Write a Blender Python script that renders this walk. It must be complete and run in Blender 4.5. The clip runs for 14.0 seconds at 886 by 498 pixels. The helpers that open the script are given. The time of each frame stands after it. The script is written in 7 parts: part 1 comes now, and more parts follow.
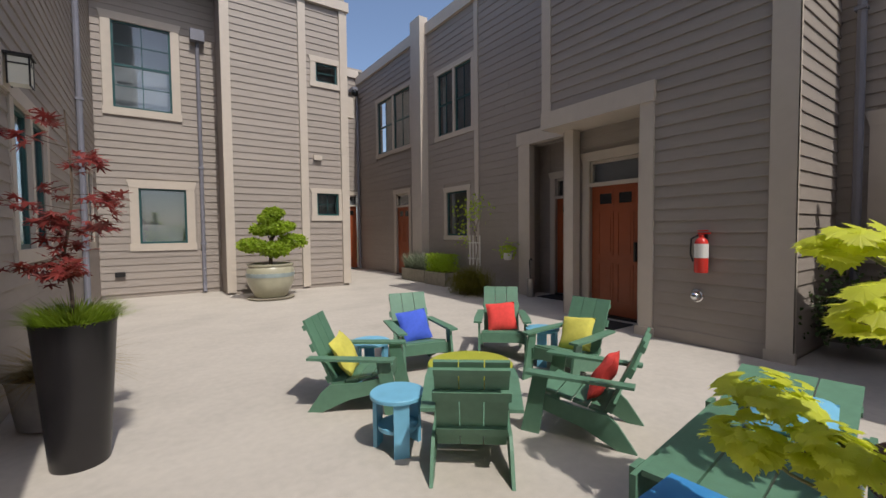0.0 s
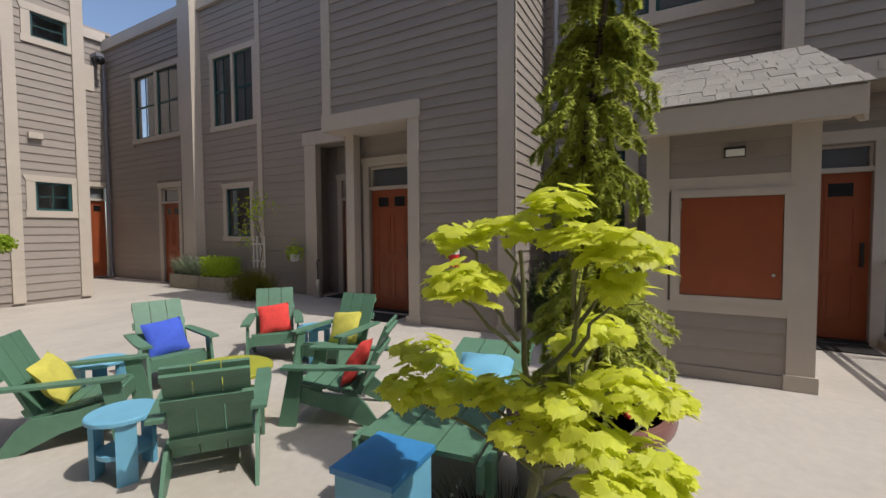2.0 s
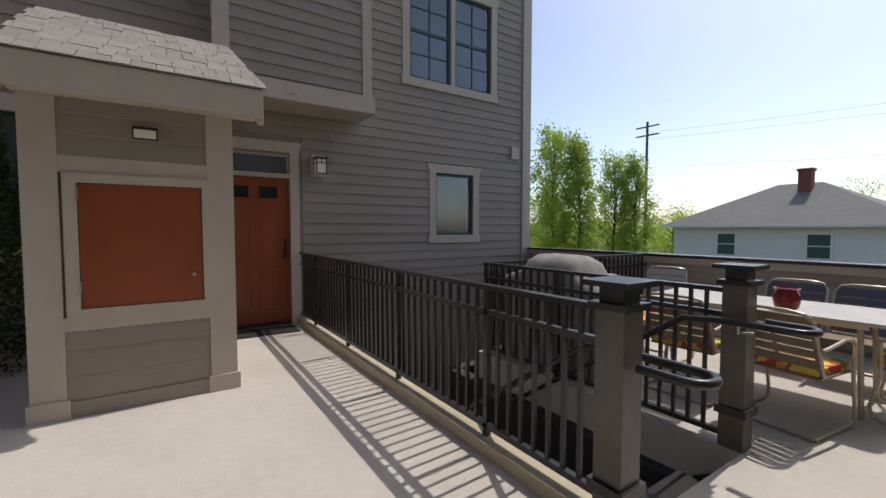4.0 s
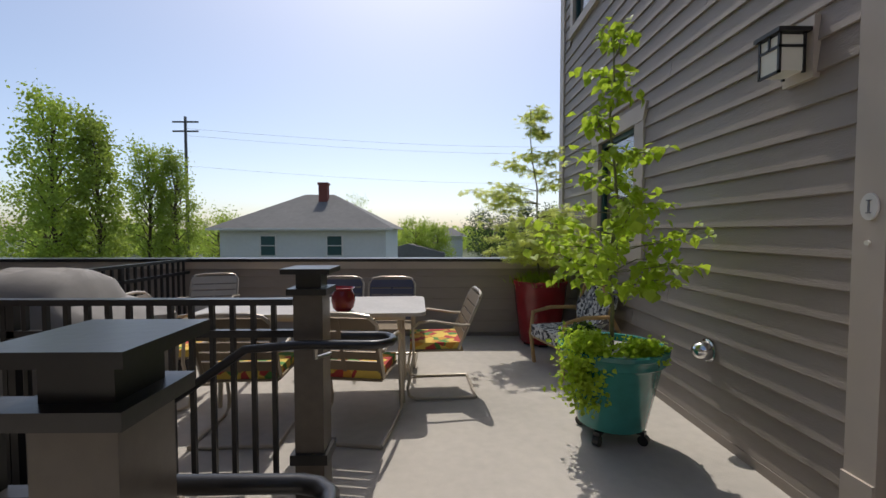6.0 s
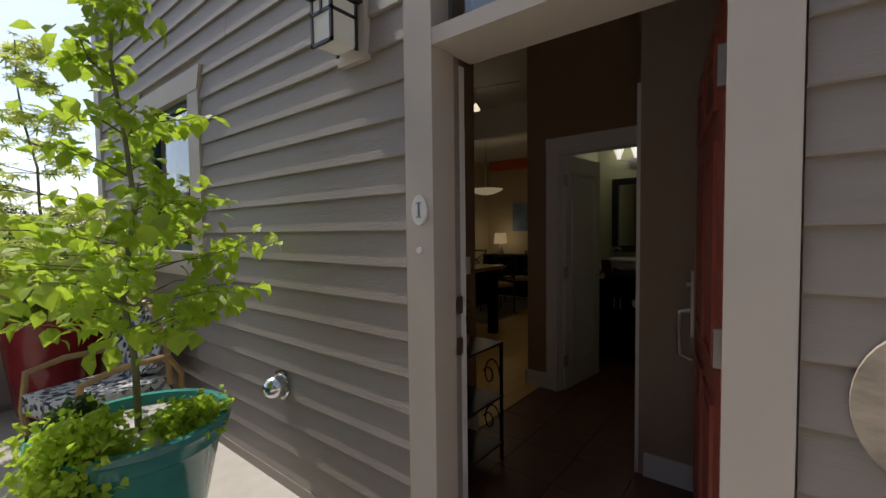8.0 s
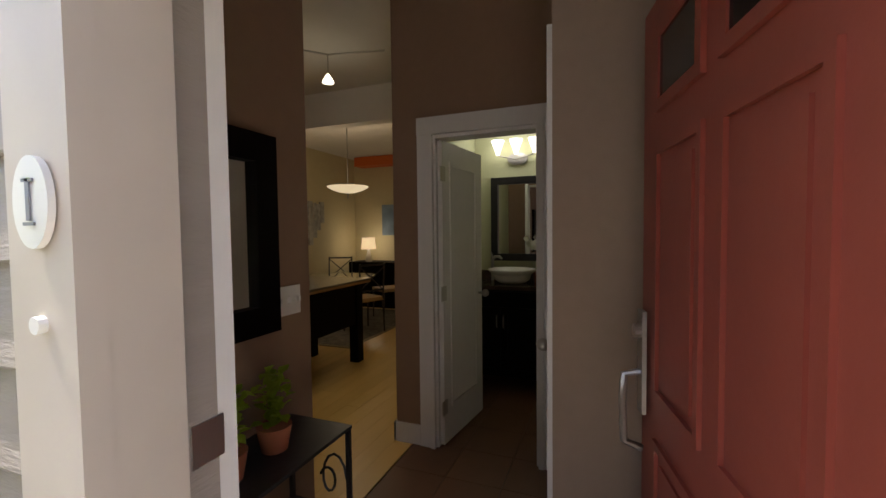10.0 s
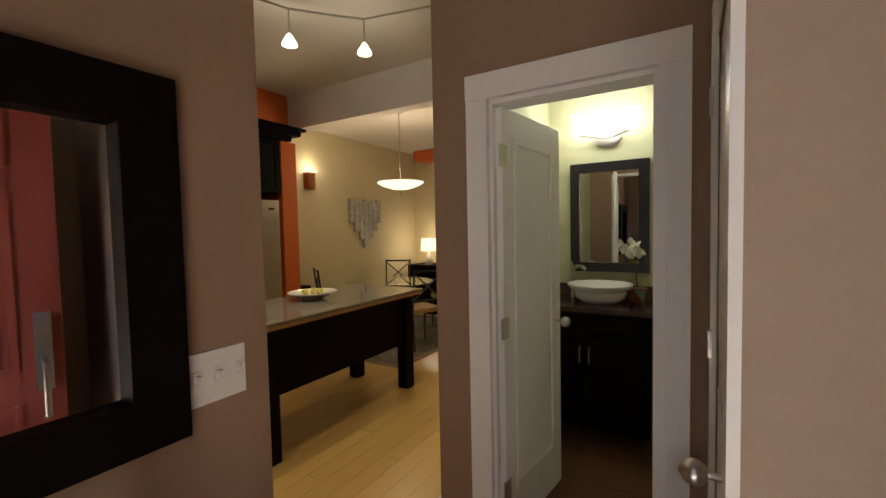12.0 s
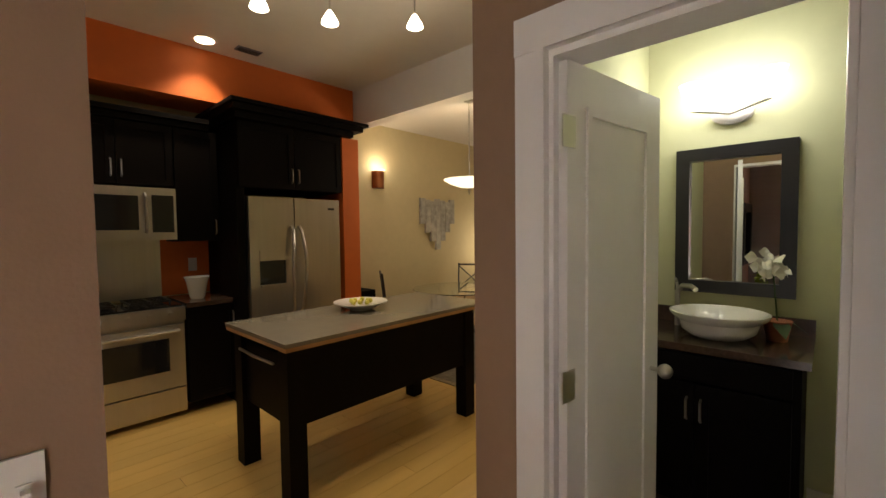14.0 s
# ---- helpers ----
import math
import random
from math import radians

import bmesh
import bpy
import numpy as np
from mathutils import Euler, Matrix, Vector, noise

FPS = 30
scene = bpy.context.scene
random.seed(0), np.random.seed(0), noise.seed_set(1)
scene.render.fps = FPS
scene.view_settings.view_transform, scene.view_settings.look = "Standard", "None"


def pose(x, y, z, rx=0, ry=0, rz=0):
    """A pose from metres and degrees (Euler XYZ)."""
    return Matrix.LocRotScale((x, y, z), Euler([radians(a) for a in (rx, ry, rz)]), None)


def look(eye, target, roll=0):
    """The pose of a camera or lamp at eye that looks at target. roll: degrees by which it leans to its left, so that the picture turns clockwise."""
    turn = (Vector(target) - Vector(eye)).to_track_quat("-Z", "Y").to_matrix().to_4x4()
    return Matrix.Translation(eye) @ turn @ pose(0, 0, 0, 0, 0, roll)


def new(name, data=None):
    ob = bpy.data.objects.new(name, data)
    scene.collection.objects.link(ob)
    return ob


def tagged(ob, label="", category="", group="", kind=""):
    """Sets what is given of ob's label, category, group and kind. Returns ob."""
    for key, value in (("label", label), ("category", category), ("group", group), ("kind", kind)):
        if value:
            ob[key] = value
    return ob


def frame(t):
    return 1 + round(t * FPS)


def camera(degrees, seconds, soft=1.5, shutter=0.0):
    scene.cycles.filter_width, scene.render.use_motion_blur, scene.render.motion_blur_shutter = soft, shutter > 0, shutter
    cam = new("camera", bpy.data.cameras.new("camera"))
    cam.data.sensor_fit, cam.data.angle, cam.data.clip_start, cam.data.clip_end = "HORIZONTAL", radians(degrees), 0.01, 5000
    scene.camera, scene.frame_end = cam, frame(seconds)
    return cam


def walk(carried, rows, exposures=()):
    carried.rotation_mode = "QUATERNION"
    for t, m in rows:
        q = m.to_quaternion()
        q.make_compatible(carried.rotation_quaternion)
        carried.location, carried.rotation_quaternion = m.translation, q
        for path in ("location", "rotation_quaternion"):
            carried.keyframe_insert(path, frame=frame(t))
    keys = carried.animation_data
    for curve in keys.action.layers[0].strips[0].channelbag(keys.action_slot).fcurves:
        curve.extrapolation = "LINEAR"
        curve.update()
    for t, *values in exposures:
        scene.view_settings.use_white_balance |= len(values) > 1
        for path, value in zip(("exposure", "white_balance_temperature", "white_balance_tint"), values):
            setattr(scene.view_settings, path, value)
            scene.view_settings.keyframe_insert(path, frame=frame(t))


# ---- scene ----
cam = camera(93.4, 14.0)
PATH = [
    (0, (2.434, -1.58, 1.445), (1.296, -3.223, 1.363), -0.6),
    (0.5, (2.424, -1.499, 1.433), (1.162, -3.049, 1.35), -0.5),
    (1, (2.406, -1.416, 1.43), (0.997, -2.834, 1.349), -0.4),
    (1.5, (2.374, -1.318, 1.434), (0.809, -2.561, 1.353), -0.4),
    (2, (2.333, -1.191, 1.425), (0.583, -2.155, 1.342), -0.4),
    (2.5, (2.264, -1.056, 1.408), (0.31, -1.477, 1.326), -0.6),
    (3, (2.156, -0.945, 1.405), (0.165, -0.78, 1.316), -0.4),
    (3.2, (2.093, -0.903, 1.405), (0.132, -0.522, 1.316), -0.4),
    (5.3, (1.135, 0.053, 1.349), (0.44, 1.926, 1.26), 0.6),
    (5.5, (1.121, 0.138, 1.343), (0.631, 2.075, 1.259), 0.4),
    (6, (1.175, 0.343, 1.343), (1.203, 2.341, 1.264), -0.0),
    (6.5, (1.249, 0.524, 1.344), (1.802, 2.445, 1.27), -0.2),
    (7, (1.396, 0.705, 1.342), (2.361, 2.455, 1.268), -0.4),
    (7.5, (1.574, 0.854, 1.35), (2.891, 2.358, 1.27), -0.5),
    (8, (1.795, 1.006, 1.371), (3.357, 2.253, 1.285), -0.7),
    (8.5, (2.029, 1.138, 1.369), (3.753, 2.148, 1.281), -0.7),
    (9, (2.262, 1.263, 1.38), (4.093, 2.063, 1.296), -0.5),
    (9.2, (2.343, 1.302, 1.385), (4.208, 2.021, 1.303), -0.6),
    (11.3, (3.158, 1.535, 1.445), (4.956, 2.406, 1.353), -1.2),
    (11.5, (3.224, 1.568, 1.448), (4.998, 2.487, 1.358), -1.2),
    (12, (3.438, 1.659, 1.457), (5.151, 2.687, 1.364), -1.2),
    (12.5, (3.67, 1.728, 1.467), (5.321, 2.852, 1.372), -1.1),
    (13, (3.838, 1.77, 1.476), (5.424, 2.984, 1.385), -1.0),
    (13.5, (3.938, 1.79, 1.479), (5.462, 3.081, 1.391), -0.9),
    (14, (3.992, 1.8, 1.488), (5.453, 3.163, 1.399), -0.7),
]
walk(cam, [(t, look(e, g, r)) for t, e, g, r in PATH], [(0, 0.45), (2.0, 0.5), (3.2, 0.6), (5.3, 0.25), (7, 0.22), (8, 0.62), (9, 1.4), (9.2, 1.45), (10.2, 2.8), (11.3, 3.7), (12.3, 3.95), (13, 4.1), (14, 4.05)])

# world, sun, exposure
SUN_DIR = Vector((-0.035, 0.64, 1.0)).normalized()
world = bpy.data.worlds.new("world")
scene.world = world
world.use_nodes = True
wn = world.node_tree
sky = wn.nodes.new("ShaderNodeTexSky")
sky.sky_type = "NISHITA"
sky.sun_disc = False
sky.air_density, sky.dust_density, sky.ozone_density = 0.75, 1.7, 0.3
sky.sun_elevation, sky.sun_rotation = radians(57.4), radians(-3)
wn.nodes["Background"].inputs["Strength"].default_value = 0.135
wn.links.new(sky.outputs["Color"], wn.nodes["Background"].inputs["Color"])
sun = new("sun", bpy.data.lights.new("sun", "SUN"))
sun.data.energy, sun.data.angle, sun.data.color = 2.3, radians(0.53), (1.0, 0.95, 0.88)
sun.matrix_basis = look(SUN_DIR * 30, (0, 0, 0))


def lamp(name, kind, m, energy, colour, size=0.1):
    ob = new(name, bpy.data.lights.new(name, kind))
    ob.data.energy, ob.data.color = energy, colour
    if kind == "AREA":
        ob.data.shape, ob.data.size = "DISK", size
    elif kind == "SPOT":
        ob.data.shadow_soft_size, ob.data.spot_size, ob.data.spot_blend = size, radians(100), 0.6
    else:
        ob.data.shadow_soft_size = size
    ob.matrix_basis = m
    return ob


WARM = (1.0, 0.84, 0.62)
# the two cans at x 3.9 are added, out of view, to light the kitchen
for lx, ly in ((5.21, 5.54), (3.9, 5.54), (3.9, 3.6)):
    lamp("can_light_lamp", "SPOT", pose(lx, ly, 3.0), 1.6, WARM, 0.05)
for lx, ly in ((5.05, 4.17), (5.42, 4.04), (5.81, 3.71)):
    lamp("track_light_lamp", "SPOT", pose(lx, ly, 2.66), 1.15, WARM, 0.03)
lamp("pendant_lamp", "POINT", pose(7.50, 4.67, 2.2), 0.9, WARM, 0.12)
lamp("sconce_lamp", "POINT", pose(7.45, 6.07, 2.31), 0.25, WARM, 0.04)
lamp("table_lamp_bulb", "POINT", pose(9.6, 5.65, 1.22), 0.55, WARM, 0.06)
for ly in (2.04, 2.22, 2.40):
    lamp("vanity_lamp", "POINT", pose(6.52, ly, 2.26), 0.18, (1.0, 0.98, 0.95), 0.06)

# materials
def material(name, colour, rough=0.6, metal=0.0, vary=0.12, scale=6.0, bump=0.0, bscale=40.0, stain=0.0, stretch=(1, 1, 1), spec=0.5, rnd=0.0):
    m = bpy.data.materials.new(name)
    m.use_nodes = True
    t = m.node_tree
    b = t.nodes["Principled BSDF"]
    b.inputs["Roughness"].default_value, b.inputs["Metallic"].default_value = rough, metal
    b.inputs["Specular IOR Level"].default_value = spec
    tc = t.nodes.new("ShaderNodeTexCoord")
    geo = t.nodes.new("ShaderNodeNewGeometry")
    mp = t.nodes.new("ShaderNodeMapping")
    mp.inputs["Scale"].default_value = stretch
    t.links.new(geo.outputs["Position"], mp.inputs["Vector"])
    n1 = t.nodes.new("ShaderNodeTexNoise")
    n1.inputs["Scale"].default_value, n1.inputs["Detail"].default_value = scale, 6
    n2 = t.nodes.new("ShaderNodeTexNoise")
    n2.inputs["Scale"].default_value, n2.inputs["Detail"].default_value = scale * 0.13, 3
    for n in (n1, n2):
        t.links.new(mp.outputs["Vector"], n.inputs["Vector"])
    add = t.nodes.new("ShaderNodeMath")
    add.operation = "ADD"
    t.links.new(n1.outputs["Fac"], add.inputs[0])
    t.links.new(n2.outputs["Fac"], add.inputs[1])
    last = add.outputs[0]
    if rnd:
        oi = t.nodes.new("ShaderNodeObjectInfo")
        mr = t.nodes.new("ShaderNodeMath")
        mr.operation = "MULTIPLY_ADD"
        mr.inputs[1].default_value = rnd
        t.links.new(oi.outputs["Random"], mr.inputs[0])
        t.links.new(last, mr.inputs[2])
        last = mr.outputs[0]
    ramp = t.nodes.new("ShaderNodeMapRange")
    ramp.inputs["From Min"].default_value, ramp.inputs["From Max"].default_value = 0.6, 1.4 + rnd
    ramp.inputs["To Min"].default_value, ramp.inputs["To Max"].default_value = 1 - vary, 1 + vary
    t.links.new(last, ramp.inputs["Value"])
    mix = t.nodes.new("ShaderNodeVectorMath")
    mix.operation = "SCALE"
    mix.inputs[0].default_value = colour
    t.links.new(ramp.outputs["Result"], mix.inputs["Scale"])
    out = mix.outputs["Vector"]
    if stain:
        n3 = t.nodes.new("ShaderNodeTexNoise")
        n3.inputs["Scale"].default_value, n3.inputs["Detail"].default_value = 0.9, 8
        t.links.new(geo.outputs["Position"], n3.inputs["Vector"])
        r3 = t.nodes.new("ShaderNodeMapRange")
        r3.inputs["From Min"].default_value, r3.inputs["From Max"].default_value = 0.52, 0.72
        r3.inputs["To Min"].default_value, r3.inputs["To Max"].default_value = 1.0, 1.0 - stain
        t.links.new(n3.outputs["Fac"], r3.inputs["Value"])
        m3 = t.nodes.new("ShaderNodeVectorMath")
        m3.operation = "SCALE"
        t.links.new(out, m3.inputs[0])
        t.links.new(r3.outputs["Result"], m3.inputs["Scale"])
        out = m3.outputs["Vector"]
    t.links.new(out, b.inputs["Base Color"])
    if bump:
        nb = t.nodes.new("ShaderNodeTexNoise")
        nb.inputs["Scale"].default_value, nb.inputs["Detail"].default_value = bscale, 5
        t.links.new(mp.outputs["Vector"], nb.inputs["Vector"])
        bp = t.nodes.new("ShaderNodeBump")
        bp.inputs["Strength"].default_value, bp.inputs["Distance"].default_value = bump, 0.01
        t.links.new(nb.outputs["Fac"], bp.inputs["Height"])
        t.links.new(bp.outputs["Normal"], b.inputs["Normal"])
    return m


def glow(name, colour, strength):
    m = material(name, colour, 0.4)
    b = m.node_tree.nodes["Principled BSDF"]
    b.inputs["Emission Color"].default_value = (*colour, 1)
    b.inputs["Emission Strength"].default_value = strength
    return m


def glassy(name, colour=(0.9, 0.95, 0.95), rough=0.02):
    m = bpy.data.materials.new(name)
    m.use_nodes = True
    b = m.node_tree.nodes["Principled BSDF"]
    b.inputs["Base Color"].default_value = (*colour, 1)
    b.inputs["Transmission Weight"].default_value, b.inputs["Roughness"].default_value = 1.0, rough
    b.inputs["IOR"].default_value = 1.5
    return m


def leafmat(name, colour, vary=0.3, through_amount=0.6):
    m = material(name, colour, 0.5, vary=vary, scale=9, rnd=0.6)
    t = m.node_tree
    b = t.nodes["Principled BSDF"]
    tr = t.nodes.new("ShaderNodeBsdfTranslucent")
    mx = t.nodes.new("ShaderNodeMixShader")
    mx.inputs[0].default_value = through_amount
    src = b.inputs["Base Color"].links[0].from_socket
    t.links.new(src, tr.inputs["Color"])
    t.links.new(b.outputs[0], mx.inputs[1])
    t.links.new(tr.outputs[0], mx.inputs[2])
    t.links.new(mx.outputs[0], t.nodes["Material Output"].inputs["Surface"])
    return m


SIDING = material("siding_paint", (0.315, 0.272, 0.238), 0.62, vary=0.10, scale=5, bump=0.25, bscale=30, stretch=(1, 1, 5), rnd=0.35)
TRIM = material("trim_paint", (0.52, 0.455, 0.385), 0.55, vary=0.06, scale=7, bump=0.04, bscale=60)
CONCRETE = material("concrete", (0.475, 0.435, 0.385), 0.85, vary=0.10, scale=14, bump=0.25, bscale=120, stain=0.16)
KERB = material("kerb_paint", (0.42, 0.36, 0.25), 0.7, vary=0.15, scale=12, bump=0.2)
REDDOOR = material("red_door_paint", (0.27, 0.055, 0.034), 0.42, vary=0.10, scale=8, bump=0.05)
RUSTPAINT = material("rust_red_paint", (0.29, 0.066, 0.02), 0.42, vary=0.12, scale=8, bump=0.05, stain=0.15)
WINFRAME = material("window_sash_green", (0.018, 0.075, 0.075), 0.4, vary=0.1)
GLASS = glassy("window_glass")
GLASS.node_tree.nodes["Principled BSDF"].inputs["IOR"].default_value = 1.75
# grey of the flat sheets that stand in for unlit rooms behind glass
ROOMSHADE = material("room_shade_backing", (0.17, 0.18, 0.20), 0.8, vary=0.3, scale=2)
BLACKMETAL = material("black_metal", (0.022, 0.021, 0.021), 0.30, vary=0.2, scale=20, bump=0.05)
GUTTER = material("downpipe_paint", (0.20, 0.20, 0.235), 0.4, vary=0.1)
GREEN = material("green_plastic_lumber", (0.105, 0.22, 0.145), 0.48, vary=0.18, scale=18, bump=0.12, bscale=90, rnd=0.25)
SKYBLUE = material("sky_blue_paint", (0.17, 0.44, 0.62), 0.4, vary=0.12, scale=10)
DEEPBLUE = material("blue_paint", (0.05, 0.25, 0.55), 0.4, vary=0.15, scale=10)
LIME = material("lime_paint", (0.38, 0.40, 0.045), 0.42, vary=0.12, scale=10)
BLUECLOTH = material("blue_cloth", (0.06, 0.12, 0.62), 0.9, vary=0.12, scale=30, bump=0.3, bscale=300)
REDCLOTH = material("red_cloth", (0.72, 0.06, 0.05), 0.9, vary=0.14, scale=30, bump=0.3, bscale=300)
YELLOWCLOTH = material("yellow_cloth", (0.60, 0.55, 0.10), 0.9, vary=0.12, scale=30, bump=0.3, bscale=300)
BARK = material("bark", (0.12, 0.085, 0.06), 0.9, vary=0.35, scale=25, bump=0.6, bscale=60)
LIGHTBARK = material("young_bark", (0.20, 0.20, 0.10), 0.8, vary=0.3, scale=25, bump=0.4, bscale=60)
SOIL = material("soil", (0.05, 0.035, 0.025), 0.95, vary=0.4, scale=30, bump=0.8, bscale=70)
LEAF_MAPLE = leafmat("maple_leaf", (0.80, 0.84, 0.11), 0.2, 0.58)
LEAF_FRESH = leafmat("fresh_leaf", (0.42, 0.56, 0.05), 0.3)
LEAF_PALE = leafmat("pale_leaf", (0.66, 0.72, 0.20), 0.25)
LEAF_RED = leafmat("red_maple_leaf", (0.26, 0.042, 0.035), 0.35, 0.4)
LEAF_GRASS = leafmat("grass_blade", (0.24, 0.34, 0.03), 0.35)
LEAF_DARK = leafmat("dark_leaf", (0.06, 0.11, 0.025), 0.4, 0.25)
NEEDLE = leafmat("spruce_needle", (0.55, 0.60, 0.13), 0.35, 0.45)
LEAF_GREY = leafmat("lavender_leaf", (0.22, 0.26, 0.17), 0.3, 0.3)
LEAF_FAR = leafmat("far_leaf", (0.40, 0.50, 0.08), 0.35, 0.5)
BLACKPOT = material("black_planter", (0.018, 0.016, 0.017), 0.38, vary=0.3, scale=6)
CREAMPOT = material("celadon_glaze", (0.42, 0.40, 0.29), 0.3, vary=0.22, scale=5, bump=0.05)
GLAZEBAND = material("blue_glaze_band", (0.30, 0.36, 0.36), 0.3, vary=0.2, scale=6)
REDPOT = material("red_glaze", (0.24, 0.018, 0.022), 0.12, vary=0.3, scale=5)
TEALPOT = material("teal_glaze", (0.05, 0.25, 0.225), 0.15, vary=0.35, scale=6)
PLUMPOT = material("plum_glaze", (0.20, 0.10, 0.09), 0.25, vary=0.25, scale=7)
GREYPOT = material("stone_glaze", (0.36, 0.33, 0.30), 0.5, vary=0.25, scale=9, bump=0.15)
PLANTER = material("clay_trough", (0.28, 0.25, 0.19), 0.7, vary=0.25, scale=9)
SHINGLE = material("roof_shingle", (0.27, 0.25, 0.225), 0.9, vary=0.2, scale=60, bump=0.6, bscale=220, rnd=1.2)
CHROME = material("chrome", (0.72, 0.72, 0.72), 0.12, 1.0, vary=0.05)
NICKEL = material("satin_nickel", (0.55, 0.52, 0.48), 0.32, 1.0, vary=0.08)
BRASSY = material("aged_hinge", (0.50, 0.47, 0.43), 0.4, 1.0, vary=0.2)
PLASTIC = material("white_plastic", (0.74, 0.72, 0.68), 0.35, vary=0.03)
LANTERN = glow("lantern_glass", (0.62, 0.60, 0.52), 0.05)
EXTRED = material("extinguisher_red", (0.62, 0.04, 0.03), 0.25, vary=0.06)
CANVAS = material("grey_canvas", (0.24, 0.225, 0.21), 0.85, vary=0.2, scale=7, bump=0.4, bscale=9)
CHAIRMETAL = material("tan_enamel_metal", (0.46, 0.40, 0.32), 0.35, 0.3, vary=0.12)
CHAIRBACK = material("bronze_chair_plate", (0.24, 0.185, 0.125), 0.4, 0.3, vary=0.15)
TABLETOP = material("patio_tabletop", (0.42, 0.39, 0.35), 0.45, vary=0.15, scale=30)
RATTAN = material("rattan", (0.46, 0.30, 0.13), 0.5, vary=0.25, scale=40)
BROWNWALL = material("brown_wall_paint", (0.285, 0.180, 0.112), 0.75, vary=0.05, scale=20, bump=0.08, bscale=150)
TAUPEWALL = material("taupe_wall_paint", (0.36, 0.265, 0.195), 0.75, vary=0.05, scale=20, bump=0.08, bscale=150)
CREAMWALL = material("cream_wall_paint", (0.62, 0.53, 0.32), 0.8, vary=0.04, scale=12, bump=0.06, bscale=150)
GREENWALL = material("pale_green_wall_paint", (0.60, 0.60, 0.37), 0.75, vary=0.04, scale=12, bump=0.06, bscale=150)
CEILING = material("ceiling_paint", (0.72, 0.68, 0.62), 0.85, vary=0.03, scale=12)
ORANGE = material("orange_wall_paint", (0.62, 0.135, 0.018), 0.7, vary=0.05, scale=12)
WHITETRIM = material("white_trim_paint", (0.76, 0.74, 0.71), 0.4, vary=0.03, scale=12)
ESPRESSO = material("espresso_wood", (0.005, 0.0035, 0.003), 0.5, vary=0.35, scale=9, spec=0.07, stretch=(1, 1, 0.15))
STEEL = material("brushed_steel", (0.50, 0.47, 0.43), 0.33, 0.9, vary=0.08, scale=30, stretch=(1, 1, 0.05))
BLACKGLASS = material("black_glass", (0.012, 0.012, 0.012), 0.08, vary=0.1)
WORKTOP = material("taupe_quartz", (0.21, 0.18, 0.14), 0.12, vary=0.08, scale=60)
WORKEDGE = material("wood_edge", (0.42, 0.22, 0.09), 0.35, vary=0.2, scale=20)
DARKSTONE = material("brown_granite", (0.075, 0.045, 0.032), 0.15, vary=0.5, scale=70)
PORCELAIN = material("porcelain", (0.78, 0.75, 0.68), 0.12, vary=0.03)
MAPLEFLOOR = material("maple_floor", (0.64, 0.41, 0.125), 0.3, vary=0.12, scale=5, stretch=(0.2, 3, 1), rnd=0.5)
TILE = material("brown_tile", (0.15, 0.068, 0.034), 0.35, vary=0.25, scale=7, rnd=0.6, bump=0.05)
GROUT = material("dark_grout", (0.07, 0.04, 0.03), 0.9)
MIRROR = material("mirror_silver", (0.9, 0.9, 0.9), 0.01, 1.0, vary=0.0)
TERRACOTTA = material("terracotta", (0.40, 0.13, 0.06), 0.7, vary=0.15)
PETAL = material("orchid_petal", (0.8, 0.78, 0.66), 0.6, vary=0.05)
BULB = glow("bulb_glass", (1.0, 0.88, 0.66), 0.55)
VANITYGLASS = glow("vanity_shade_glass", (1.0, 0.95, 0.86), 0.4)
LAMPSHADE = glow("lamp_shade", (1.0, 0.72, 0.40), 0.14)
BOWLGLASS = glow("pendant_bowl_glass", (1.0, 0.80, 0.50), 0.12)
SCONCECOPPER = material("sconce_copper", (0.30, 0.10, 0.03), 0.4, 0.6, vary=0.3)
RUG = material("patterned_rug", (0.16, 0.14, 0.11), 0.95, vary=0.7, scale=16, bump=0.3, bscale=200)
GREYART = material("birch_bark_art", (0.42, 0.40, 0.36), 0.7, vary=0.5, scale=16, bump=0.5, bscale=30)
BLUEART = material("blue_canvas_art", (0.20, 0.27, 0.36), 0.7, vary=0.6, scale=3)
ASPHALT = material("street_ground", (0.09, 0.11, 0.055), 0.9, vary=0.4, scale=0.5)
WHITEHOUSE = material("white_house_siding", (0.72, 0.72, 0.70), 0.7, vary=0.05, scale=4)
FARROOF = material("grey_asphalt_roof", (0.17, 0.165, 0.155), 0.9, vary=0.15, scale=3, bump=0.4, bscale=30)
BRICKRED = material("chimney_brick", (0.22, 0.065, 0.05), 0.8, vary=0.25, scale=9)
POLEWOOD = material("pole_wood", (0.11, 0.10, 0.10), 0.9, vary=0.2)
MAT_RUBBER = material("black_doormat", (0.02, 0.018, 0.018), 0.95, vary=0.3, scale=60, bump=0.6, bscale=200)
FLORAL = material("floral_cushion", (0.5, 0.28, 0.08), 0.9, vary=0.1, scale=12)


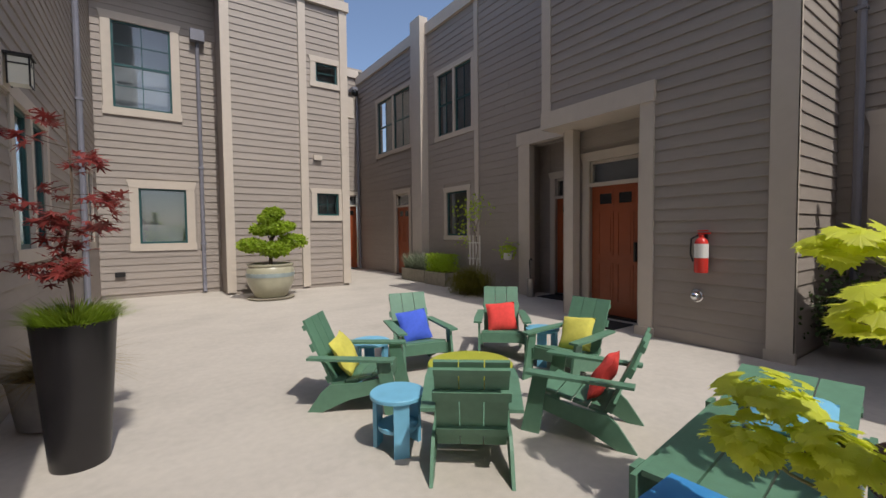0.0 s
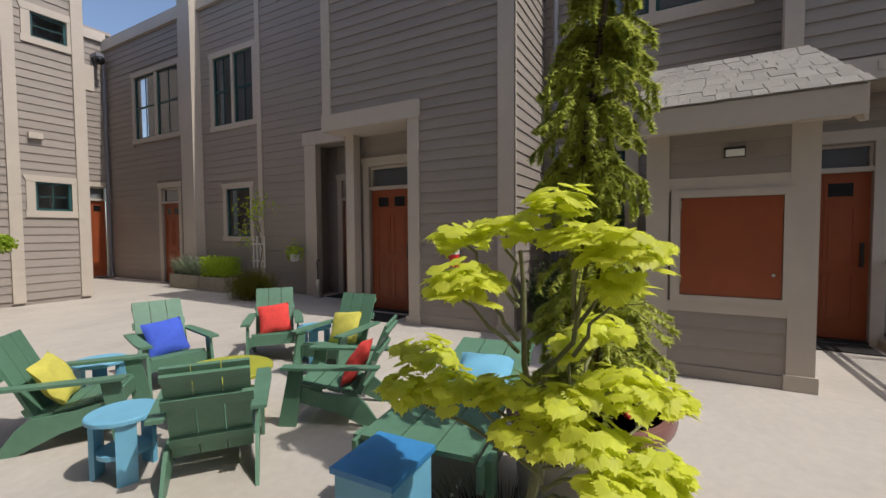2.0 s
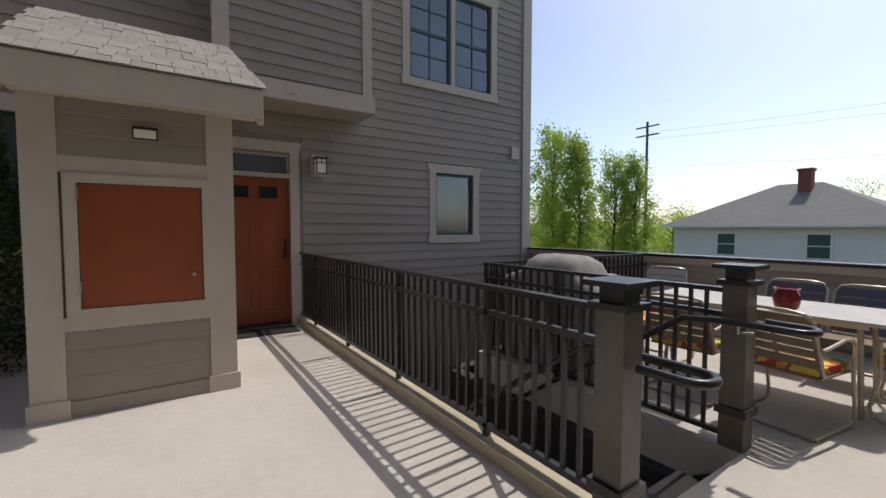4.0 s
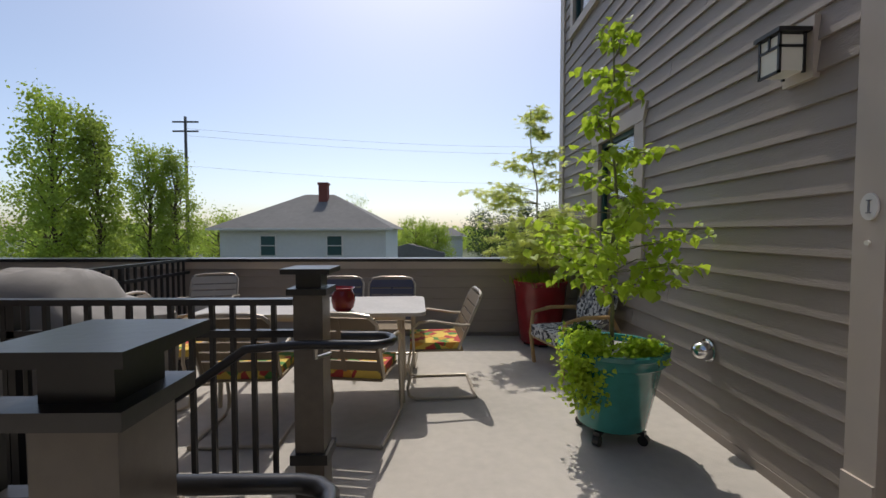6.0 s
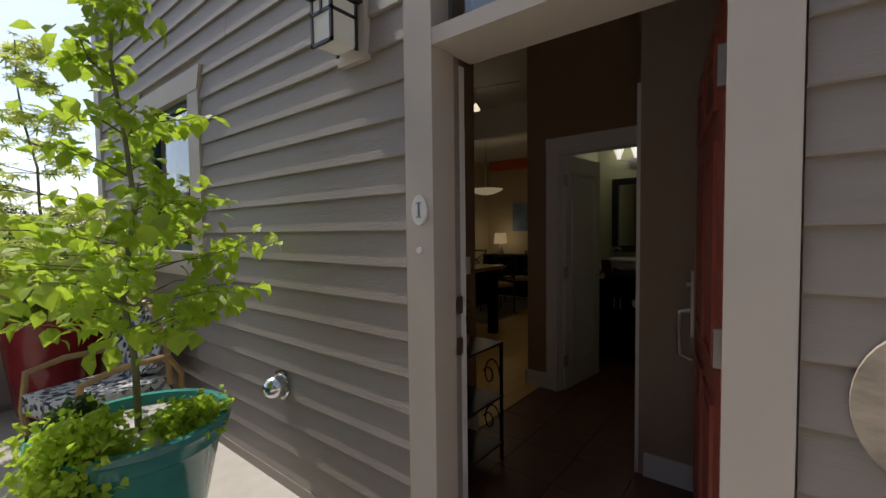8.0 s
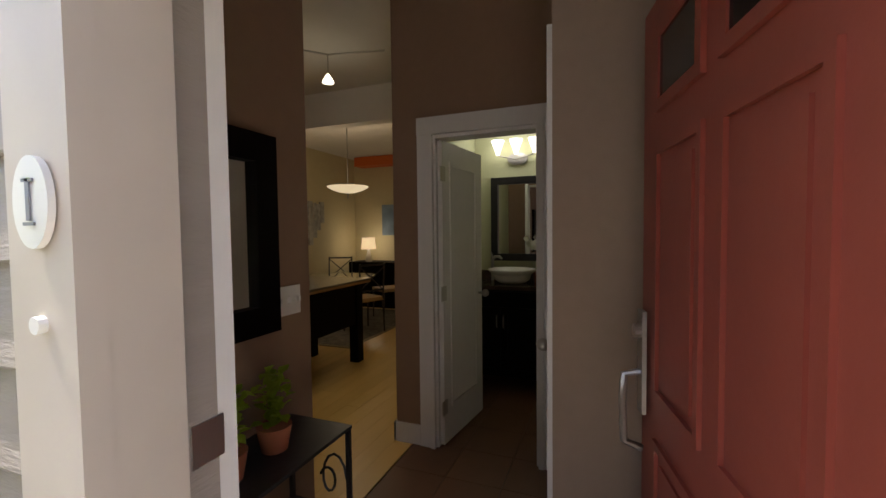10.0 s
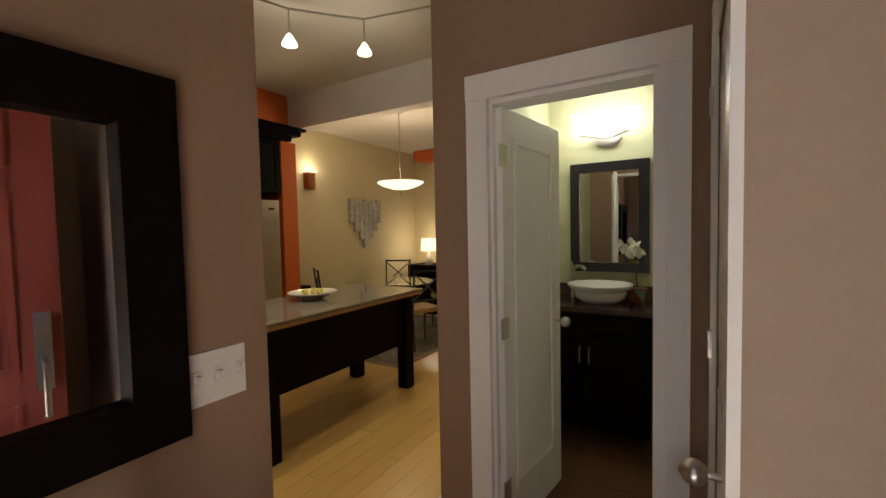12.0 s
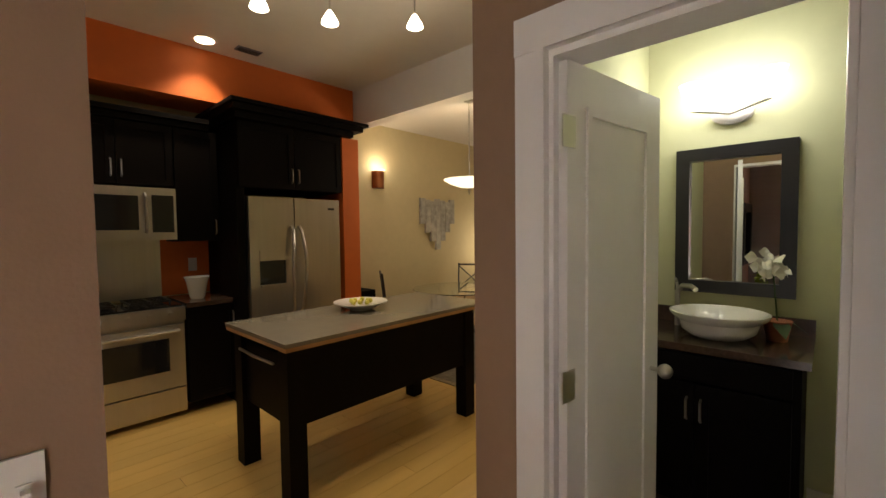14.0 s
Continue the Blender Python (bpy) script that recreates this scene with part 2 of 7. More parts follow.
def splotch(m, colours, scale):
    t = m.node_tree
    v = t.nodes.new("ShaderNodeTexVoronoi")
    v.inputs["Scale"].default_value = scale
    g = t.nodes.new("ShaderNodeNewGeometry")
    t.links.new(g.outputs["Position"], v.inputs["Vector"])
    r = t.nodes.new("ShaderNodeValToRGB")
    r.color_ramp.interpolation = "CONSTANT"
    for i, c in enumerate(colours):
        e = r.color_ramp.elements[i] if i < 2 else r.color_ramp.elements.new(0.5)
        e.position, e.color = i / len(colours), (*c, 1)
    s = t.nodes.new("ShaderNodeSeparateColor")
    t.links.new(v.outputs["Color"], s.inputs[0])
    t.links.new(s.outputs[0], r.inputs[0])
    t.links.new(r.outputs[0], t.nodes["Principled BSDF"].inputs["Base Color"])


splotch(FLORAL, ((0.62, 0.30, 0.05), (0.10, 0.25, 0.06), (0.7, 0.5, 0.1), (0.45, 0.06, 0.05), (0.16, 0.3, 0.5)), 14)
ZEBRA = material("black_white_cloth", (0.5, 0.5, 0.5), 0.9)
splotch(ZEBRA, ((0.04, 0.04, 0.045), (0.6, 0.6, 0.58), (0.2, 0.2, 0.22), (0.7, 0.7, 0.68)), 34)

MARBLED = material("marbled_plaque", (0.42, 0.35, 0.26), 0.45, vary=0.45, scale=14, bump=0.15, bscale=25, stretch=(1, 1, 2.4))
# brown in the base stands for siding mirrored in glossy black posts
NEWEL = material("siding_tinted_black_enamel", (0.11, 0.092, 0.075), 0.3, vary=0.2, scale=20, bump=0.05)
SCONCEGLOW = glow("sconce_glow", (1.0, 0.72, 0.38), 0.16)
# near-black base colour carries the deep shade of the stairwell
WELLDARK = material("shade_dark_concrete", (0.03, 0.029, 0.028), 0.8, vary=0.3, scale=5, bump=0.2)

# building helpers
def box(bm, x0, x1, y0, y1, z0, z1, m=None):
    lo, hi = (min(x0, x1), min(y0, y1), min(z0, z1)), (max(x0, x1), max(y0, y1), max(z0, z1))
    v = []
    for k in range(8):
        p = Vector((hi[0] if k & 1 else lo[0], hi[1] if k & 2 else lo[1], hi[2] if k & 4 else lo[2]))
        v.append(bm.verts.new(m @ p if m else p))
    for f in ((0, 2, 3, 1), (4, 5, 7, 6), (0, 1, 5, 4), (2, 6, 7, 3), (0, 4, 6, 2), (1, 3, 7, 5)):
        bm.faces.new([v[i] for i in f])
    return v


def prism(bm, pts, h0, h1, put):
    """An outline of (a, b) pairs raised from h0 to h1; put maps (a, b, h) to a place."""
    lo = [bm.verts.new(put(a, b, h0)) for a, b in pts]
    hi = [bm.verts.new(put(a, b, h1)) for a, b in pts]
    n = len(pts)
    bm.faces.new(lo[::-1]), bm.faces.new(hi)
    for i in range(n):
        bm.faces.new((lo[i], lo[(i + 1) % n], hi[(i + 1) % n], hi[i]))


def lathe(bm, prof, cx=0, cy=0, n=28, wob=0.0):
    rings = []
    for r, z in prof:
        rings.append([bm.verts.new((cx + r * (1 + wob * math.sin(3 * a + z * 9)) * math.cos(a), cy + r * math.sin(a), z)) for a in [2 * math.pi * i / n for i in range(n)]])
    for a, b in zip(rings, rings[1:]):
        for i in range(n):
            bm.faces.new((a[i], a[(i + 1) % n], b[(i + 1) % n], b[i]))
    for ring, flip in ((rings[0], True), (rings[-1], False)):
        if (ring[0].co - ring[n // 2].co).length > 1e-4:
            bm.faces.new(ring[::-1] if flip else ring)


def tube(bm, pts, r0, r1=None, n=8):
    r1 = r0 if r1 is None else r1
    rings, pts = [], [Vector(p) for p in pts]
    side = None
    for i, p in enumerate(pts):
        d = (pts[min(i + 1, len(pts) - 1)] - pts[max(i - 1, 0)]).normalized()
        if side is None:
            side = d.orthogonal().normalized()
        side = (side - d * side.dot(d)).normalized()
        up = d.cross(side)
        r = r0 + (r1 - r0) * i / max(1, len(pts) - 1)
        rings.append([bm.verts.new(p + (side * math.cos(a) + up * math.sin(a)) * r) for a in [2 * math.pi * k / n for k in range(n)]])
    for a, b in zip(rings, rings[1:]):
        for k in range(n):
            bm.faces.new((a[k], a[(k + 1) % n], b[(k + 1) % n], b[k]))
    bm.faces.new(rings[0][::-1]), bm.faces.new(rings[-1])


def mesh_of(bm, name, mat, smooth=False, bevel=0.0):
    if bevel:
        bmesh.ops.bevel(bm, geom=[e for e in bm.edges if e.is_manifold and e.calc_face_angle(0) > 0.6], offset=bevel, segments=1, affect="EDGES", clamp_overlap=True)
    bmesh.ops.recalc_face_normals(bm, faces=bm.faces)
    me = bpy.data.meshes.new(name)
    bm.to_mesh(me)
    bm.free()
    me.materials.append(mat)
    if smooth:
        me.shade_smooth()
        me.set_sharp_from_angle(angle=radians(40))
    return me


def part(name, bm, mat, parent, label="", smooth=False, bevel=0.0):
    ob = new(name, mesh_of(bm, name, mat, smooth, bevel))
    ob.parent = parent
    return tagged(ob, label)


def boxes(name, mat, parent, *bs, label="", bevel=0.0, m=None):
    bm = bmesh.new()
    for b in bs:
        box(bm, *b, m=m)
    return part(name, bm, mat, parent, label, bevel=bevel)


def thing(name, label, category, m=None, group="", kind=""):
    ob = new(name)
    ob.empty_display_size = 0.1
    if m is not None:
        ob.matrix_basis = m
    return tagged(ob, label, category, group, kind)


def solid(name, bm, mat, label, category, kind="", smooth=False, bevel=0.0, group=""):
    return tagged(new(name, mesh_of(bm, name, mat, smooth, bevel)), label, category, group, kind)


class Face:
    """A wall face: plane axis = at, its outside towards sign. u runs along it, n outwards."""

    def __init__(self, axis, at, sign):
        self.axis, self.at, self.sign = axis, at, sign

    def b(self, u0, u1, n0, n1, z0, z1):
        a, c = self.at + self.sign * n0, self.at + self.sign * n1
        return (a, c, u0, u1, z0, z1) if self.axis == "x" else (u0, u1, a, c, z0, z1)

    def p(self, u, n, z):
        a = self.at + self.sign * n
        return Vector((a, u, z)) if self.axis == "x" else Vector((u, a, z))


BOARDS = {}


def board_mesh(face, h):
    """One lap board, 1 m long, thick at its lower lip."""
    key = (face.axis, face.sign, round(h, 3))
    if key not in BOARDS:
        bm = bmesh.new()
        for u in (0, 1):
            for n, z in ((0, 0), (0.024, 0), (0.026, 0.004), (0.008, h + 0.02), (0, h + 0.02)):
                bm.verts.new((face.sign * n, u, z) if face.axis == "x" else (u, face.sign * n, z))
        v = list(bm.verts)
        bm.faces.new(v[:5]), bm.faces.new(v[5:])
        for i in range(5):
            bm.faces.new((v[i], v[(i + 1) % 5], v[5 + (i + 1) % 5], v[5 + i]))
        BOARDS[key] = mesh_of(bm, "siding_board", SIDING)
    return BOARDS[key]


def siding(parent, face, u0, u1, z0, z1, h=0.155, holes=(), rng=random.Random(5)):
    z = z0
    while z < z1 - 0.02:
        cuts = [(u0, u1)]
        for a, b, c, d in holes:
            if c < z + h * 0.6 and d > z + h * 0.4:
                cuts = [s for lo, hi in cuts for s in ((lo, min(hi, a)), (max(lo, b), hi)) if s[1] - s[0] > 0.01]
        for lo, hi in cuts:
            spans = [(lo, hi)]
            if hi - lo > 3.4:
                mid = lo + (hi - lo) * rng.uniform(0.3, 0.7)
                spans = [(lo, mid - 0.002), (mid + 0.002, hi)]
            for a, b in spans:
                ob = new("siding_board", board_mesh(face, h))
                ob.parent = parent
                ob.location = face.p(a, 0, z)
                ob.scale = (1, b - a, 1) if face.axis == "x" else (b - a, 1, 1)
        z += h


def wall(name, face, u0, u1, z0, z1, holes=(), thick=0.18, mat=None, label="grey painted lap-siding wall", inner=None):
    bm = bmesh.new()
    us = sorted({u0, u1, *[min(max(v, u0), u1) for q in holes for v in q[:2]]})
    zs = sorted({z0, z1, *[min(max(v, z0), z1) for q in holes for v in q[2:]]})
    for a, b in zip(us, us[1:]):
        for c, d in zip(zs, zs[1:]):
            if not any(q[0] < (a + b) / 2 < q[1] and q[2] < (c + d) / 2 < q[3] for q in holes):
                box(bm, *face.b(a, b, -thick, 0, c, d))
    bmesh.ops.remove_doubles(bm, verts=bm.verts, dist=1e-5)
    seen, twins = {}, []
    for f in bm.faces:
        key = tuple(sorted(v.index for v in f.verts))
        bm.verts.index_update()
        key = tuple(sorted(v.index for v in f.verts))
        if key in seen:
            twins += [f, seen[key]]
        seen[key] = f
    if twins:
        bmesh.ops.delete(bm, geom=list(set(twins)), context="FACES_ONLY")
    return solid(name, bm, mat or SIDING, label, "wall", "structure")


COUNT = {"window": 0, "door": 0, "wall": 0}


def casing(parent, face, u0, u1, z0, z1, w=0.11, head=0.14, sill=True, mat=None, proud=0.035):
    """Boards round an opening."""
    mat = mat or TRIM
    boxes("side_casing", mat, parent, face.b(u0 - w, u0, 0, proud, z0, z1), bevel=0.004)
    boxes("side_casing", mat, parent, face.b(u1, u1 + w, 0, proud, z0, z1), bevel=0.004)
    bm = bmesh.new()
    k = 0.05 if head > 0.12 else 0.0
    prism(bm, [(u0 - w, z1), (u1 + w, z1), (u1 + w + k, z1 + head), (u0 - w - k, z1 + head)], 0, proud + 0.006, lambda a, b, h: face.p(a, h, b))
    part("head_casing", bm, mat, parent, bevel=0.004)
    if sill:
        boxes("sill", mat, parent, face.b(u0 - w - 0.02, u1 + w + 0.02, 0, proud + 0.012, z0 - w, z0), bevel=0.004)


def window(face, u0, u1, z0, z1, lights=1, rows=1, cols=1, label="", w=0.11, head=0.14, depth=0.5, hung=False):
    COUNT["window"] += 1
    th = tagged(new("window_%d" % COUNT["window"]), label or "green-sashed window with beige casing in grey siding", "window", "", "structure")
    casing(th, face, u0, u1, z0, z1, w, head)
    span = (u1 - u0) / lights
    for i in range(lights):
        a, b = u0 + i * span + (0.045 if i else 0), u0 + (i + 1) * span - (0.045 if i < lights - 1 else 0)
        if i:
            boxes("mullion", TRIM, th, face.b(a - 0.09, a, -0.02, 0.03, z0, z1))
        s = 0.045
        boxes("window_frame", WINFRAME, th, face.b(a, b, -0.06, -0.012, z0, z0 + s), face.b(a, b, -0.06, -0.012, z1 - s, z1), face.b(a, a + s, -0.06, -0.012, z0 + s, z1 - s), face.b(b - s, b, -0.06, -0.012, z0 + s, z1 - s), bevel=0.004)
        p = boxes("pane", GLASS, th, face.b(a + s, b - s, -0.042, -0.036, z0 + s, z1 - s))
        p.visible_shadow = False
        if hung:
            boxes("meeting_rail", WINFRAME, th, face.b(a + s, b - s, -0.06, -0.018, (z0 + z1) / 2 - 0.025, (z0 + z1) / 2 + 0.025))
        for r in range(1, rows):
            zz = z0 + s + (z1 - z0 - 2 * s) * r / rows
            boxes("glazing_bar", WINFRAME, th, face.b(a + s, b - s, -0.05, -0.026, zz - 0.009, zz + 0.009))
        for c in range(1, cols):
            uu = a + s + (b - a - 2 * s) * c / cols
            boxes("glazing_bar", WINFRAME, th, face.b(uu - 0.009, uu + 0.009, -0.052, -0.024, z0 + s, z1 - s))
    # no room is built: a dim sheet gives the dark interior by colour
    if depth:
        boxes("shade_backing", ROOMSHADE, th, face.b(u0 - 0.3, u1 + 0.3, -depth - 0.05, -depth, z0 - 0.3, z1 + 0.3))
    return th


def panel_door(name, face, u0, u1, z0, z1, mat, lites=True, label="", parent=None, rows=((0.10, 0.40), (0.46, 0.80))):
    """A six-panel door leaf lying in the wall's plane, with two small lights at its top."""
    t = 0.045
    holes = []
    w = u1 - u0
    h = z1 - z0
    cols = ((u0 + w * 0.14, u0 + w * 0.46), (u0 + w * 0.54, u0 + w * 0.86))
    leaf = boxes(name, mat, parent, face.b(u0, u1, -t, -0.012, z0, z1), bevel=0.003)
    for a, b in cols:
        for c, d in rows:
            z_a, z_b = z0 + h * c, z0 + h * d
            bm = bmesh.new()
            for q in (face.b(a, b, -0.012, -0.002, z_a, z_a + 0.022), face.b(a, b, -0.012, -0.002, z_b - 0.022, z_b), face.b(a, a + 0.022, -0.012, -0.002, z_a + 0.022, z_b - 0.022), face.b(b - 0.022, b, -0.012, -0.002, z_a + 0.022, z_b - 0.022)):
                box(bm, *q)
            box(bm, *face.b(a + 0.05, b - 0.05, -0.012, -0.005, z_a + 0.05, z_b - 0.05))
            part("panel", bm, mat, leaf)
        if lites:
            z_a, z_b = z0 + h * 0.86, z0 + h * 0.94
            boxes("light_pane", BLACKGLASS, leaf, face.b(a + 0.03, b - 0.03, -0.012, -0.006, z_a, z_b))
            bm = bmesh.new()
            for q in (face.b(a, b, -0.012, 0.0, z_a - 0.03, z_a), face.b(a, b, -0.012, 0.0, z_b, z_b + 0.03), face.b(a, a + 0.03, -0.012, 0.0, z_a, z_b), face.b(b - 0.03, b, -0.012, 0.0, z_a, z_b)):
                box(bm, *q)
            part("light_frame", bm, mat, leaf)
    return leaf

# ---- the ground, the raised courtyard and the stair well ----
bm = bmesh.new()
box(bm, -600, 600, -600, 600, -3.4, -3.2)
solid("ground", bm, ASPHALT, "low ground of lawns and streets below the courtyard", "ground", "structure")
bm = bmesh.new()
for q in ((-7, 4.2, -21, -2.6, -0.3, 0), (-7, 3.0, -2.6, 1.12, -0.3, 0), (0.62, 3.0, 1.12, 2.34, -0.3, 0), (-2.0, 3.0, 2.34, 5.75, -0.3, 0)):
    box(bm, *q)
solid("floor", bm, CONCRETE, "pale concrete courtyard and terrace floor", "floor", "structure")
bm = bmesh.new()
box(bm, -4.55, 0.50, 0.985, 1.115, 0.0, 0.09)
solid("trim_kerb", bm, KERB, "low tan kerb under the black railing", "kerb", "structure", bevel=0.008)
E_FACE = Face("x", 3.0, -1)      # the wall with the open door
W_FACE = Face("x", -4.61, 1)     # the wing across the stair well
B_FACE = Face("x", -3.10, 1)     # the block with the red doors
R_FACE = Face("y", -3.10, 1)     # its short return
V_FACE = Face("x", -4.50, 1)     # the far, set-back part
S_FACE = Face("y", -12.57, 1)    # the south block
S2_FACE = Face("y", -13.5, 1)    # the set-back window wall
S3_FACE = Face("y", -17.5, 1)    # the far nook with the red door
L_FACE = Face("x", 3.45, -1)     # the east wall of the courtyard

# wall with the open door
holes = [(1.10, 2.02, 0.0, 2.44), (4.15, 5.0, 1.25, 2.32), (5.1, 5.95, 4.05, 5.5)]
wl = wall("wall_east_terrace", E_FACE, -2.6, 6.45, -3.2, 11.5, holes)
siding(wl, E_FACE, -2.6, 6.3, 0.06, 6.2, 0.146, [(0.96, 2.13, 0, 2.62), (3.98, 5.17, 1.13, 2.48), (4.98, 6.07, 3.93, 5.65)])
boxes("corner_board", TRIM, wl, E_FACE.b(6.3, 6.47, 0, 0.04, 0, 11.5), bevel=0.004)
boxes("corner_board", TRIM, wl, E_FACE.b(-2.6, -2.48, 0, 0.04, 0, 11.5), bevel=0.004)
boxes("base_board", SIDING, wl, E_FACE.b(2.125, 6.3, 0, 0.03, 0.0, 0.06))
boxes("base_board", SIDING, wl, E_FACE.b(-2.48, 0.96, 0, 0.03, 0.0, 0.06))
window(E_FACE, 4.15, 5.0, 1.25, 2.32, w=0.17, head=0.15, depth=0)
window(E_FACE, 5.1, 5.95, 4.05, 5.5, head=0.15)
bm = bmesh.new()
for q in ((3.0, 11.0, 6.3, 6.48, -3.2, 11.5), (10.82, 11.0, -2.6, 6.3, -3.2, 11.5), (3.0, 11.0, -2.78, -2.6, -3.2, 11.5), (3.0, 11.0, -2.78, 6.48, 11.5, 11.7)):
    box(bm, *q)
solid("wall_terrace_block", bm, SIDING, "grey outer walls and roof of the terrace house", "wall", "structure")

# wing
holes = [(-2.62, -1.84, 1.2, 2.64), (-2.5, -0.5, 4.58, 5.98), (3.43, 4.26, 1.28, 2.39), (2.91, 4.69, 3.96, 5.6), (-0.02, 0.92, 0.03, 2.46)]
ww = wall("wall_wing", W_FACE, -3.1, 5.7, -3.2, 8.4, holes)
siding(ww, W_FACE, -3.1, 5.52, -2.4, 6.6, 0.155, [(-2.75, -1.62, 1.05, 2.8), (-2.6, -0.28, 4.44, 6.18), (3.3, 4.40, 1.14, 2.54), (2.8, 4.85, 3.8, 5.8), (-0.1, 1.1, 0.0, 2.66)])
boxes("corner_board", TRIM, ww, W_FACE.b(5.52, 5.74, 0, 0.05, -3.2, 8.4), bevel=0.004)
window(W_FACE, -2.62, -1.84, 1.2, 2.64, w=0.18, head=0.18)
window(W_FACE, -2.5, -0.5, 4.58, 5.98, lights=2, rows=1, cols=1, w=0.18, head=0.16, hung=False)
window(W_FACE, 3.43, 4.26, 1.28, 2.39, w=0.14, head=0.15)
window(W_FACE, 2.91, 4.69, 3.96, 5.6, lights=2, rows=4, cols=2, w=0.14, head=0.16, hung=True)
bm = bmesh.new()
for q in ((-12, -4.61, 5.5, 5.68, -3.2, 8.4), (-12, -4.61, -3.1, 5.68, 8.4, 8.6), (-12.2, -12, -3.1, 5.68, -3.2, 8.6)):
    box(bm, *q)
solid("wall_wing_block", bm, SIDING, "grey outer walls and roof of the wing", "wall", "structure")
# bay over the wing door
bay = thing("bay", "overhanging siding bay with beige trim above the wing door", "bay", kind="structure")
BAY = Face("x", -4.0, 1)
boxes("bay_core", SIDING, bay, (-4.58, -4.0, 0.12, 1.92, 3.28, 6.4))
siding(bay, BAY, 0.1, 1.80, 3.32, 6.3, 0.155)
boxes("bay_corner", TRIM, bay, BAY.b(-0.08, 0.1, -0.1, 0.035, 3.28, 6.4), bevel=0.004)
boxes("bay_corner", TRIM, bay, BAY.b(1.80, 1.94, -0.1, 0.035, 3.28, 6.4), bevel=0.004)
boxes("bay_band", TRIM, bay, (-4.58, -3.93, -0.1, 1.97, 3.045, 3.28), bevel=0.005)
boxes("bay_plate", TRIM, bay, (-3.93, -3.92, 0.72, 0.86, 3.13, 3.24))


def outer_door(face, u0, u1, z1, transom, label, jamb=0.10, leaf=True):
    COUNT["door"] += 1
    th = tagged(new("door_%d" % COUNT["door"]), label, "door", "", "structure")
    casing(th, face, u0, u1, 0.0, transom + 0.05, 0.13, 0.15, sill=False)
    boxes("transom_bar", TRIM, th, face.b(u0, u1, -0.10, 0.02, z1, z1 + 0.06))
    p = boxes("transom_pane", GLASS, th, face.b(u0 + 0.03, u1 - 0.03, -0.07, -0.064, z1 + 0.08, transom))
    p.visible_shadow = False
    boxes("transom_frame", TRIM, th, face.b(u0, u1, -0.10, -0.03, transom, transom + 0.05), face.b(u0, u0 + 0.03, -0.10, -0.03, z1 + 0.06, transom), face.b(u1 - 0.03, u1, -0.10, -0.03, z1 + 0.06, transom))
    # dim sheet close behind the pane, coloured like a dark interior
    boxes("shade_backing", ROOMSHADE, th, face.b(u0, u1, -0.16, -0.14, z1 + 0.06, transom + 0.05))
    if leaf:
        sub = Face(face.axis, face.at - face.sign * 0.05, face.sign)
        lf = panel_door("leaf", sub, u0, u1, 0.04, z1, RUSTPAINT, parent=th)
        boxes("door_handle", BLACKMETAL, lf, sub.b(u1 - 0.09, u1 - 0.06, -0.01, 0.05, 0.95, 1.25))
    boxes("threshold", BLACKMETAL, th, face.b(u0, u1, -0.14, 0.03, 0.0, 0.035))
    return th


outer_door(W_FACE, -0.02, 0.92, 2.12, 2.43, "red panelled wing door with a transom in beige casing")

# short return and the block with the red doors
rt = wall("wall_return", R_FACE, -4.61, -3.28, 0, 8.2)
siding(rt, R_FACE, -4.6, -3.14, 0.05, 6.6, 0.155)
holes = [(-6.45, -4.76, 0, 3.16)]
wb = wall("wall_red_doors", B_FACE, -6.45, -3.1, 0, 8.2, holes)
siding(wb, B_FACE, -6.36, -3.3, 0.16, 6.6, 0.155, [(-6.6, -4.58, 0.0, 3.44)])
boxes("base_board", SIDING, wb, B_FACE.b(-4.6, -3.3, 0, 0.035, 0.0, 0.16), bevel=0.004)
boxes("corner_board", TRIM, wb, B_FACE.b(-3.3, -3.06, 0, 0.045, 0.12, 8.2), R_FACE.b(-3.14, -3.056, -0.05, 0.04, 0.12, 8.2), bevel=0.004)
boxes("corner_plinth", TRIM, wb, B_FACE.b(-3.32, -3.04, 0, 0.06, 0.0, 0.12), bevel=0.004)
boxes("corner_board", TRIM, wb, B_FACE.b(-6.52, -6.34, 0, 0.045, 3.42, 8.2), bevel=0.004)
boxes("porch_header", TRIM, wb, (-3.7, -3.03, -6.52, -4.56, 3.15, 3.42), bevel=0.006)
boxes("porch_post", TRIM, wb, (-3.28, -3.05, -4.77, -4.575, 0.12, 3.15), bevel=0.005)
boxes("post_plinth", TRIM, wb, (-3.29, -3.03, -4.81, -4.55, 0.0, 0.12), bevel=0.005)
boxes("porch_post", TRIM, wb, (-3.62, -3.44, -6.35, -6.17, 0.0, 3.2), bevel=0.005)
# door niche
N_FACE = Face("x", -3.70, 1)
nw = wall("wall_niche", N_FACE, -6.3, -4.6, 0, 3.4, [(-6.02, -5.14, 0.0, 2.62)])
siding(nw, N_FACE, -6.3, -4.79, 2.85, 3.2, 0.155)
siding(nw, N_FACE, -6.3, -6.15, 0.1, 2.85, 0.155)
outer_door(N_FACE, -6.02, -5.14, 2.18, 2.56, "red six-panel house door with a transom in beige casing")
bm = bmesh.new()
for q in ((-4.5, -3.5, -6.42, -6.32, 0, 3.4), (-3.7, -3.28, -4.78, -4.6, 0, 3.4), (-4.6, -3.1, -6.45, -4.6, 3.19, 3.4)):
    box(bm, *q)
solid("wall_niche_sides", bm, SIDING, "grey side walls of the porch niche", "wall", "structure")

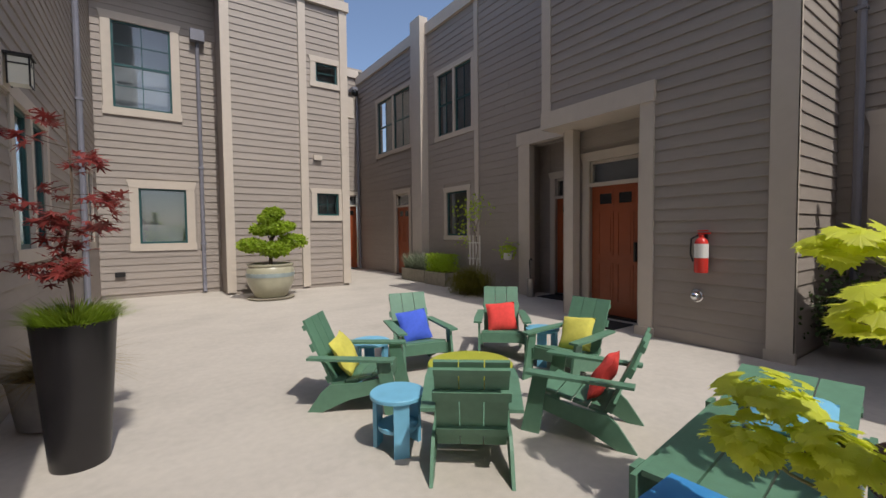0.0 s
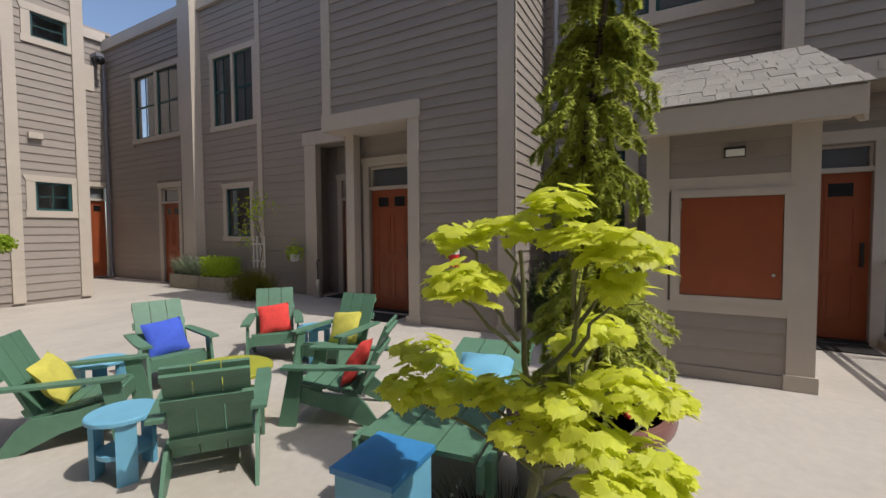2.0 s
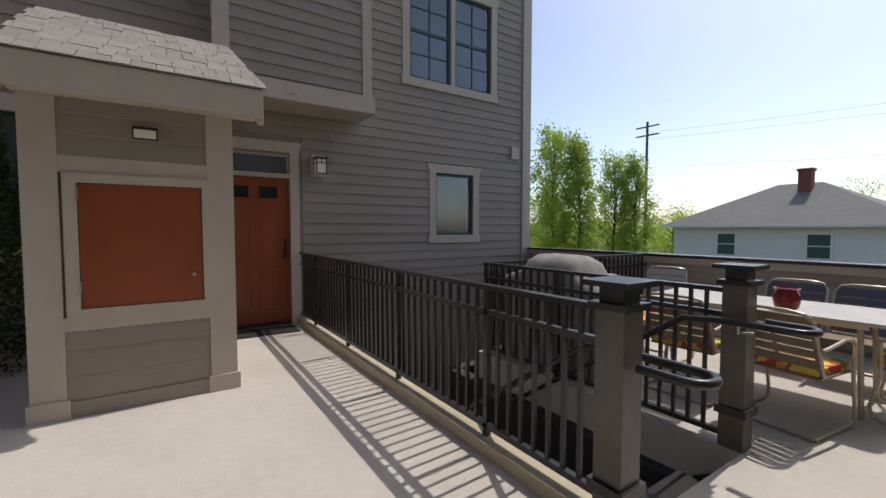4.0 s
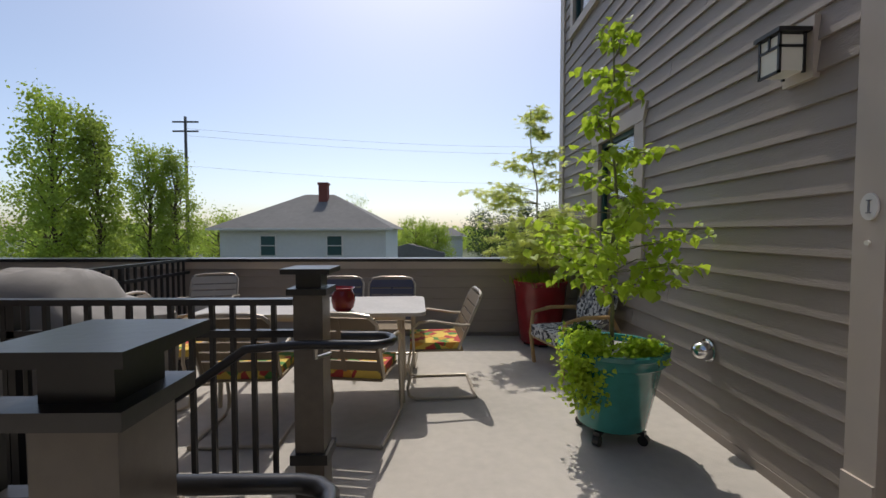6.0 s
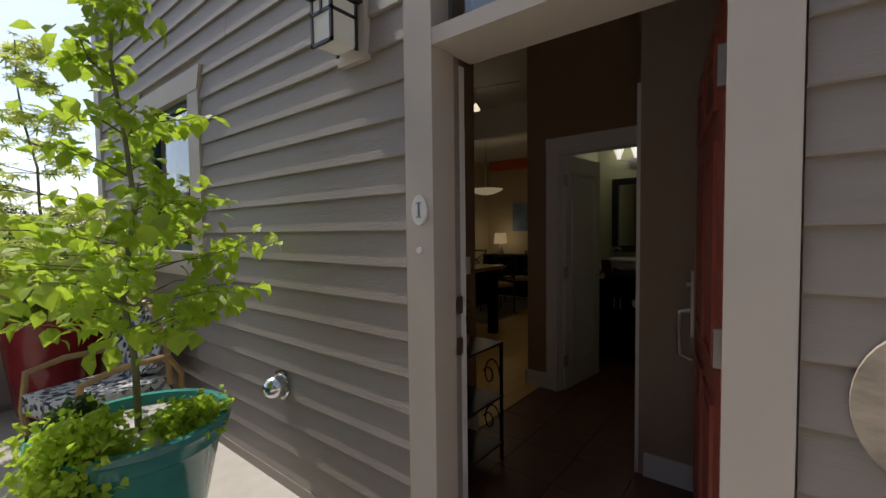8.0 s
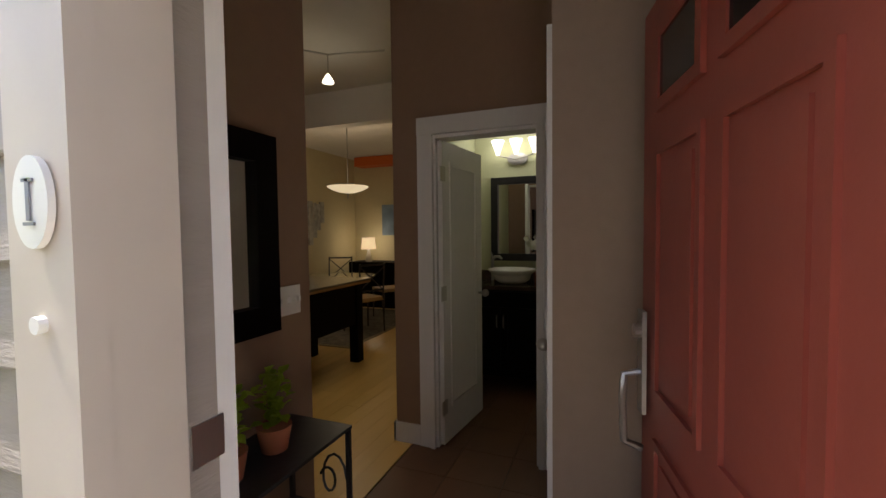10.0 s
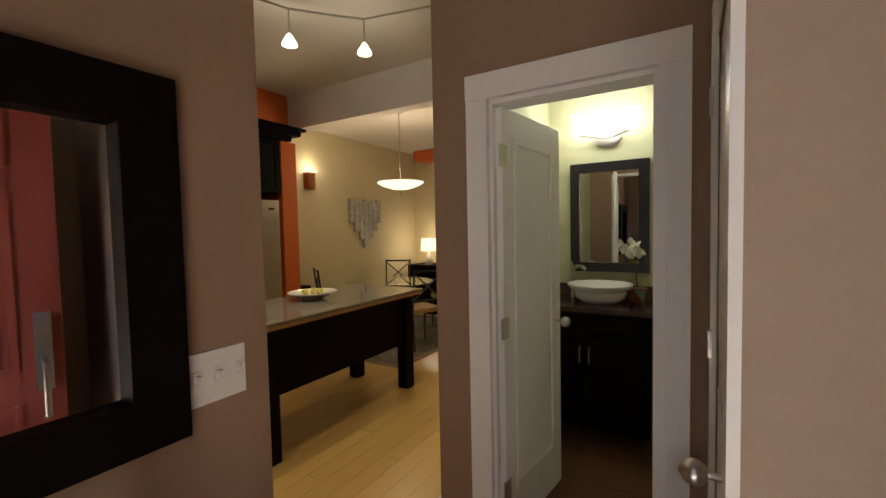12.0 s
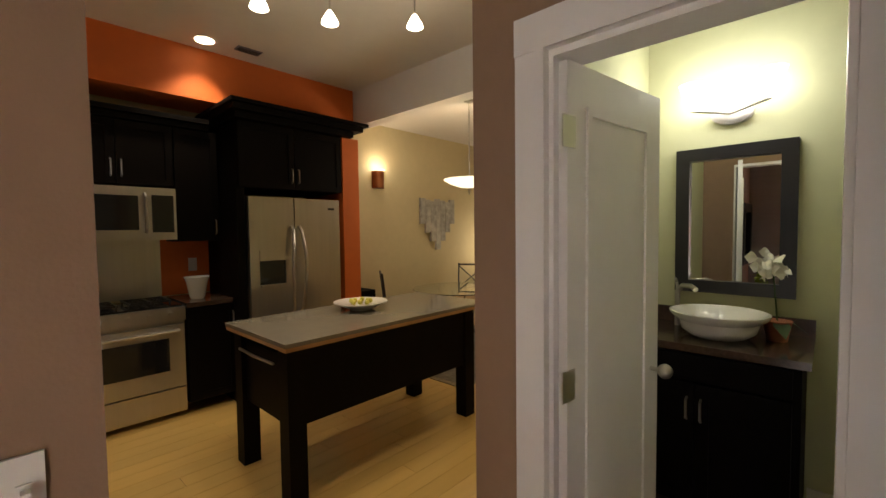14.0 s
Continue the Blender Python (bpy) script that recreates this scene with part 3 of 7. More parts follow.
# far west wall
holes = [(-15.7, -13.35, 4.3, 6.17), (-11.76, -10.2, 4.2, 5.95), (-11.35, -10.4, 1.34, 2.56), (-8.3, -6.45, 0, 3.34), (-14.4, -13.5, 0, 2.75)]
wv = wall("wall_west", V_FACE, -17.5, -6.45, 0, 7.65, holes)
siding(wv, V_FACE, -17.5, -6.45, 0.1, 7.2, 0.18, [(-15.8, -13.25, 4.15, 6.32), (-11.86, -10.1, 4.05, 6.08), (-11.48, -10.28, 1.22, 2.7), (-8.5, -6.4, 0, 3.6), (-14.55, -13.4, 0, 3.0), (-12.85, -12.3, 0, 8)])
boxes("cornice", TRIM, wv, V_FACE.b(-17.5, -6.45, 0, 0.10, 7.32, 7.65), bevel=0.006)
boxes("column", TRIM, wv, V_FACE.b(-12.85, -12.3, 0, 0.28, 0.0, 7.85), bevel=0.006)
boxes("trim_strip", TRIM, wv, V_FACE.b(-10.05, -9.9, 0, 0.05, 0.0, 7.32), bevel=0.004)
boxes("porch_header", TRIM, wv, V_FACE.b(-8.5, -6.45, -0.3, 0.08, 3.36, 3.64), bevel=0.006)
boxes("porch_post", TRIM, wv, V_FACE.b(-8.46, -8.12, -0.1, 0.06, 0.0, 3.36), bevel=0.006)
window(V_FACE, -15.7, -13.35, 4.3, 6.17, lights=2, rows=2, cols=2, hung=True, w=0.13)
window(V_FACE, -11.76, -10.2, 4.2, 5.95, lights=2, rows=2, cols=2, hung=True, w=0.13)
window(V_FACE, -11.35, -10.4, 1.34, 2.56, w=0.12)
outer_door(V_FACE, -14.4, -13.5, 2.3, 2.7, "far red house door with a transom in beige casing")
N2_FACE = Face("x", -5.05, 1)
n2 = wall("wall_niche_far", N2_FACE, -8.5, -6.4, 0, 3.5, [(-7.9, -7.0, 0.0, 2.62)])
siding(n2, N2_FACE, -8.5, -8.05, 0.1, 3.3, 0.155)
siding(n2, N2_FACE, -7.9, -7.0, 2.85, 3.3, 0.155)
outer_door(N2_FACE, -7.9, -7.0, 2.16, 2.56, "shaded red house door in a deep niche")
bm = bmesh.new()
for q in ((-5.05, -4.7, -8.5, -8.35, 0, 3.4), (-5.05, -4.5, -8.5, -6.4, 3.4, 3.5), (-8, -4.68, -17.5, -3.1, 7.65, 7.8), (-8.2, -8, -17.5, -3.1, 0, 7.8), (-4.61, -3.1, -6.45, -3.1, 8.2, 8.4)):
    box(bm, *q)
solid("wall_west_block", bm, SIDING, "grey roofs and side walls of the west houses", "wall", "structure")

# south block
holes = [(-1.76, -1.176, 5.41, 5.91), (-1.733, -1.143, 1.915, 2.50)]
ws = wall("wall_south", S_FACE, -2.0, 1.02, 0, 7.62, holes)
siding(ws, S_FACE, -1.85, 0.88, 0.1, 7.4, 0.165, [(-1.9, -1.03, 5.25, 6.07), (-1.87, -1.0, 1.77, 2.64)])
for a, b in ((0.845, 1.04), (-0.92, -0.73), (-2.03, -1.82)):
    boxes("pilaster", TRIM, ws, S_FACE.b(a, b, 0, 0.07, 0.06, 7.62), bevel=0.005)
boxes("cornice", TRIM, ws, S_FACE.b(-2.08, 1.06, 0, 0.12, 7.38, 7.62), bevel=0.006)
boxes("vent_hood", TRIM, ws, S_FACE.b(-1.28, -1.06, 0, 0.1, 3.36, 3.48), bevel=0.01)
boxes("junction_box", TRIM, ws, S_FACE.b(-2.2, -2.02, -0.1, 0.05, 4.6, 5.15), bevel=0.01)
window(S_FACE, -1.76, -1.176, 5.41, 5.91, w=0.14, head=0.15, rows=2, cols=1)
window(S_FACE, -1.733, -1.143, 1.915, 2.50, w=0.14, head=0.13, rows=2, cols=2)
holes = [(1.965, 3.08, 4.31, 6.23), (1.747, 2.686, 1.243, 2.525)]
w2 = wall("wall_south_windows", S2_FACE, 1.02, 3.45, 0, 7.62, holes)
siding(w2, S2_FACE, 1.02, 3.45, 0.1, 7.55, 0.165, [(1.78, 3.27, 4.12, 6.42), (1.54, 2.86, 1.05, 2.74)])
window(S2_FACE, 1.965, 3.08, 4.31, 6.23, w=0.17, head=0.17, rows=4, cols=2, hung=True)
window(S2_FACE, 1.747, 2.686, 1.243, 2.525, w=0.17, head=0.19)
boxes("wall_vent", BLACKMETAL, w2, S2_FACE.b(2.98, 3.17, 0, 0.08, 0.50, 0.61), bevel=0.01)
holes = [(-4.45, -3.6, 0, 2.95)]
w3 = wall("wall_south_nook", S3_FACE, -4.5, -2.0, 0, 7.9, holes)
siding(w3, S3_FACE, -4.5, -2.0, 0.1, 7.5, 0.19, [(-4.6, -3.45, 0, 3.15)])
boxes("cornice", TRIM, w3, S3_FACE.b(-4.5, -2.0, 0, 0.1, 7.6, 7.9), bevel=0.006)
outer_door(S3_FACE, -4.38, -3.6, 2.5, 2.9, "far red door with a dark transom in the nook")
bm = bmesh.new()
for q in ((-2.0, -1.82, -17.5, -12.75, 0, 7.62), (0.84, 1.02, -13.5, -12.75, 0, 7.62), (-2.0, 3.63, -18.5, -12.57, 7.62, 7.75), (-1.99, 3.63, -18.6, -18.5, 0, 7.75), (-4.7, -2.0, -18.6, -17.5, 7.9, 8.0)):
    box(bm, *q)
solid("wall_south_block", bm, SIDING, "grey roofs and side walls of the south houses", "wall", "structure")
# east wall
holes = [(-8.21, -6.82, 1.32, 2.67), (-12.56, -11.95, 1.32, 2.67)]
wL = wall("wall_east", L_FACE, -13.5, -2.6, 0, 7.6, holes)
siding(wL, L_FACE, -13.5, -2.6, 0.1, 7.2, 0.15, [(-8.35, -6.68, 1.18, 2.85), (-12.7, -11.8, 1.18, 2.85)])
window(L_FACE, -8.21, -6.82, 1.32, 2.67, w=0.13, lights=2)
window(L_FACE, -12.56, -11.95, 1.32, 2.67, w=0.13)
bm = bmesh.new()
box(bm, 3.45, 5.5, -13.5, -2.6, 7.6, 7.75)
solid("roof_east", bm, SIDING, "flat roof edge of the east houses", "roof", "structure")

# parapet
P_FACE = Face("y", 5.72, -1)
pp = wall("wall_parapet", P_FACE, -4.61, 3.0, -3.2, 0.97, label="grey siding parapet with a black metal cap")
siding(pp, P_FACE, -2.35, 3.0, 0.05, 0.86, 0.146)
boxes("parapet_band", TRIM, pp, P_FACE.b(-4.58, 2.98, 0, 0.035, 0.88, 0.97), bevel=0.003)
boxes("parapet_cap", BLACKMETAL, pp, (-4.58, 2.98, 5.66, 5.95, 0.972, 1.01), bevel=0.005)

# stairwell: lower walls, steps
# the well's shade is in the wall colour here
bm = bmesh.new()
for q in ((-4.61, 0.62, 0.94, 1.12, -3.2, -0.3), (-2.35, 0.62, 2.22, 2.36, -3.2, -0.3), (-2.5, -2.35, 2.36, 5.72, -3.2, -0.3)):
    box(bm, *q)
solid("wall_stairwell", bm, WELLDARK, "lower walls of the open stairwell, coloured dark for its shade", "wall", "structure")
stair = thing("staircase", "dark steel staircase descending between black rails", "stairs", kind="structure")
# treads are black too, which deepens the well's shade by colour
for i in range(15):
    z = -0.18 * (i + 1)
    x = 0.62 - 0.28 * (i + 1)
    boxes("tread", BLACKMETAL, stair, (x, x + 0.30, 1.2, 2.15, z - 0.04, z), bevel=0.004)
bm = bmesh.new()
for y in (1.15, 2.15):
    prism(bm, [(0.62, -0.05), (0.62, -0.34), (-3.6, -3.05), (-3.6, -2.76)], y, y + 0.05, lambda a, b, h: Vector((a, h, b)))
part("stringer", bm, BLACKMETAL, stair)

# ---- black railings ----
def railing(name, axis, at, u0, u1, z0, top, posts, label):
    th = thing(name, label, "railing")
    f = Face(axis, at, 1)
    boxes("top_rail", BLACKMETAL, th, f.b(u0, u1, -0.03, 0.03, top - 0.03, top), bevel=0.006)
    boxes("mid_rail", BLACKMETAL, th, f.b(u0, u1, -0.018, 0.018, top - 0.19, top - 0.155))
    boxes("bottom_rail", BLACKMETAL, th, f.b(u0, u1, -0.018, 0.018, z0 + 0.05, z0 + 0.085))
    bar = bmesh.new()
    box(bar, -0.011, 0.011, -0.011, 0.011, z0 + 0.085, top - 0.03)
    bar = mesh_of(bar, "baluster", BLACKMETAL)
    n = int(abs(u1 - u0) / 0.10)
    for i in range(1, n):
        ob = new("baluster", bar)
        ob.parent = th
        ob.location = f.p(u0 + (u1 - u0) * i / n, 0, 0)
    for u in posts:
        boxes("rail_post", BLACKMETAL, th, f.b(u - 0.018, u + 0.018, -0.018, 0.018, z0 - 0.02, top - 0.03))
    return th


railing("railing", "y", 1.06, -4.56, 0.51, 0.09, 1.05, (-3.9, -2.7, -1.5, -0.3), "black metal railing along the stair well on a tan kerb")
railing("railing", "y", 2.40, -1.95, 0.47, 0.0, 1.018, (-1.93, -0.9), "black metal railing between stair well and terrace")
railing("railing", "x", -1.95, 2.43, 5.62, 0.0, 1.018, (3.4, 4.5), "black metal railing running to the parapet")


def newel(x, y, mat):
    th = thing("newel_post", "square black metal newel post with a flat cap", "post", pose(x, y, 0), group="newel posts at the stair head")
    boxes("shaft", mat, th, (-0.07, 0.07, -0.07, 0.07, 0.0, 1.045), bevel=0.006)
    boxes("neck", BLACKMETAL, th, (-0.06, 0.06, -0.06, 0.06, 1.075, 1.147))
    boxes("collar", BLACKMETAL, th, (-0.095, 0.095, -0.095, 0.095, 1.045, 1.075), bevel=0.005)
    boxes("base_collar", BLACKMETAL, th, (-0.09, 0.09, -0.09, 0.09, 0.22, 0.27), bevel=0.005)
    boxes("cap", BLACKMETAL, th, (-0.115, 0.115, -0.115, 0.115, 1.147, 1.172), bevel=0.006)
    return th


newel(0.61, 1.055, NEWEL)
newel(0.555, 2.41, NEWEL)


def handrail(y, side, z):
    th = thing("handrail", "round black handrail with a looped end beside the steps", "handrail")
    bm = bmesh.new()
    pts = [(-3.2, y, z - 2.45), (0.3, y, z)]
    pts += [(0.55, y, z + 0.02), (0.86, y, z + 0.02)]
    for k in range(7):
        a = -math.pi / 2 + math.pi * k / 6
        pts.append((0.88 + 0.085 * math.cos(a), y - side * 0.085 * (1 + math.sin(a)), z + 0.02))
    pts += [(0.86, y - side * 0.17, z + 0.02), (0.70, y - side * 0.17, z + 0.02)]
    tube(bm, pts, 0.021, n=10)
    part("rail_bar", bm, BLACKMETAL, th, smooth=True)
    bm = bmesh.new()
    tube(bm, [(0.66, y - side * 0.10, z - 0.05), (0.62, y, z - 0.04), (0.62, y, z + 0.01)], 0.010, n=6)
    part("bracket", bm, NICKEL, th)


handrail(1.23, 1, 0.78)
handrail(2.24, -1, 0.81)

# ---- meter closet ----
def closet():
    th = thing("meter_closet", "small gabled meter closet with siding, beige trim and red hatch", "closet", kind="structure")
    x0, x1, y0, y1 = -4.58, -2.35, -1.43, -0.10
    f = Face("x", x1, 1)
    boxes("closet_core", SIDING, th, (x0, x1 - 0.01, y0 + 0.02, y1 - 0.02, 0, 2.36))
    for a, b in ((y0, y0 + 0.20), (y1 - 0.20, y1)):
        boxes("corner_post", TRIM, th, f.b(a, b, -0.2, 0.03, 0.14, 2.36), bevel=0.004)
        boxes("post_plinth", TRIM, th, f.b(a - 0.02, b + 0.02, -0.2, 0.05, 0.0, 0.14), bevel=0.004)
    siding(th, f, y0 + 0.20, y1 - 0.20, 0.12, 0.64, 0.19)
    siding(th, f, y0 + 0.20, y1 - 0.20, 1.92, 2.34, 0.155)
    boxes("base_board", SIDING, th, f.b(y0 + 0.22, y1 - 0.22, 0, 0.04, 0.0, 0.12))
    for a, b in ((0.64, 0.74), (1.80, 1.92)):
        boxes("trim_board", TRIM, th, f.b(y0 + 0.2, y1 - 0.2, 0, 0.028, a, b), bevel=0.003)
    for q in ((-1.21, -1.13, 0, 0.045, 0.74, 1.80), (-0.34, -0.26, 0, 0.045, 0.74, 1.80), (-1.13, -0.34, 0, 0.045, 0.74, 0.80), (-1.13, -0.34, 0, 0.045, 1.73, 1.80)):
        boxes("hatch_frame", TRIM, th, f.b(*q), bevel=0.003)
    h = boxes("hatch", RUSTPAINT, th, f.b(-1.125, -0.345, 0.0, 0.03, 0.805, 1.725), label="flat red hatch", bevel=0.003)
    bm = bmesh.new()
    tube(bm, [(x1 + 0.03, -0.41, 1.02), (x1 + 0.075, -0.41, 1.02)], 0.016, n=10)
    part("knob", bm, CHROME, h)
    for z in (0.92, 1.62):
        boxes("hinge", BRASSY, h, f.b(-1.14, -1.12, 0.03, 0.05, z, z + 0.08))
    bm = bmesh.new()
    tube(bm, [(x1 + 0.03, -0.79, 2.13), (x1 + 0.03, -0.63, 2.13)], 0.05, n=12)
    lt = part("bulkhead_light", bm, BLACKMETAL, th)
    boxes("diffuser", LANTERN, lt, f.b(-0.78, -0.64, 0.06, 0.085, 2.09, 2.15), bevel=0.01)
    # roof
    ex, ez, tx, tz, ya, yb, hip = -2.02, 2.53, -3.35, 3.30, -1.46, 0.08, 0.12
    bm = bmesh.new()
    for y in (ya, yb):
        for x, z in ((ex, ez), (tx, tz), (-4.58, 2.6), (-4.58, 2.45), (tx, tz - 0.12), (ex, ez - 0.05)):
            bm.verts.new((x, y - (hip if y > 0 and x == tx else 0), z))
    v = list(bm.verts)
    bm.faces.new(v[:6]), bm.faces.new(v[6:])
    for i in range(6):
        bm.faces.new((v[i], v[(i + 1) % 6], v[6 + (i + 1) % 6], v[6 + i]))
    roof = part("roof", bm, TRIM, th)
    boxes("fascia", TRIM, roof, (-2.05, -2.008, ya - 0.006, yb + 0.006, 2.30, 2.518), bevel=0.004)
    boxes("eave_soffit", TRIM, roof, (-2.36, -2.05, ya, yb, 2.34, 2.38))
    for y in (ya - 0.031, yb + 0.001):
        bm = bmesh.new()
        prism(bm, [(ex - 0.04, ez), (tx, tz), (tx, tz - 0.2), (ex - 0.1, ez - 0.27), (ex - 0.04, ez - 0.27)], y, y + 0.03, lambda a, b, h: Vector((a, h - (hip * (a - ex) / (tx - ex) if h > 0 else 0), b)))
        part("rake_board", bm, TRIM, roof, bevel=0.003)
    rng = random.Random(3)
    slope = math.atan2(tz - ez, ex - tx)
    rows = 9
    for r in range(rows):
        s = r / rows
        y = ya - 0.02 - (0.09 if r % 2 else 0)
        while y < yb + 0.02:
            w = rng.choice((0.11, 0.15, 0.19))
            a, b = max(y, ya - 0.045), min(y + w - 0.006, yb + 0.045 - hip * s)
            if b - a > 0.03:
                bm = bmesh.new()
                box(bm, -0.19, 0.02, a, b, 0.004, 0.012 + rng.random() * 0.006)
                ob = part("shingle", bm, SHINGLE, roof)
                ob.matrix_basis = Matrix.Translation((ex + (tx - ex) * s, 0, ez + (tz - ez) * s + 0.006)) @ Matrix.Rotation(slope, 4, "Y")
            y += w
    return th


closet()

# ---- wall fittings ----
def wall_lantern(face, u, z0, z1, s=1.0):
    th = thing("wall_lantern", "black-framed box lantern with milky panes on a beige plate", "lamp")
    boxes("back_plate", TRIM, th, face.b(u - 0.10 * s, u + 0.10 * s, 0.0, 0.045, z0 - 0.03, z1 + 0.05), bevel=0.004)
    a, b, n0, n1 = u - 0.075 * s, u + 0.075 * s, 0.06, 0.06 + 0.15 * s
    boxes("lantern_pane", LANTERN, th, face.b(a + 0.006, b - 0.006, n0 + 0.006, n1 - 0.006, z0 + 0.01, z1 - 0.03), label="milky glass")
    bars = [face.b(q, q + 0.012, m, m + 0.012, z0, z1 - 0.02) for q in (a, b - 0.012) for m in (n0, n1 - 0.012)]
    zz = z1 - 0.09
    bars += [face.b(a, b, n1 - 0.01, n1, zz, zz + 0.012), face.b(a, a + 0.01, n0, n1, zz, zz + 0.012), face.b(b - 0.01, b, n0, n1, zz, zz + 0.012), face.b(u - 0.006, u + 0.006, n1 - 0.01, n1, zz, z1 - 0.02), face.b(a, b, n1 - 0.012, n1, z0, z0 + 0.012)]
    boxes("lantern_frame", BLACKMETAL, th, *bars)
    boxes("lantern_roof", BLACKMETAL, th, face.b(a - 0.015, b + 0.015, 0.045, n1 + 0.015, z1 - 0.02, z1), bevel=0.006)
    return th


wall_lantern(E_FACE, 2.415, 2.11, 2.32, 0.88)
wall_lantern(W_FACE, 1.33, 2.20, 2.44)
wall_lantern(L_FACE, -6.56, 2.71, 2.97)


def dome_light(face, u, z, r=0.065, label="round chrome step light on the siding"):
    th = thing("step_light", label, "lamp")
    bm = bmesh.new()
    lathe(bm, [(r + 0.012, 0), (r + 0.012, 0.012), (r, 0.016), (r * 0.95, 0.05), (r * 0.75, 0.085), (r * 0.4, 0.105), (0.001, 0.11)], n=20)
    ob = part("dome", bm, CHROME, th, smooth=True)
    rot = Matrix.Rotation(radians(90), 4, "Y") if face.sign > 0 else Matrix.Rotation(radians(-90), 4, "Y")
    ob.matrix_basis = Matrix.Translation(face.p(u, 0.022, z)) @ rot
    return th


dome_light(E_FACE, 3.06, 0.56)
dome_light(E_FACE, -0.9, 0.56)
dome_light(B_FACE, -4.02, 0.62)

ov = thing("door_plaque", "oval white plaque with the letter I on the casing", "sign")
bm = bmesh.new()
prism(bm, [(0.037 * math.cos(a), 0.056 * math.sin(a)) for a in [2 * math.pi * i / 28 for i in range(28)]], 0, 0.008, lambda a, b, h: Vector((2.963 - h, 2.045 + a, 1.45 + b)))
part("plate", bm, PLASTIC, ov)
tx = bpy.data.curves.new("letter", "FONT")
tx.body, tx.size, tx.extrude, tx.align_x, tx.align_y = "I", 0.075, 0.001, "CENTER", "CENTER"
lt = new("letter", tx)
lt.data.materials.append(GUTTER)
lt.matrix_basis = Matrix.Translation((2.9535, 2.045, 1.45)) @ Matrix(((0, 0, -1, 0), (-1, 0, 0, 0), (0, 1, 0, 0), (0, 0, 0, 1)))
lt.parent = ov
for z in (1.422, 1.474):
    boxes("serif", GUTTER, ov, (2.9525, 2.9545, 2.034, 2.056, z, z + 0.004))
bell = thing("doorbell", "small white doorbell button on the casing", "button")
bm = bmesh.new()
tube(bm, [(2.965, 2.05, 1.30), (2.955, 2.05, 1.30)], 0.011, n=12)
part("button", bm, PLASTIC, bell)

orn = thing("wall_ornament", "teardrop plaque with a marbled grey and ochre face on the siding", "ornament")
bm = bmesh.new()
prism(bm, [(0.115 * math.cos(a) * (1 + 0.25 * math.sin(a)), 0.155 * math.sin(a) - 0.02 * math.cos(2 * a)) for a in [2 * math.pi * i / 40 for i in range(40)]], 0, 0.014, lambda a, b, h: Vector((2.972 - h, 0.765 + a, 1.0 + b)))
part("plate", bm, MARBLED, orn, bevel=0.004)
boxes("hanger", BLACKMETAL, orn, (2.972, 2.998, 0.755, 0.775, 1.06, 1.08))

ext = thing("fire_extinguisher", "red fire extinguisher hung on the grey siding", "extinguisher")
bm = bmesh.new()
lathe(bm, [(0.07, 0.92), (0.075, 0.94), (0.075, 1.27), (0.06, 1.32), (0.03, 1.345), (0.028, 1.38)], -2.99, -3.94, 18)
part("cylinder", bm, EXTRED, ext, smooth=True)
bm = bmesh.new()
lathe(bm, [(0.0765, 1.10), (0.0765, 1.27)], -2.99, -3.94, 18)
part("label_band", bm, PLASTIC, ext, "white printed label")
boxes("lever", EXTRED, ext, (-3.0, -2.98, -3.98, -3.84, 1.385, 1.405), (-3.0, -2.98, -3.98, -3.87, 1.42, 1.435))
bm = bmesh.new()
tube(bm, [(-2.99, -3.96, 1.38), (-2.98, -4.05, 1.33), (-2.98, -4.06, 1.15), (-2.985, -4.03, 1.05)], 0.011, n=6)
part("hose", bm, BLACKMETAL, ext)
boxes("bracket", BLACKMETAL, ext, (-3.085, -3.05, -3.97, -3.91, 0.95, 1.4))


def downpipe(x, y, z0, z1, dx=0.0, label="grey metal downpipe with a kicked foot"):
    th = thing("downpipe", label, "pipe", kind="structure")
    bm = bmesh.new()
    tube(bm, [(x, y, z1), (x, y, z0 + 0.35), (x, y, z0 + 0.2), (x + dx, y + 0.08, z0 + 0.03)], 0.045, n=8)
    part("pipe", bm, GUTTER, th, smooth=True)
    for z in (z0 + 1.2, (z0 + z1) / 2):
        boxes("strap", GUTTER, th, (x - 0.06, x + 0.06, y - 0.06, y + 0.05, z, z + 0.04))


downpipe(1.42, -13.43, 0, 6.1)
boxes("hopper_head", GUTTER, tagged(new("rain_hopper"), "grey rain hopper at the roof edge", "gutter"), (1.27, 1.57, -13.5, -13.3, 6.1, 6.36), bevel=0.02)
downpipe(-4.40, -17.35, 0, 6.9)
downpipe(3.38, -10.8, 0, 7.4)
downpipe(-4.50, -2.88, 0, 8.0)
cm = thing("dome_camera", "small dark dome camera under the roof edge", "camera")
bm = bmesh.new()
bmesh.ops.create_uvsphere(bm, u_segments=14, v_segments=10, radius=0.14, matrix=Matrix.Translation((-4.2, -17.1, 6.9)))
part("dome", bm, BLACKGLASS, cm, smooth=True)
boxes("arm", GUTTER, cm, (-4.3, -4.1, -17.5, -17.05, 7.0, 7.12))
bx = thing("junction_box", "small beige junction box on the wing siding", "box")
boxes("box_body", TRIM, bx, W_FACE.b(5.2, 5.4, 0, 0.07, 2.79, 3.03), bevel=0.008)
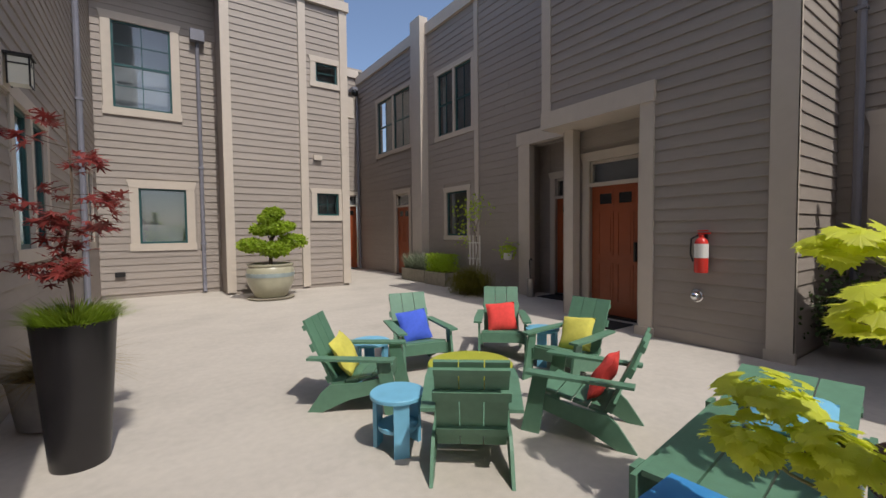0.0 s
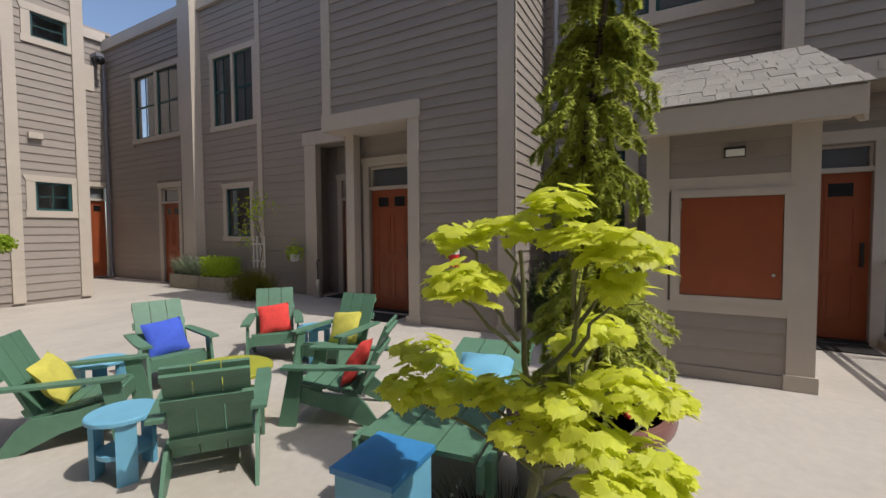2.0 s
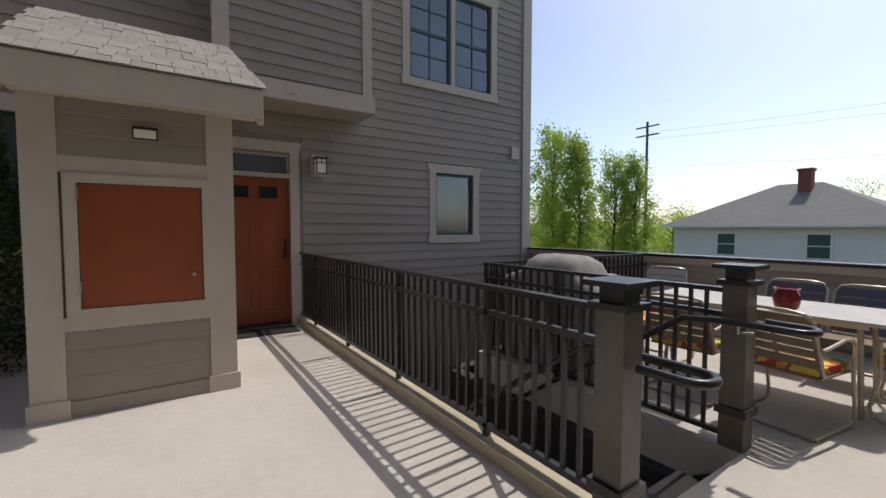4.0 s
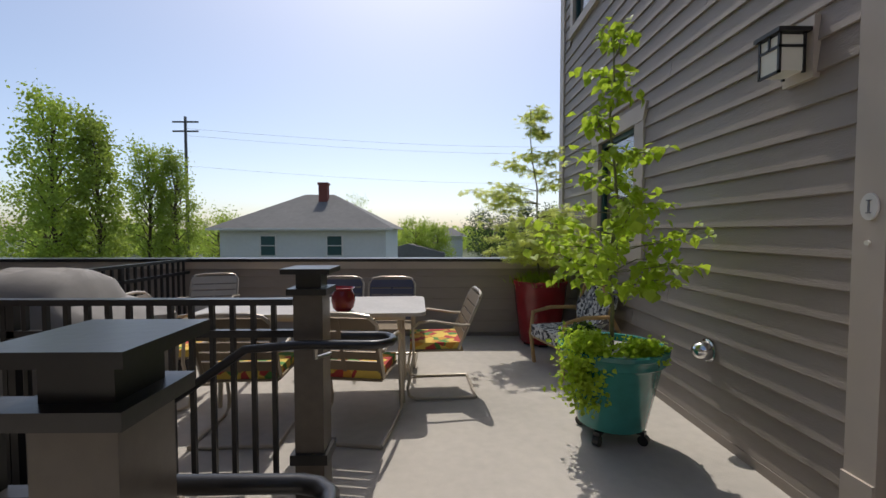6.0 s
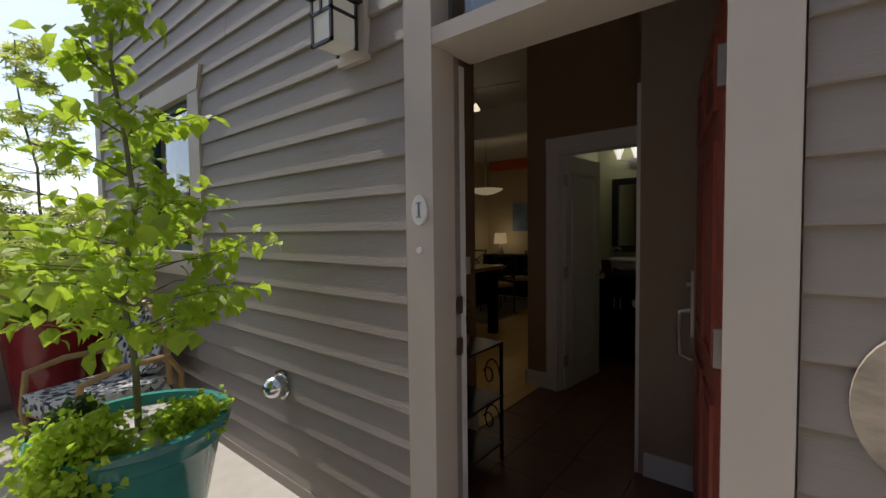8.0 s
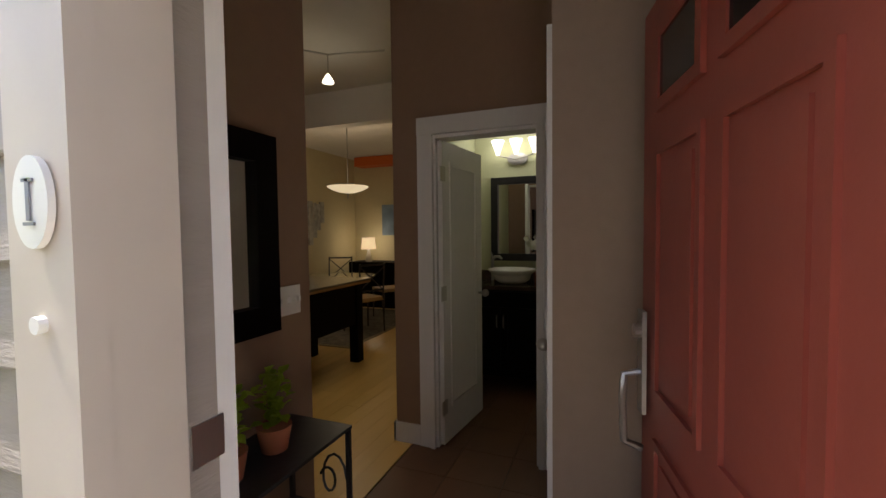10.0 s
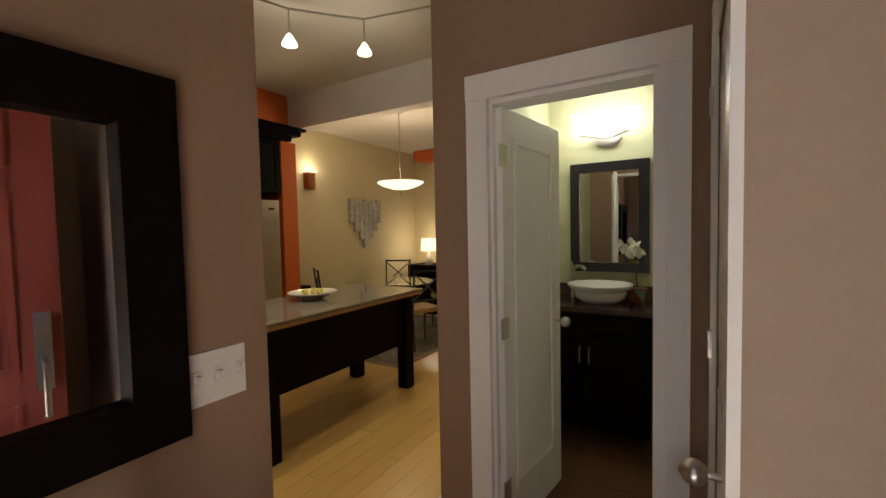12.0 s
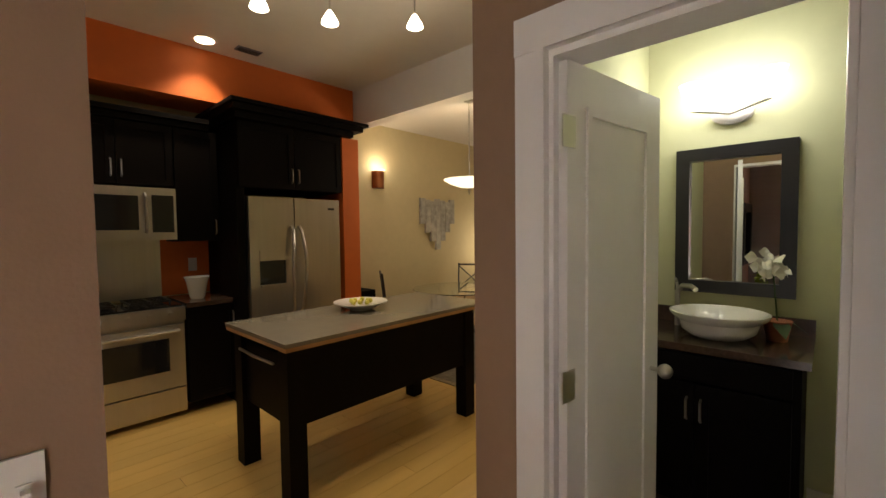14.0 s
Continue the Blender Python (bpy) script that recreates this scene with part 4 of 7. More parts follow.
for x0, x1, y0, y1 in ((-3.5, -2.95, -5.95, -5.1), (-4.95, -4.45, -7.9, -7.05), (-4.5, -4.05, 0.0, 0.9)):
    bm = bmesh.new()
    box(bm, x0, x1, y0, y1, 0.001, 0.014)
    solid("doormat", bm, MAT_RUBBER, "black rubber doormat in front of a red door", "doormat", bevel=0.004)

# ---- courtyard furniture ----
def adirondack(label, m):
    """Built facing +x with its seat's middle over the origin."""
    th = thing("adirondack_chair", label, "chair", m, group="chairs round the lime table")
    ROT = Matrix.Translation((-0.20, 0, 0.27)) @ Matrix.Rotation(radians(-24), 4, "Y")
    for i, y in enumerate((-0.172, 0.0, 0.172)):
        boxes("back_slat", GREEN, th, (-0.012, 0.012, y - 0.082, y + 0.082, -0.10, 0.68), bevel=0.004, m=ROT)
    boxes("back_rail", GREEN, th, (-0.045, -0.012, -0.27, 0.27, 0.36, 0.44), bevel=0.004, m=ROT)
    boxes("back_rail", GREEN, th, (-0.04, -0.012, -0.255, 0.255, 0.02, 0.09), bevel=0.004, m=ROT)
    boxes("back_rail", GREEN, th, (-0.04, -0.012, -0.255, 0.255, 0.585, 0.635), bevel=0.004, m=ROT)
    SEAT = Matrix.Translation((0, 0, 0.315)) @ Matrix.Rotation(radians(-12), 4, "Y")
    for i in range(4):
        x = -0.20 + i * 0.135
        boxes("seat_slat", GREEN, th, (x, x + 0.125, -0.265, 0.265, -0.011, 0.011), bevel=0.004, m=SEAT)
    boxes("apron", GREEN, th, (0.315, 0.34, -0.265, 0.265, 0.24, 0.375), bevel=0.004)
    for s in (-1, 1):
        y = s * 0.28
        bm = bmesh.new()
        prism(bm, [(0.345, 0.36), (0.345, 0.22), (-0.02, 0.13), (-0.30, 0.0), (-0.44, 0.0), (-0.30, 0.20), (-0.22, 0.27), (0.05, 0.29)], y - 0.013, y + 0.013, lambda a, b, h: Vector((a, h, b)))
        part("rear_leg", bm, GREEN, th, bevel=0.003)
        bm = bmesh.new()
        prism(bm, [(0.25, 0.52), (0.38, 0.52), (0.49, 0.0), (0.33, 0.0)], y + s * 0.014, y + s * 0.042, lambda a, b, h: Vector((a, h, b)))
        part("front_leg", bm, GREEN, th, bevel=0.003)
        bm = bmesh.new()
        prism(bm, [(-0.42, s * 0.25), (-0.42, s * 0.35), (0.20, s * 0.385), (0.43, s * 0.38), (0.44, s * 0.27), (0.1, s * 0.262)], 0.522, 0.546, lambda a, b, h: Vector((a, b, h)))
        part("armrest", bm, GREEN, th, bevel=0.004)
    return th


def pillow(name, mat, label, m, w=0.42):
    bm = bmesh.new()
    n = 12
    grid = {}
    for sgn in (1, -1):
        for i in range(n + 1):
            for j in range(n + 1):
                u, v = i / n * 2 - 1, j / n * 2 - 1
                if sgn < 0 and (i in (0, n) or j in (0, n)):
                    grid[sgn, i, j] = grid[1, i, j]
                    continue
                h = 0.075 * ((1 - u * u) * (1 - v * v)) ** 0.42
                k = 1 - 0.07 * (1 - abs(u * v)) * max(abs(u), abs(v)) ** 4
                grid[sgn, i, j] = bm.verts.new((u * w / 2 * k, v * w / 2 * k, sgn * h + 0.008 * math.sin(5 * u + 3 * v)))
        for i in range(n):
            for j in range(n):
                q = [grid[sgn, i, j], grid[sgn, i + 1, j], grid[sgn, i + 1, j + 1], grid[sgn, i, j + 1]]
                if len(set(q)) > 2:
                    bm.faces.new(q)
    ob = solid(name, bm, mat, label, "cushion", smooth=True)
    ob.matrix_basis = m
    return ob


def chair_with_pillow(x, y, fx, fy, mat, colour):
    a = math.degrees(math.atan2(fy, fx))
    m = pose(x, y, 0, 0, 0, a) @ Matrix.Scale(0.83, 4)
    adirondack("green slatted adirondack chair" + (" with a %s cushion" % colour if colour else " seen bare on the concrete"), m)
    if mat:
        pillow("cushion", mat, "square %s cushion leaning in a green chair" % colour, m @ Matrix.Translation((-0.145, 0.0, 0.50)) @ Matrix.Rotation(radians(62), 4, "Y") @ Matrix.Rotation(radians(6), 4, "Z"))


chair_with_pillow(0.785, -3.655, -0.62, -0.78, None, "")
chair_with_pillow(1.02, -4.90, -0.78, 0.62, YELLOWCLOTH, "yellow")
chair_with_pillow(0.12, -5.42, 0.22, 0.97, BLUECLOTH, "blue")
chair_with_pillow(-0.92, -5.22, 0.66, 0.75, REDCLOTH, "red")
chair_with_pillow(-0.90, -4.22, 1.0, 0.10, YELLOWCLOTH, "yellow")
chair_with_pillow(-0.13, -3.46, 0.42, -0.91, REDCLOTH, "red")


def round_table(x, y, r, h, mat, label, shelf=True, turn=0):
    th = thing("side_table", label, "table", pose(x, y, 0, 0, 0, turn))
    bm = bmesh.new()
    lathe(bm, [(r - 0.006, h - 0.03), (r, h - 0.026), (r, h - 0.005), (r - 0.006, h)], n=40)
    part("tabletop", bm, mat, th)
    for k in range(3):
        a = 2 * math.pi * k / 3
        R = Matrix.Rotation(a, 4, "Z")
        boxes("leg", mat, th, (r * 0.72, r * 0.72 + 0.028, -0.05, 0.05, 0, h - 0.03), bevel=0.004, m=R)
    if shelf:
        bm = bmesh.new()
        lathe(bm, [(r * 0.72, 0.14), (r * 0.72, 0.165)], n=32)
        part("shelf", bm, mat, th)
    return th


round_table(0.35, -4.22, 0.345, 0.38, LIME, "round lime-green table amid green chairs", turn=20)
round_table(1.12, -4.03, 0.185, 0.38, SKYBLUE, "round sky-blue side table with a lower shelf", turn=70)
round_table(0.72, -5.32, 0.19, 0.39, SKYBLUE, "round sky-blue side table between chairs", turn=10)
round_table(-1.02, -4.68, 0.18, 0.39, SKYBLUE, "round sky-blue side table behind chairs", turn=40)

# green lounger and blue cube table under the maple
LOUNGE = pose(0.10, -2.32, 0, 0, 0, 187)
lg = thing("sun_lounger", "green slatted lounger with a raised back under the maple", "lounger", LOUNGE)
for y in (-0.2, 0.0, 0.2):
    boxes("seat_slat", GREEN, lg, (-0.62, 0.46, y - 0.095, y + 0.095, 0.395, 0.42), bevel=0.004)
for s in (-1, 1):
    bm = bmesh.new()
    prism(bm, [(-0.64, 0.394), (-0.64, 0.27), (0.60, 0.22), (0.62, 0.36), (0.45, 0.394)], s * 0.31, s * 0.335, lambda a, b, h: Vector((a, h, b)))
    part("side_rail", bm, GREEN, lg, bevel=0.003)
    for x in (-0.58, 0.46):
        boxes("leg", GREEN, lg, (x, x + 0.10, s * 0.337, s * 0.365, 0, 0.394), bevel=0.003)
RL = Matrix.Translation((0.47, 0, 0.41)) @ Matrix.Rotation(radians(77), 4, "Y")
for y in (-0.2, 0.0, 0.2):
    boxes("back_slat", GREEN, lg, (-0.012, 0.012, y - 0.095, y + 0.095, 0.0, 0.50), bevel=0.004, m=RL)
boxes("back_rail", GREEN, lg, (0.013, 0.04, -0.3, 0.3, 0.25, 0.32), m=RL)
pillow("cushion", SKYBLUE, "light blue cushion lying on the green lounger", LOUNGE @ pose(0.36, -0.06, 0.475, 4, -14, 8), 0.38)
ct = thing("cube_table", "square blue box side table by the lounger", "table", pose(0.955, -2.235, 0, 0, 0, 2))
boxes("tabletop", DEEPBLUE, ct, (-0.17, 0.17, -0.15, 0.15, 0.465, 0.49), bevel=0.005)
for s in (-1, 1):
    boxes("side_panel", SKYBLUE, ct, (-0.155, 0.155, s * 0.12, s * 0.135, 0, 0.465), bevel=0.003)
    boxes("side_panel", SKYBLUE, ct, (s * 0.14, s * 0.155, -0.119, 0.119, 0, 0.465), bevel=0.003)


# ---- terrace furniture ----
def patio_chair(label, m, cushion=None, plate=None):
    """A tubular cantilever chair facing +x, with a slotted back plate."""
    th = thing("patio_chair", label, "chair", m, group="metal chairs round the terrace table")
    for s in (-1, 1):
        y = s * 0.27
        bm = bmesh.new()
        pts = [(-0.28, y, 0.012), (0.20, y, 0.012), (0.26, y, 0.04), (0.27, y, 0.10), (0.22, y, 0.36), (0.23, y, 0.58), (0.18, y, 0.625), (0.08, y, 0.635), (-0.16, y, 0.60), (-0.23, y, 0.60)]
        tube(bm, pts, 0.0125, n=8)
        part("side_frame", bm, CHAIRMETAL, th, smooth=True)
    bm = bmesh.new()
    tube(bm, [(-0.28, -0.27, 0.012), (-0.28, 0.27, 0.012)], 0.0125)
    part("floor_bar", bm, CHAIRMETAL, th, smooth=True)
    bm = bmesh.new()
    tube(bm, [(-0.14, -0.25, 0.40), (-0.30, -0.25, 0.78), (-0.33, -0.21, 0.835), (-0.335, -0.12, 0.85), (-0.335, 0.12, 0.85), (-0.33, 0.21, 0.835), (-0.30, 0.25, 0.78), (-0.14, 0.25, 0.40)], 0.0125)
    part("back_frame", bm, CHAIRMETAL, th, smooth=True)
    B = Matrix.Translation((-0.145, 0, 0.40)) @ Matrix.Rotation(radians(-22), 4, "Y")
    for z0, z1 in ((0.02, 0.13), (0.145, 0.205), (0.22, 0.28), (0.295, 0.355), (0.37, 0.455)):
        boxes("back_slat", plate or CHAIRBACK, th, (-0.004, 0.004, -0.245, 0.245, z0, z1), m=B)
    for y in (-0.235, 0.0, 0.235):
        boxes("back_strap", plate or CHAIRBACK, th, (-0.0075, -0.0042, y - 0.012, y + 0.012, 0.02, 0.45), m=B)
    boxes("seat_plate", CHAIRBACK, th, (-0.18, 0.24, -0.25, 0.25, 0.385, 0.40), bevel=0.006)
    if cushion:
        bm = bmesh.new()
        box(bm, -0.17, 0.25, -0.235, 0.235, 0.401, 0.455)
        part("seat_cushion", bm, cushion, th, "bright floral seat cushion", bevel=0.02)
    return th


BLUEPLATE = material("blue_grey_plate", (0.10, 0.10, 0.14), 0.45, 0.2)
patio_chair("tan metal patio chair with slotted bronze back", pose(0.60, 3.20, 0, 0, 0, 82), FLORAL)
patio_chair("tan metal patio chair with slotted bronze back", pose(-0.10, 3.18, 0, 0, 0, 92), FLORAL)
patio_chair("tan metal patio chair with a floral cushion", pose(1.19, 3.92, 0, 0, 0, 184), FLORAL)
patio_chair("metal patio chair with blue-grey back plate", pose(0.68, 4.62, 0, 0, 0, -90), None, BLUEPLATE)
patio_chair("metal patio chair with blue-grey back plate", pose(0.12, 4.66, 0, 0, 0, -88), None, BLUEPLATE)
patio_chair("tan metal patio chair with a floral cushion", pose(-0.97, 3.72, 0, 0, 0, 4), FLORAL)
patio_chair("pale sling armchair near the parapet", pose(-1.38, 5.02, 0, 0, 0, -75), None, CHAIRMETAL)
tb = thing("patio_table", "rectangular taupe patio table with rounded corners", "table", pose(0.19, 3.86, 0.013, 0, 0, 3))
bm = bmesh.new()
pts = []
for cx, cy, a0 in ((0.80, 0.34, 0), (-0.80, 0.34, 90), (-0.80, -0.34, 180), (0.80, -0.34, 270)):
    pts += [(cx + 0.08 * math.cos(radians(a0 + k * 22.5)), cy + 0.08 * math.sin(radians(a0 + k * 22.5))) for k in range(5)]
prism(bm, pts, 0.695, 0.722, lambda a, b, h: Vector((a, b, h)))
part("tabletop", bm, TABLETOP, tb, bevel=0.004)
for x in (-0.70, 0.70):
    for y in (-0.30, 0.30):
        bm = bmesh.new()
        tube(bm, [(x, y, -0.013), (x * 0.96, y * 0.95, 0.69)], 0.018)
        part("leg", bm, CHAIRMETAL, tb, smooth=True)
boxes("apron", CHAIRMETAL, tb, (-0.72, 0.72, -0.32, -0.30, 0.65, 0.695), (-0.72, 0.72, 0.30, 0.32, 0.65, 0.695))


def vessel(name, prof, x, y, z, mat, label, category="pot", n=32, soil=None):
    th = thing(name, label, category, pose(x, y, z))
    bm = bmesh.new()
    lathe(bm, prof, n=n)
    part("body", bm, mat, th, smooth=True)
    if soil:
        bm = bmesh.new()
        lathe(bm, [(soil[0], soil[1] - 0.02), (soil[0], soil[1])], n=n)
        part("soil", bm, SOIL, th)
    return th


vessel("jar", [(0.05, 0), (0.08, 0.03), (0.092, 0.09), (0.085, 0.14), (0.07, 0.165), (0.09, 0.185), (0.085, 0.187), (0.066, 0.165), (0.078, 0.1), (0.05, 0.02)], 0.45, 3.56, 0.735, REDPOT, "glossy red ceramic jar on the patio table")

# covered grill
gr = thing("covered_grill", "barbecue grill under a draped grey canvas cover", "grill", pose(-1.22, 2.86, 0) @ Matrix.Scale(0.97, 4))
bm = bmesh.new()
rows = []
for z, a, b in ((0.03, 0.70, 0.33), (0.30, 0.70, 0.33), (0.60, 0.72, 0.34), (0.86, 0.72, 0.33), (0.90, 0.66, 0.30), (0.97, 0.40, 0.29), (1.08, 0.36, 0.24), (1.14, 0.30, 0.14), (1.155, 0.2, 0.05)):
    ring = []
    for k in range(40):
        t = 2 * math.pi * k / 40
        c, s = math.cos(t), math.sin(t)
        q = (abs(c) ** 6 + abs(s) ** 6) ** (-1 / 6)
        w = 1 + 0.03 * math.sin(9 * t + z * 3) * max(0.15, 1 - z)
        ring.append(bm.verts.new((a * c * q * w, b * s * q * w, z + 0.012 * math.sin(5 * t + 2))))
    rows.append(ring)
for a, b in zip(rows, rows[1:]):
    for k in range(40):
        bm.faces.new((a[k], a[(k + 1) % 40], b[(k + 1) % 40], b[k]))
bm.faces.new(rows[-1])
part("cover", bm, CANVAS, gr, smooth=True)
for x in (-0.55, 0.55):
    bm = bmesh.new()
    tube(bm, [(x, -0.25, 0.05), (x, 0.25, 0.05)], 0.05, n=14)
    part("wheel", bm, BLACKMETAL, gr)

# rattan chair with black and white cushions
wc = thing("rattan_armchair", "rattan armchair with black and white patterned cushions", "chair", pose(2.54, 4.43, 0, 0, 0, 195))
for s in (-1, 1):
    bm = bmesh.new()
    tube(bm, [(0.30, s * 0.27, 0.0), (0.33, s * 0.29, 0.3), (0.30, s * 0.30, 0.52), (0.1, s * 0.30, 0.56), (-0.2, s * 0.29, 0.55), (-0.30, s * 0.27, 0.40), (-0.28, s * 0.25, 0.0)], 0.02, n=8)
    part("side_frame", bm, RATTAN, wc, smooth=True)
bm = bmesh.new()
tube(bm, [(-0.22, 0.27 * math.cos(a), 0.35 + 0.55 * math.sin(a)) for a in [math.pi * k / 12 for k in range(13)]], 0.02, n=8)
part("back_hoop", bm, RATTAN, wc, smooth=True)
boxes("seat_base", RATTAN, wc, (-0.25, 0.32, -0.27, 0.27, 0.26, 0.29), bevel=0.005)
bm = bmesh.new()
box(bm, -0.24, 0.34, -0.26, 0.26, 0.29, 0.40)
part("seat_cushion", bm, ZEBRA, wc, bevel=0.03)
bm = bmesh.new()
prism(bm, [(0.25 * math.cos(a), 0.27 + 0.26 * math.sin(a)) for a in [2 * math.pi * k / 20 for k in range(20)]], 0, 0.09, lambda a, b, h: Matrix.Translation((-0.2, 0, 0.36)) @ Matrix.Rotation(radians(-18), 4, "Y") @ Vector((h, a, b)))
part("back_cushion", bm, ZEBRA, wc, bevel=0.02)

# black bag on the terrace
bg = thing("duffel_bag", "black fabric duffel bag lying beside the covered grill", "bag", pose(-1.38, 4.2, 0, 0, 0, 12))
bm = bmesh.new()
bmesh.ops.create_uvsphere(bm, u_segments=28, v_segments=16, radius=1.0)
for v in bm.verts:
    x, y, z = v.co
    k = (abs(x) ** 4 + abs(y) ** 4 + abs(z) ** 4) ** -0.25
    v.co = (x * k * 0.26 * (1 + 0.03 * math.sin(9 * y)), y * k * 0.15 * (1 + 0.05 * math.sin(11 * x)), 0.14 + z * k * 0.14 + 0.008 * math.sin(14 * x + 6 * y))
part("bag_body", bm, MAT_RUBBER, bg, smooth=True)
for yy in (-0.06, 0.06):
    bm = bmesh.new()
    tube(bm, [(-0.12, yy, 0.27), (-0.08, yy * 0.6, 0.33), (0.08, yy * 0.6, 0.33), (0.12, yy, 0.27)], 0.010, n=6)
    part("carry_strap", bm, MAT_RUBBER, bg, smooth=True)

# ---- plants ----
def palmate(lobes=7, notch=0.52, seed=0):
    rng = random.Random(seed)
    pts = [(0, -0.04)]
    for k in range(lobes):
        a = radians(-120 + 240 * k / (lobes - 1))
        L = (1.0 - 0.34 * abs(k - (lobes - 1) / 2) / ((lobes - 1) / 2)) * rng.uniform(0.92, 1.08)
        if k:
            an = a - radians(120 / (lobes - 1))
            pts.append((math.sin(an) * notch * 0.95, math.cos(an) * notch * 0.95))
        for da, q in ((-0.10, 0.78), (0.0, 1.0), (0.10, 0.78)):
            pts.append((math.sin(a + da) * L * q, math.cos(a + da) * L * q))
    v = [(0, 0.1, 0.03)] + [(x, y, -0.16 * (x * x + y * y)) for x, y in pts]
    f = [(0, i, i % (len(v) - 1) + 1) for i in range(1, len(v))]
    return v, f


def oval(w=0.42, droop=0.25):
    v = [(0, 0, 0), (w * 0.8, 0.35, 0.10), (w, 0.6, 0.09 - droop * 0.3), (0, 1.0, -droop), (-w, 0.6, 0.09 - droop * 0.3), (-w * 0.8, 0.35, 0.10), (0, 0.5, -0.02)]
    return v, [(0, 1, 6), (1, 2, 6), (2, 3, 6), (3, 4, 6), (4, 5, 6), (5, 0, 6)]


def blade(w=0.03, bend=0.35):
    v = []
    for k in range(4):
        t = k / 3
        v += [(-w * (1 - t), bend * t * t, t * (1 - 0.25 * bend * t)), (w * (1 - t), bend * t * t, t * (1 - 0.25 * bend * t))]
    return v, [(2 * k, 2 * k + 1, 2 * k + 3, 2 * k + 2) for k in range(3)]


def joined(name, shapes, places, mat, parent, label="", kind="stuff"):
    vs, fs, base = [], [], 0
    arrs = [(np.array(v, float), f) for v, f in shapes]
    for i, m in enumerate(places):
        v, f = arrs[i % len(arrs)]
        M = np.array(m)
        vs.append(v @ M[:3, :3].T + M[:3, 3])
        fs += [tuple(k + base for k in q) for q in f]
        base += len(v)
    me = bpy.data.meshes.new(name)
    me.from_pydata(np.concatenate(vs).tolist(), [], fs)
    me.materials.append(mat)
    ob = new(name, me)
    ob.parent = parent
    return tagged(ob, label, kind=kind)


def scatter(name, shapes, places, mat, parent, single=280):
    meshes = []
    for v, f in shapes:
        me = bpy.data.meshes.new(name)
        me.from_pydata(v, [], f)
        me.materials.append(mat)
        meshes.append(me)
    for i, m in enumerate(places[:single]):
        ob = new(name, meshes[i % len(meshes)])
        ob.parent = parent
        ob.matrix_basis = m
    if len(places) > single:
        joined("foliage", shapes, places[single:], mat, parent)


def turned(p, s, rng, tilt=30, yaw=None):
    return Matrix.LocRotScale(p, Euler((radians(rng.uniform(-tilt, tilt)), radians(rng.uniform(-tilt, tilt)), rng.uniform(0, 6.28) if yaw is None else yaw)), (s, s, s))


def wander(a, b, rng, n=5, amp=0.05):
    a, b = Vector(a), Vector(b)
    return [a.lerp(b, i / n) + Vector((rng.uniform(-1, 1), rng.uniform(-1, 1), rng.uniform(-0.5, 0.8))) * amp * math.sin(math.pi * i / n) for i in range(n + 1)]


MAPLES = [palmate(9, 0.80, k) for k in range(3)]
FINE = [palmate(7, 0.30, k) for k in range(2)]
OVALS = [oval(), oval(0.36, 0.4)]

# golden maple in front of the lounger
rng = random.Random(11)
MX, MY = 1.0, -1.58
mp = thing("maple", "young golden-green maple with tiers of broad palmate leaves", "tree", pose(MX, MY, 0))
tiers = [((0.12, 0.09, 1.52), 0.085), ((0.08, -0.07, 1.45), 0.10), ((0.03, -0.27, 1.42), 0.09), ((0.2, -0.14, 1.31), 0.10), ((0.25, -0.19, 1.27), 0.06), ((0.1, 0.16, 1.43), 0.10), ((0.02, 0.24, 1.4), 0.115), ((-0.14, 0.32, 1.36), 0.065), ((0.0, 0.25, 1.28), 0.08), ((-0.35, 0.15, 1.06), 0.11), ((-0.2, 0.06, 1.01), 0.06), ((-0.05, -0.46, 0.98), 0.11), ((0.08, -0.47, 0.87), 0.075), ((0.05, -0.28, 0.91), 0.10), ((0.05, -0.08, 0.92), 0.095), ((0.08, 0.12, 0.94), 0.105), ((0.0, 0.28, 0.99), 0.115), ((-0.4, 0.38, 0.81), 0.08), ((0.12, 0.02, 0.84), 0.095), ((0.15, 0.18, 0.86), 0.10), ((0.12, 0.32, 0.82), 0.10), ((0.22, 0.26, 0.78), 0.09), ((0.12, 0.38, 0.75), 0.065)]
places = []
fork = Vector((-0.05, -0.03, 0.72))
bm = bmesh.new()
tube(bm, wander((0, 0, 0.0), fork, rng, 5, 0.03), 0.022, 0.018)
part("trunk", bm, LIGHTBARK, mp, smooth=True)
bm = bmesh.new()
tube(bm, wander(fork, (-0.02, -0.06, 1.36), rng, 5, 0.03), 0.014, 0.007)
part("limb", bm, LIGHTBARK, mp, smooth=True)
bm = bmesh.new()
tube(bm, wander((-0.04, -0.02, 0.66), (0.0, 0.16, 1.34), rng, 5, 0.04), 0.012, 0.006)
part("limb", bm, LIGHTBARK, mp, smooth=True)
twigs = bmesh.new()
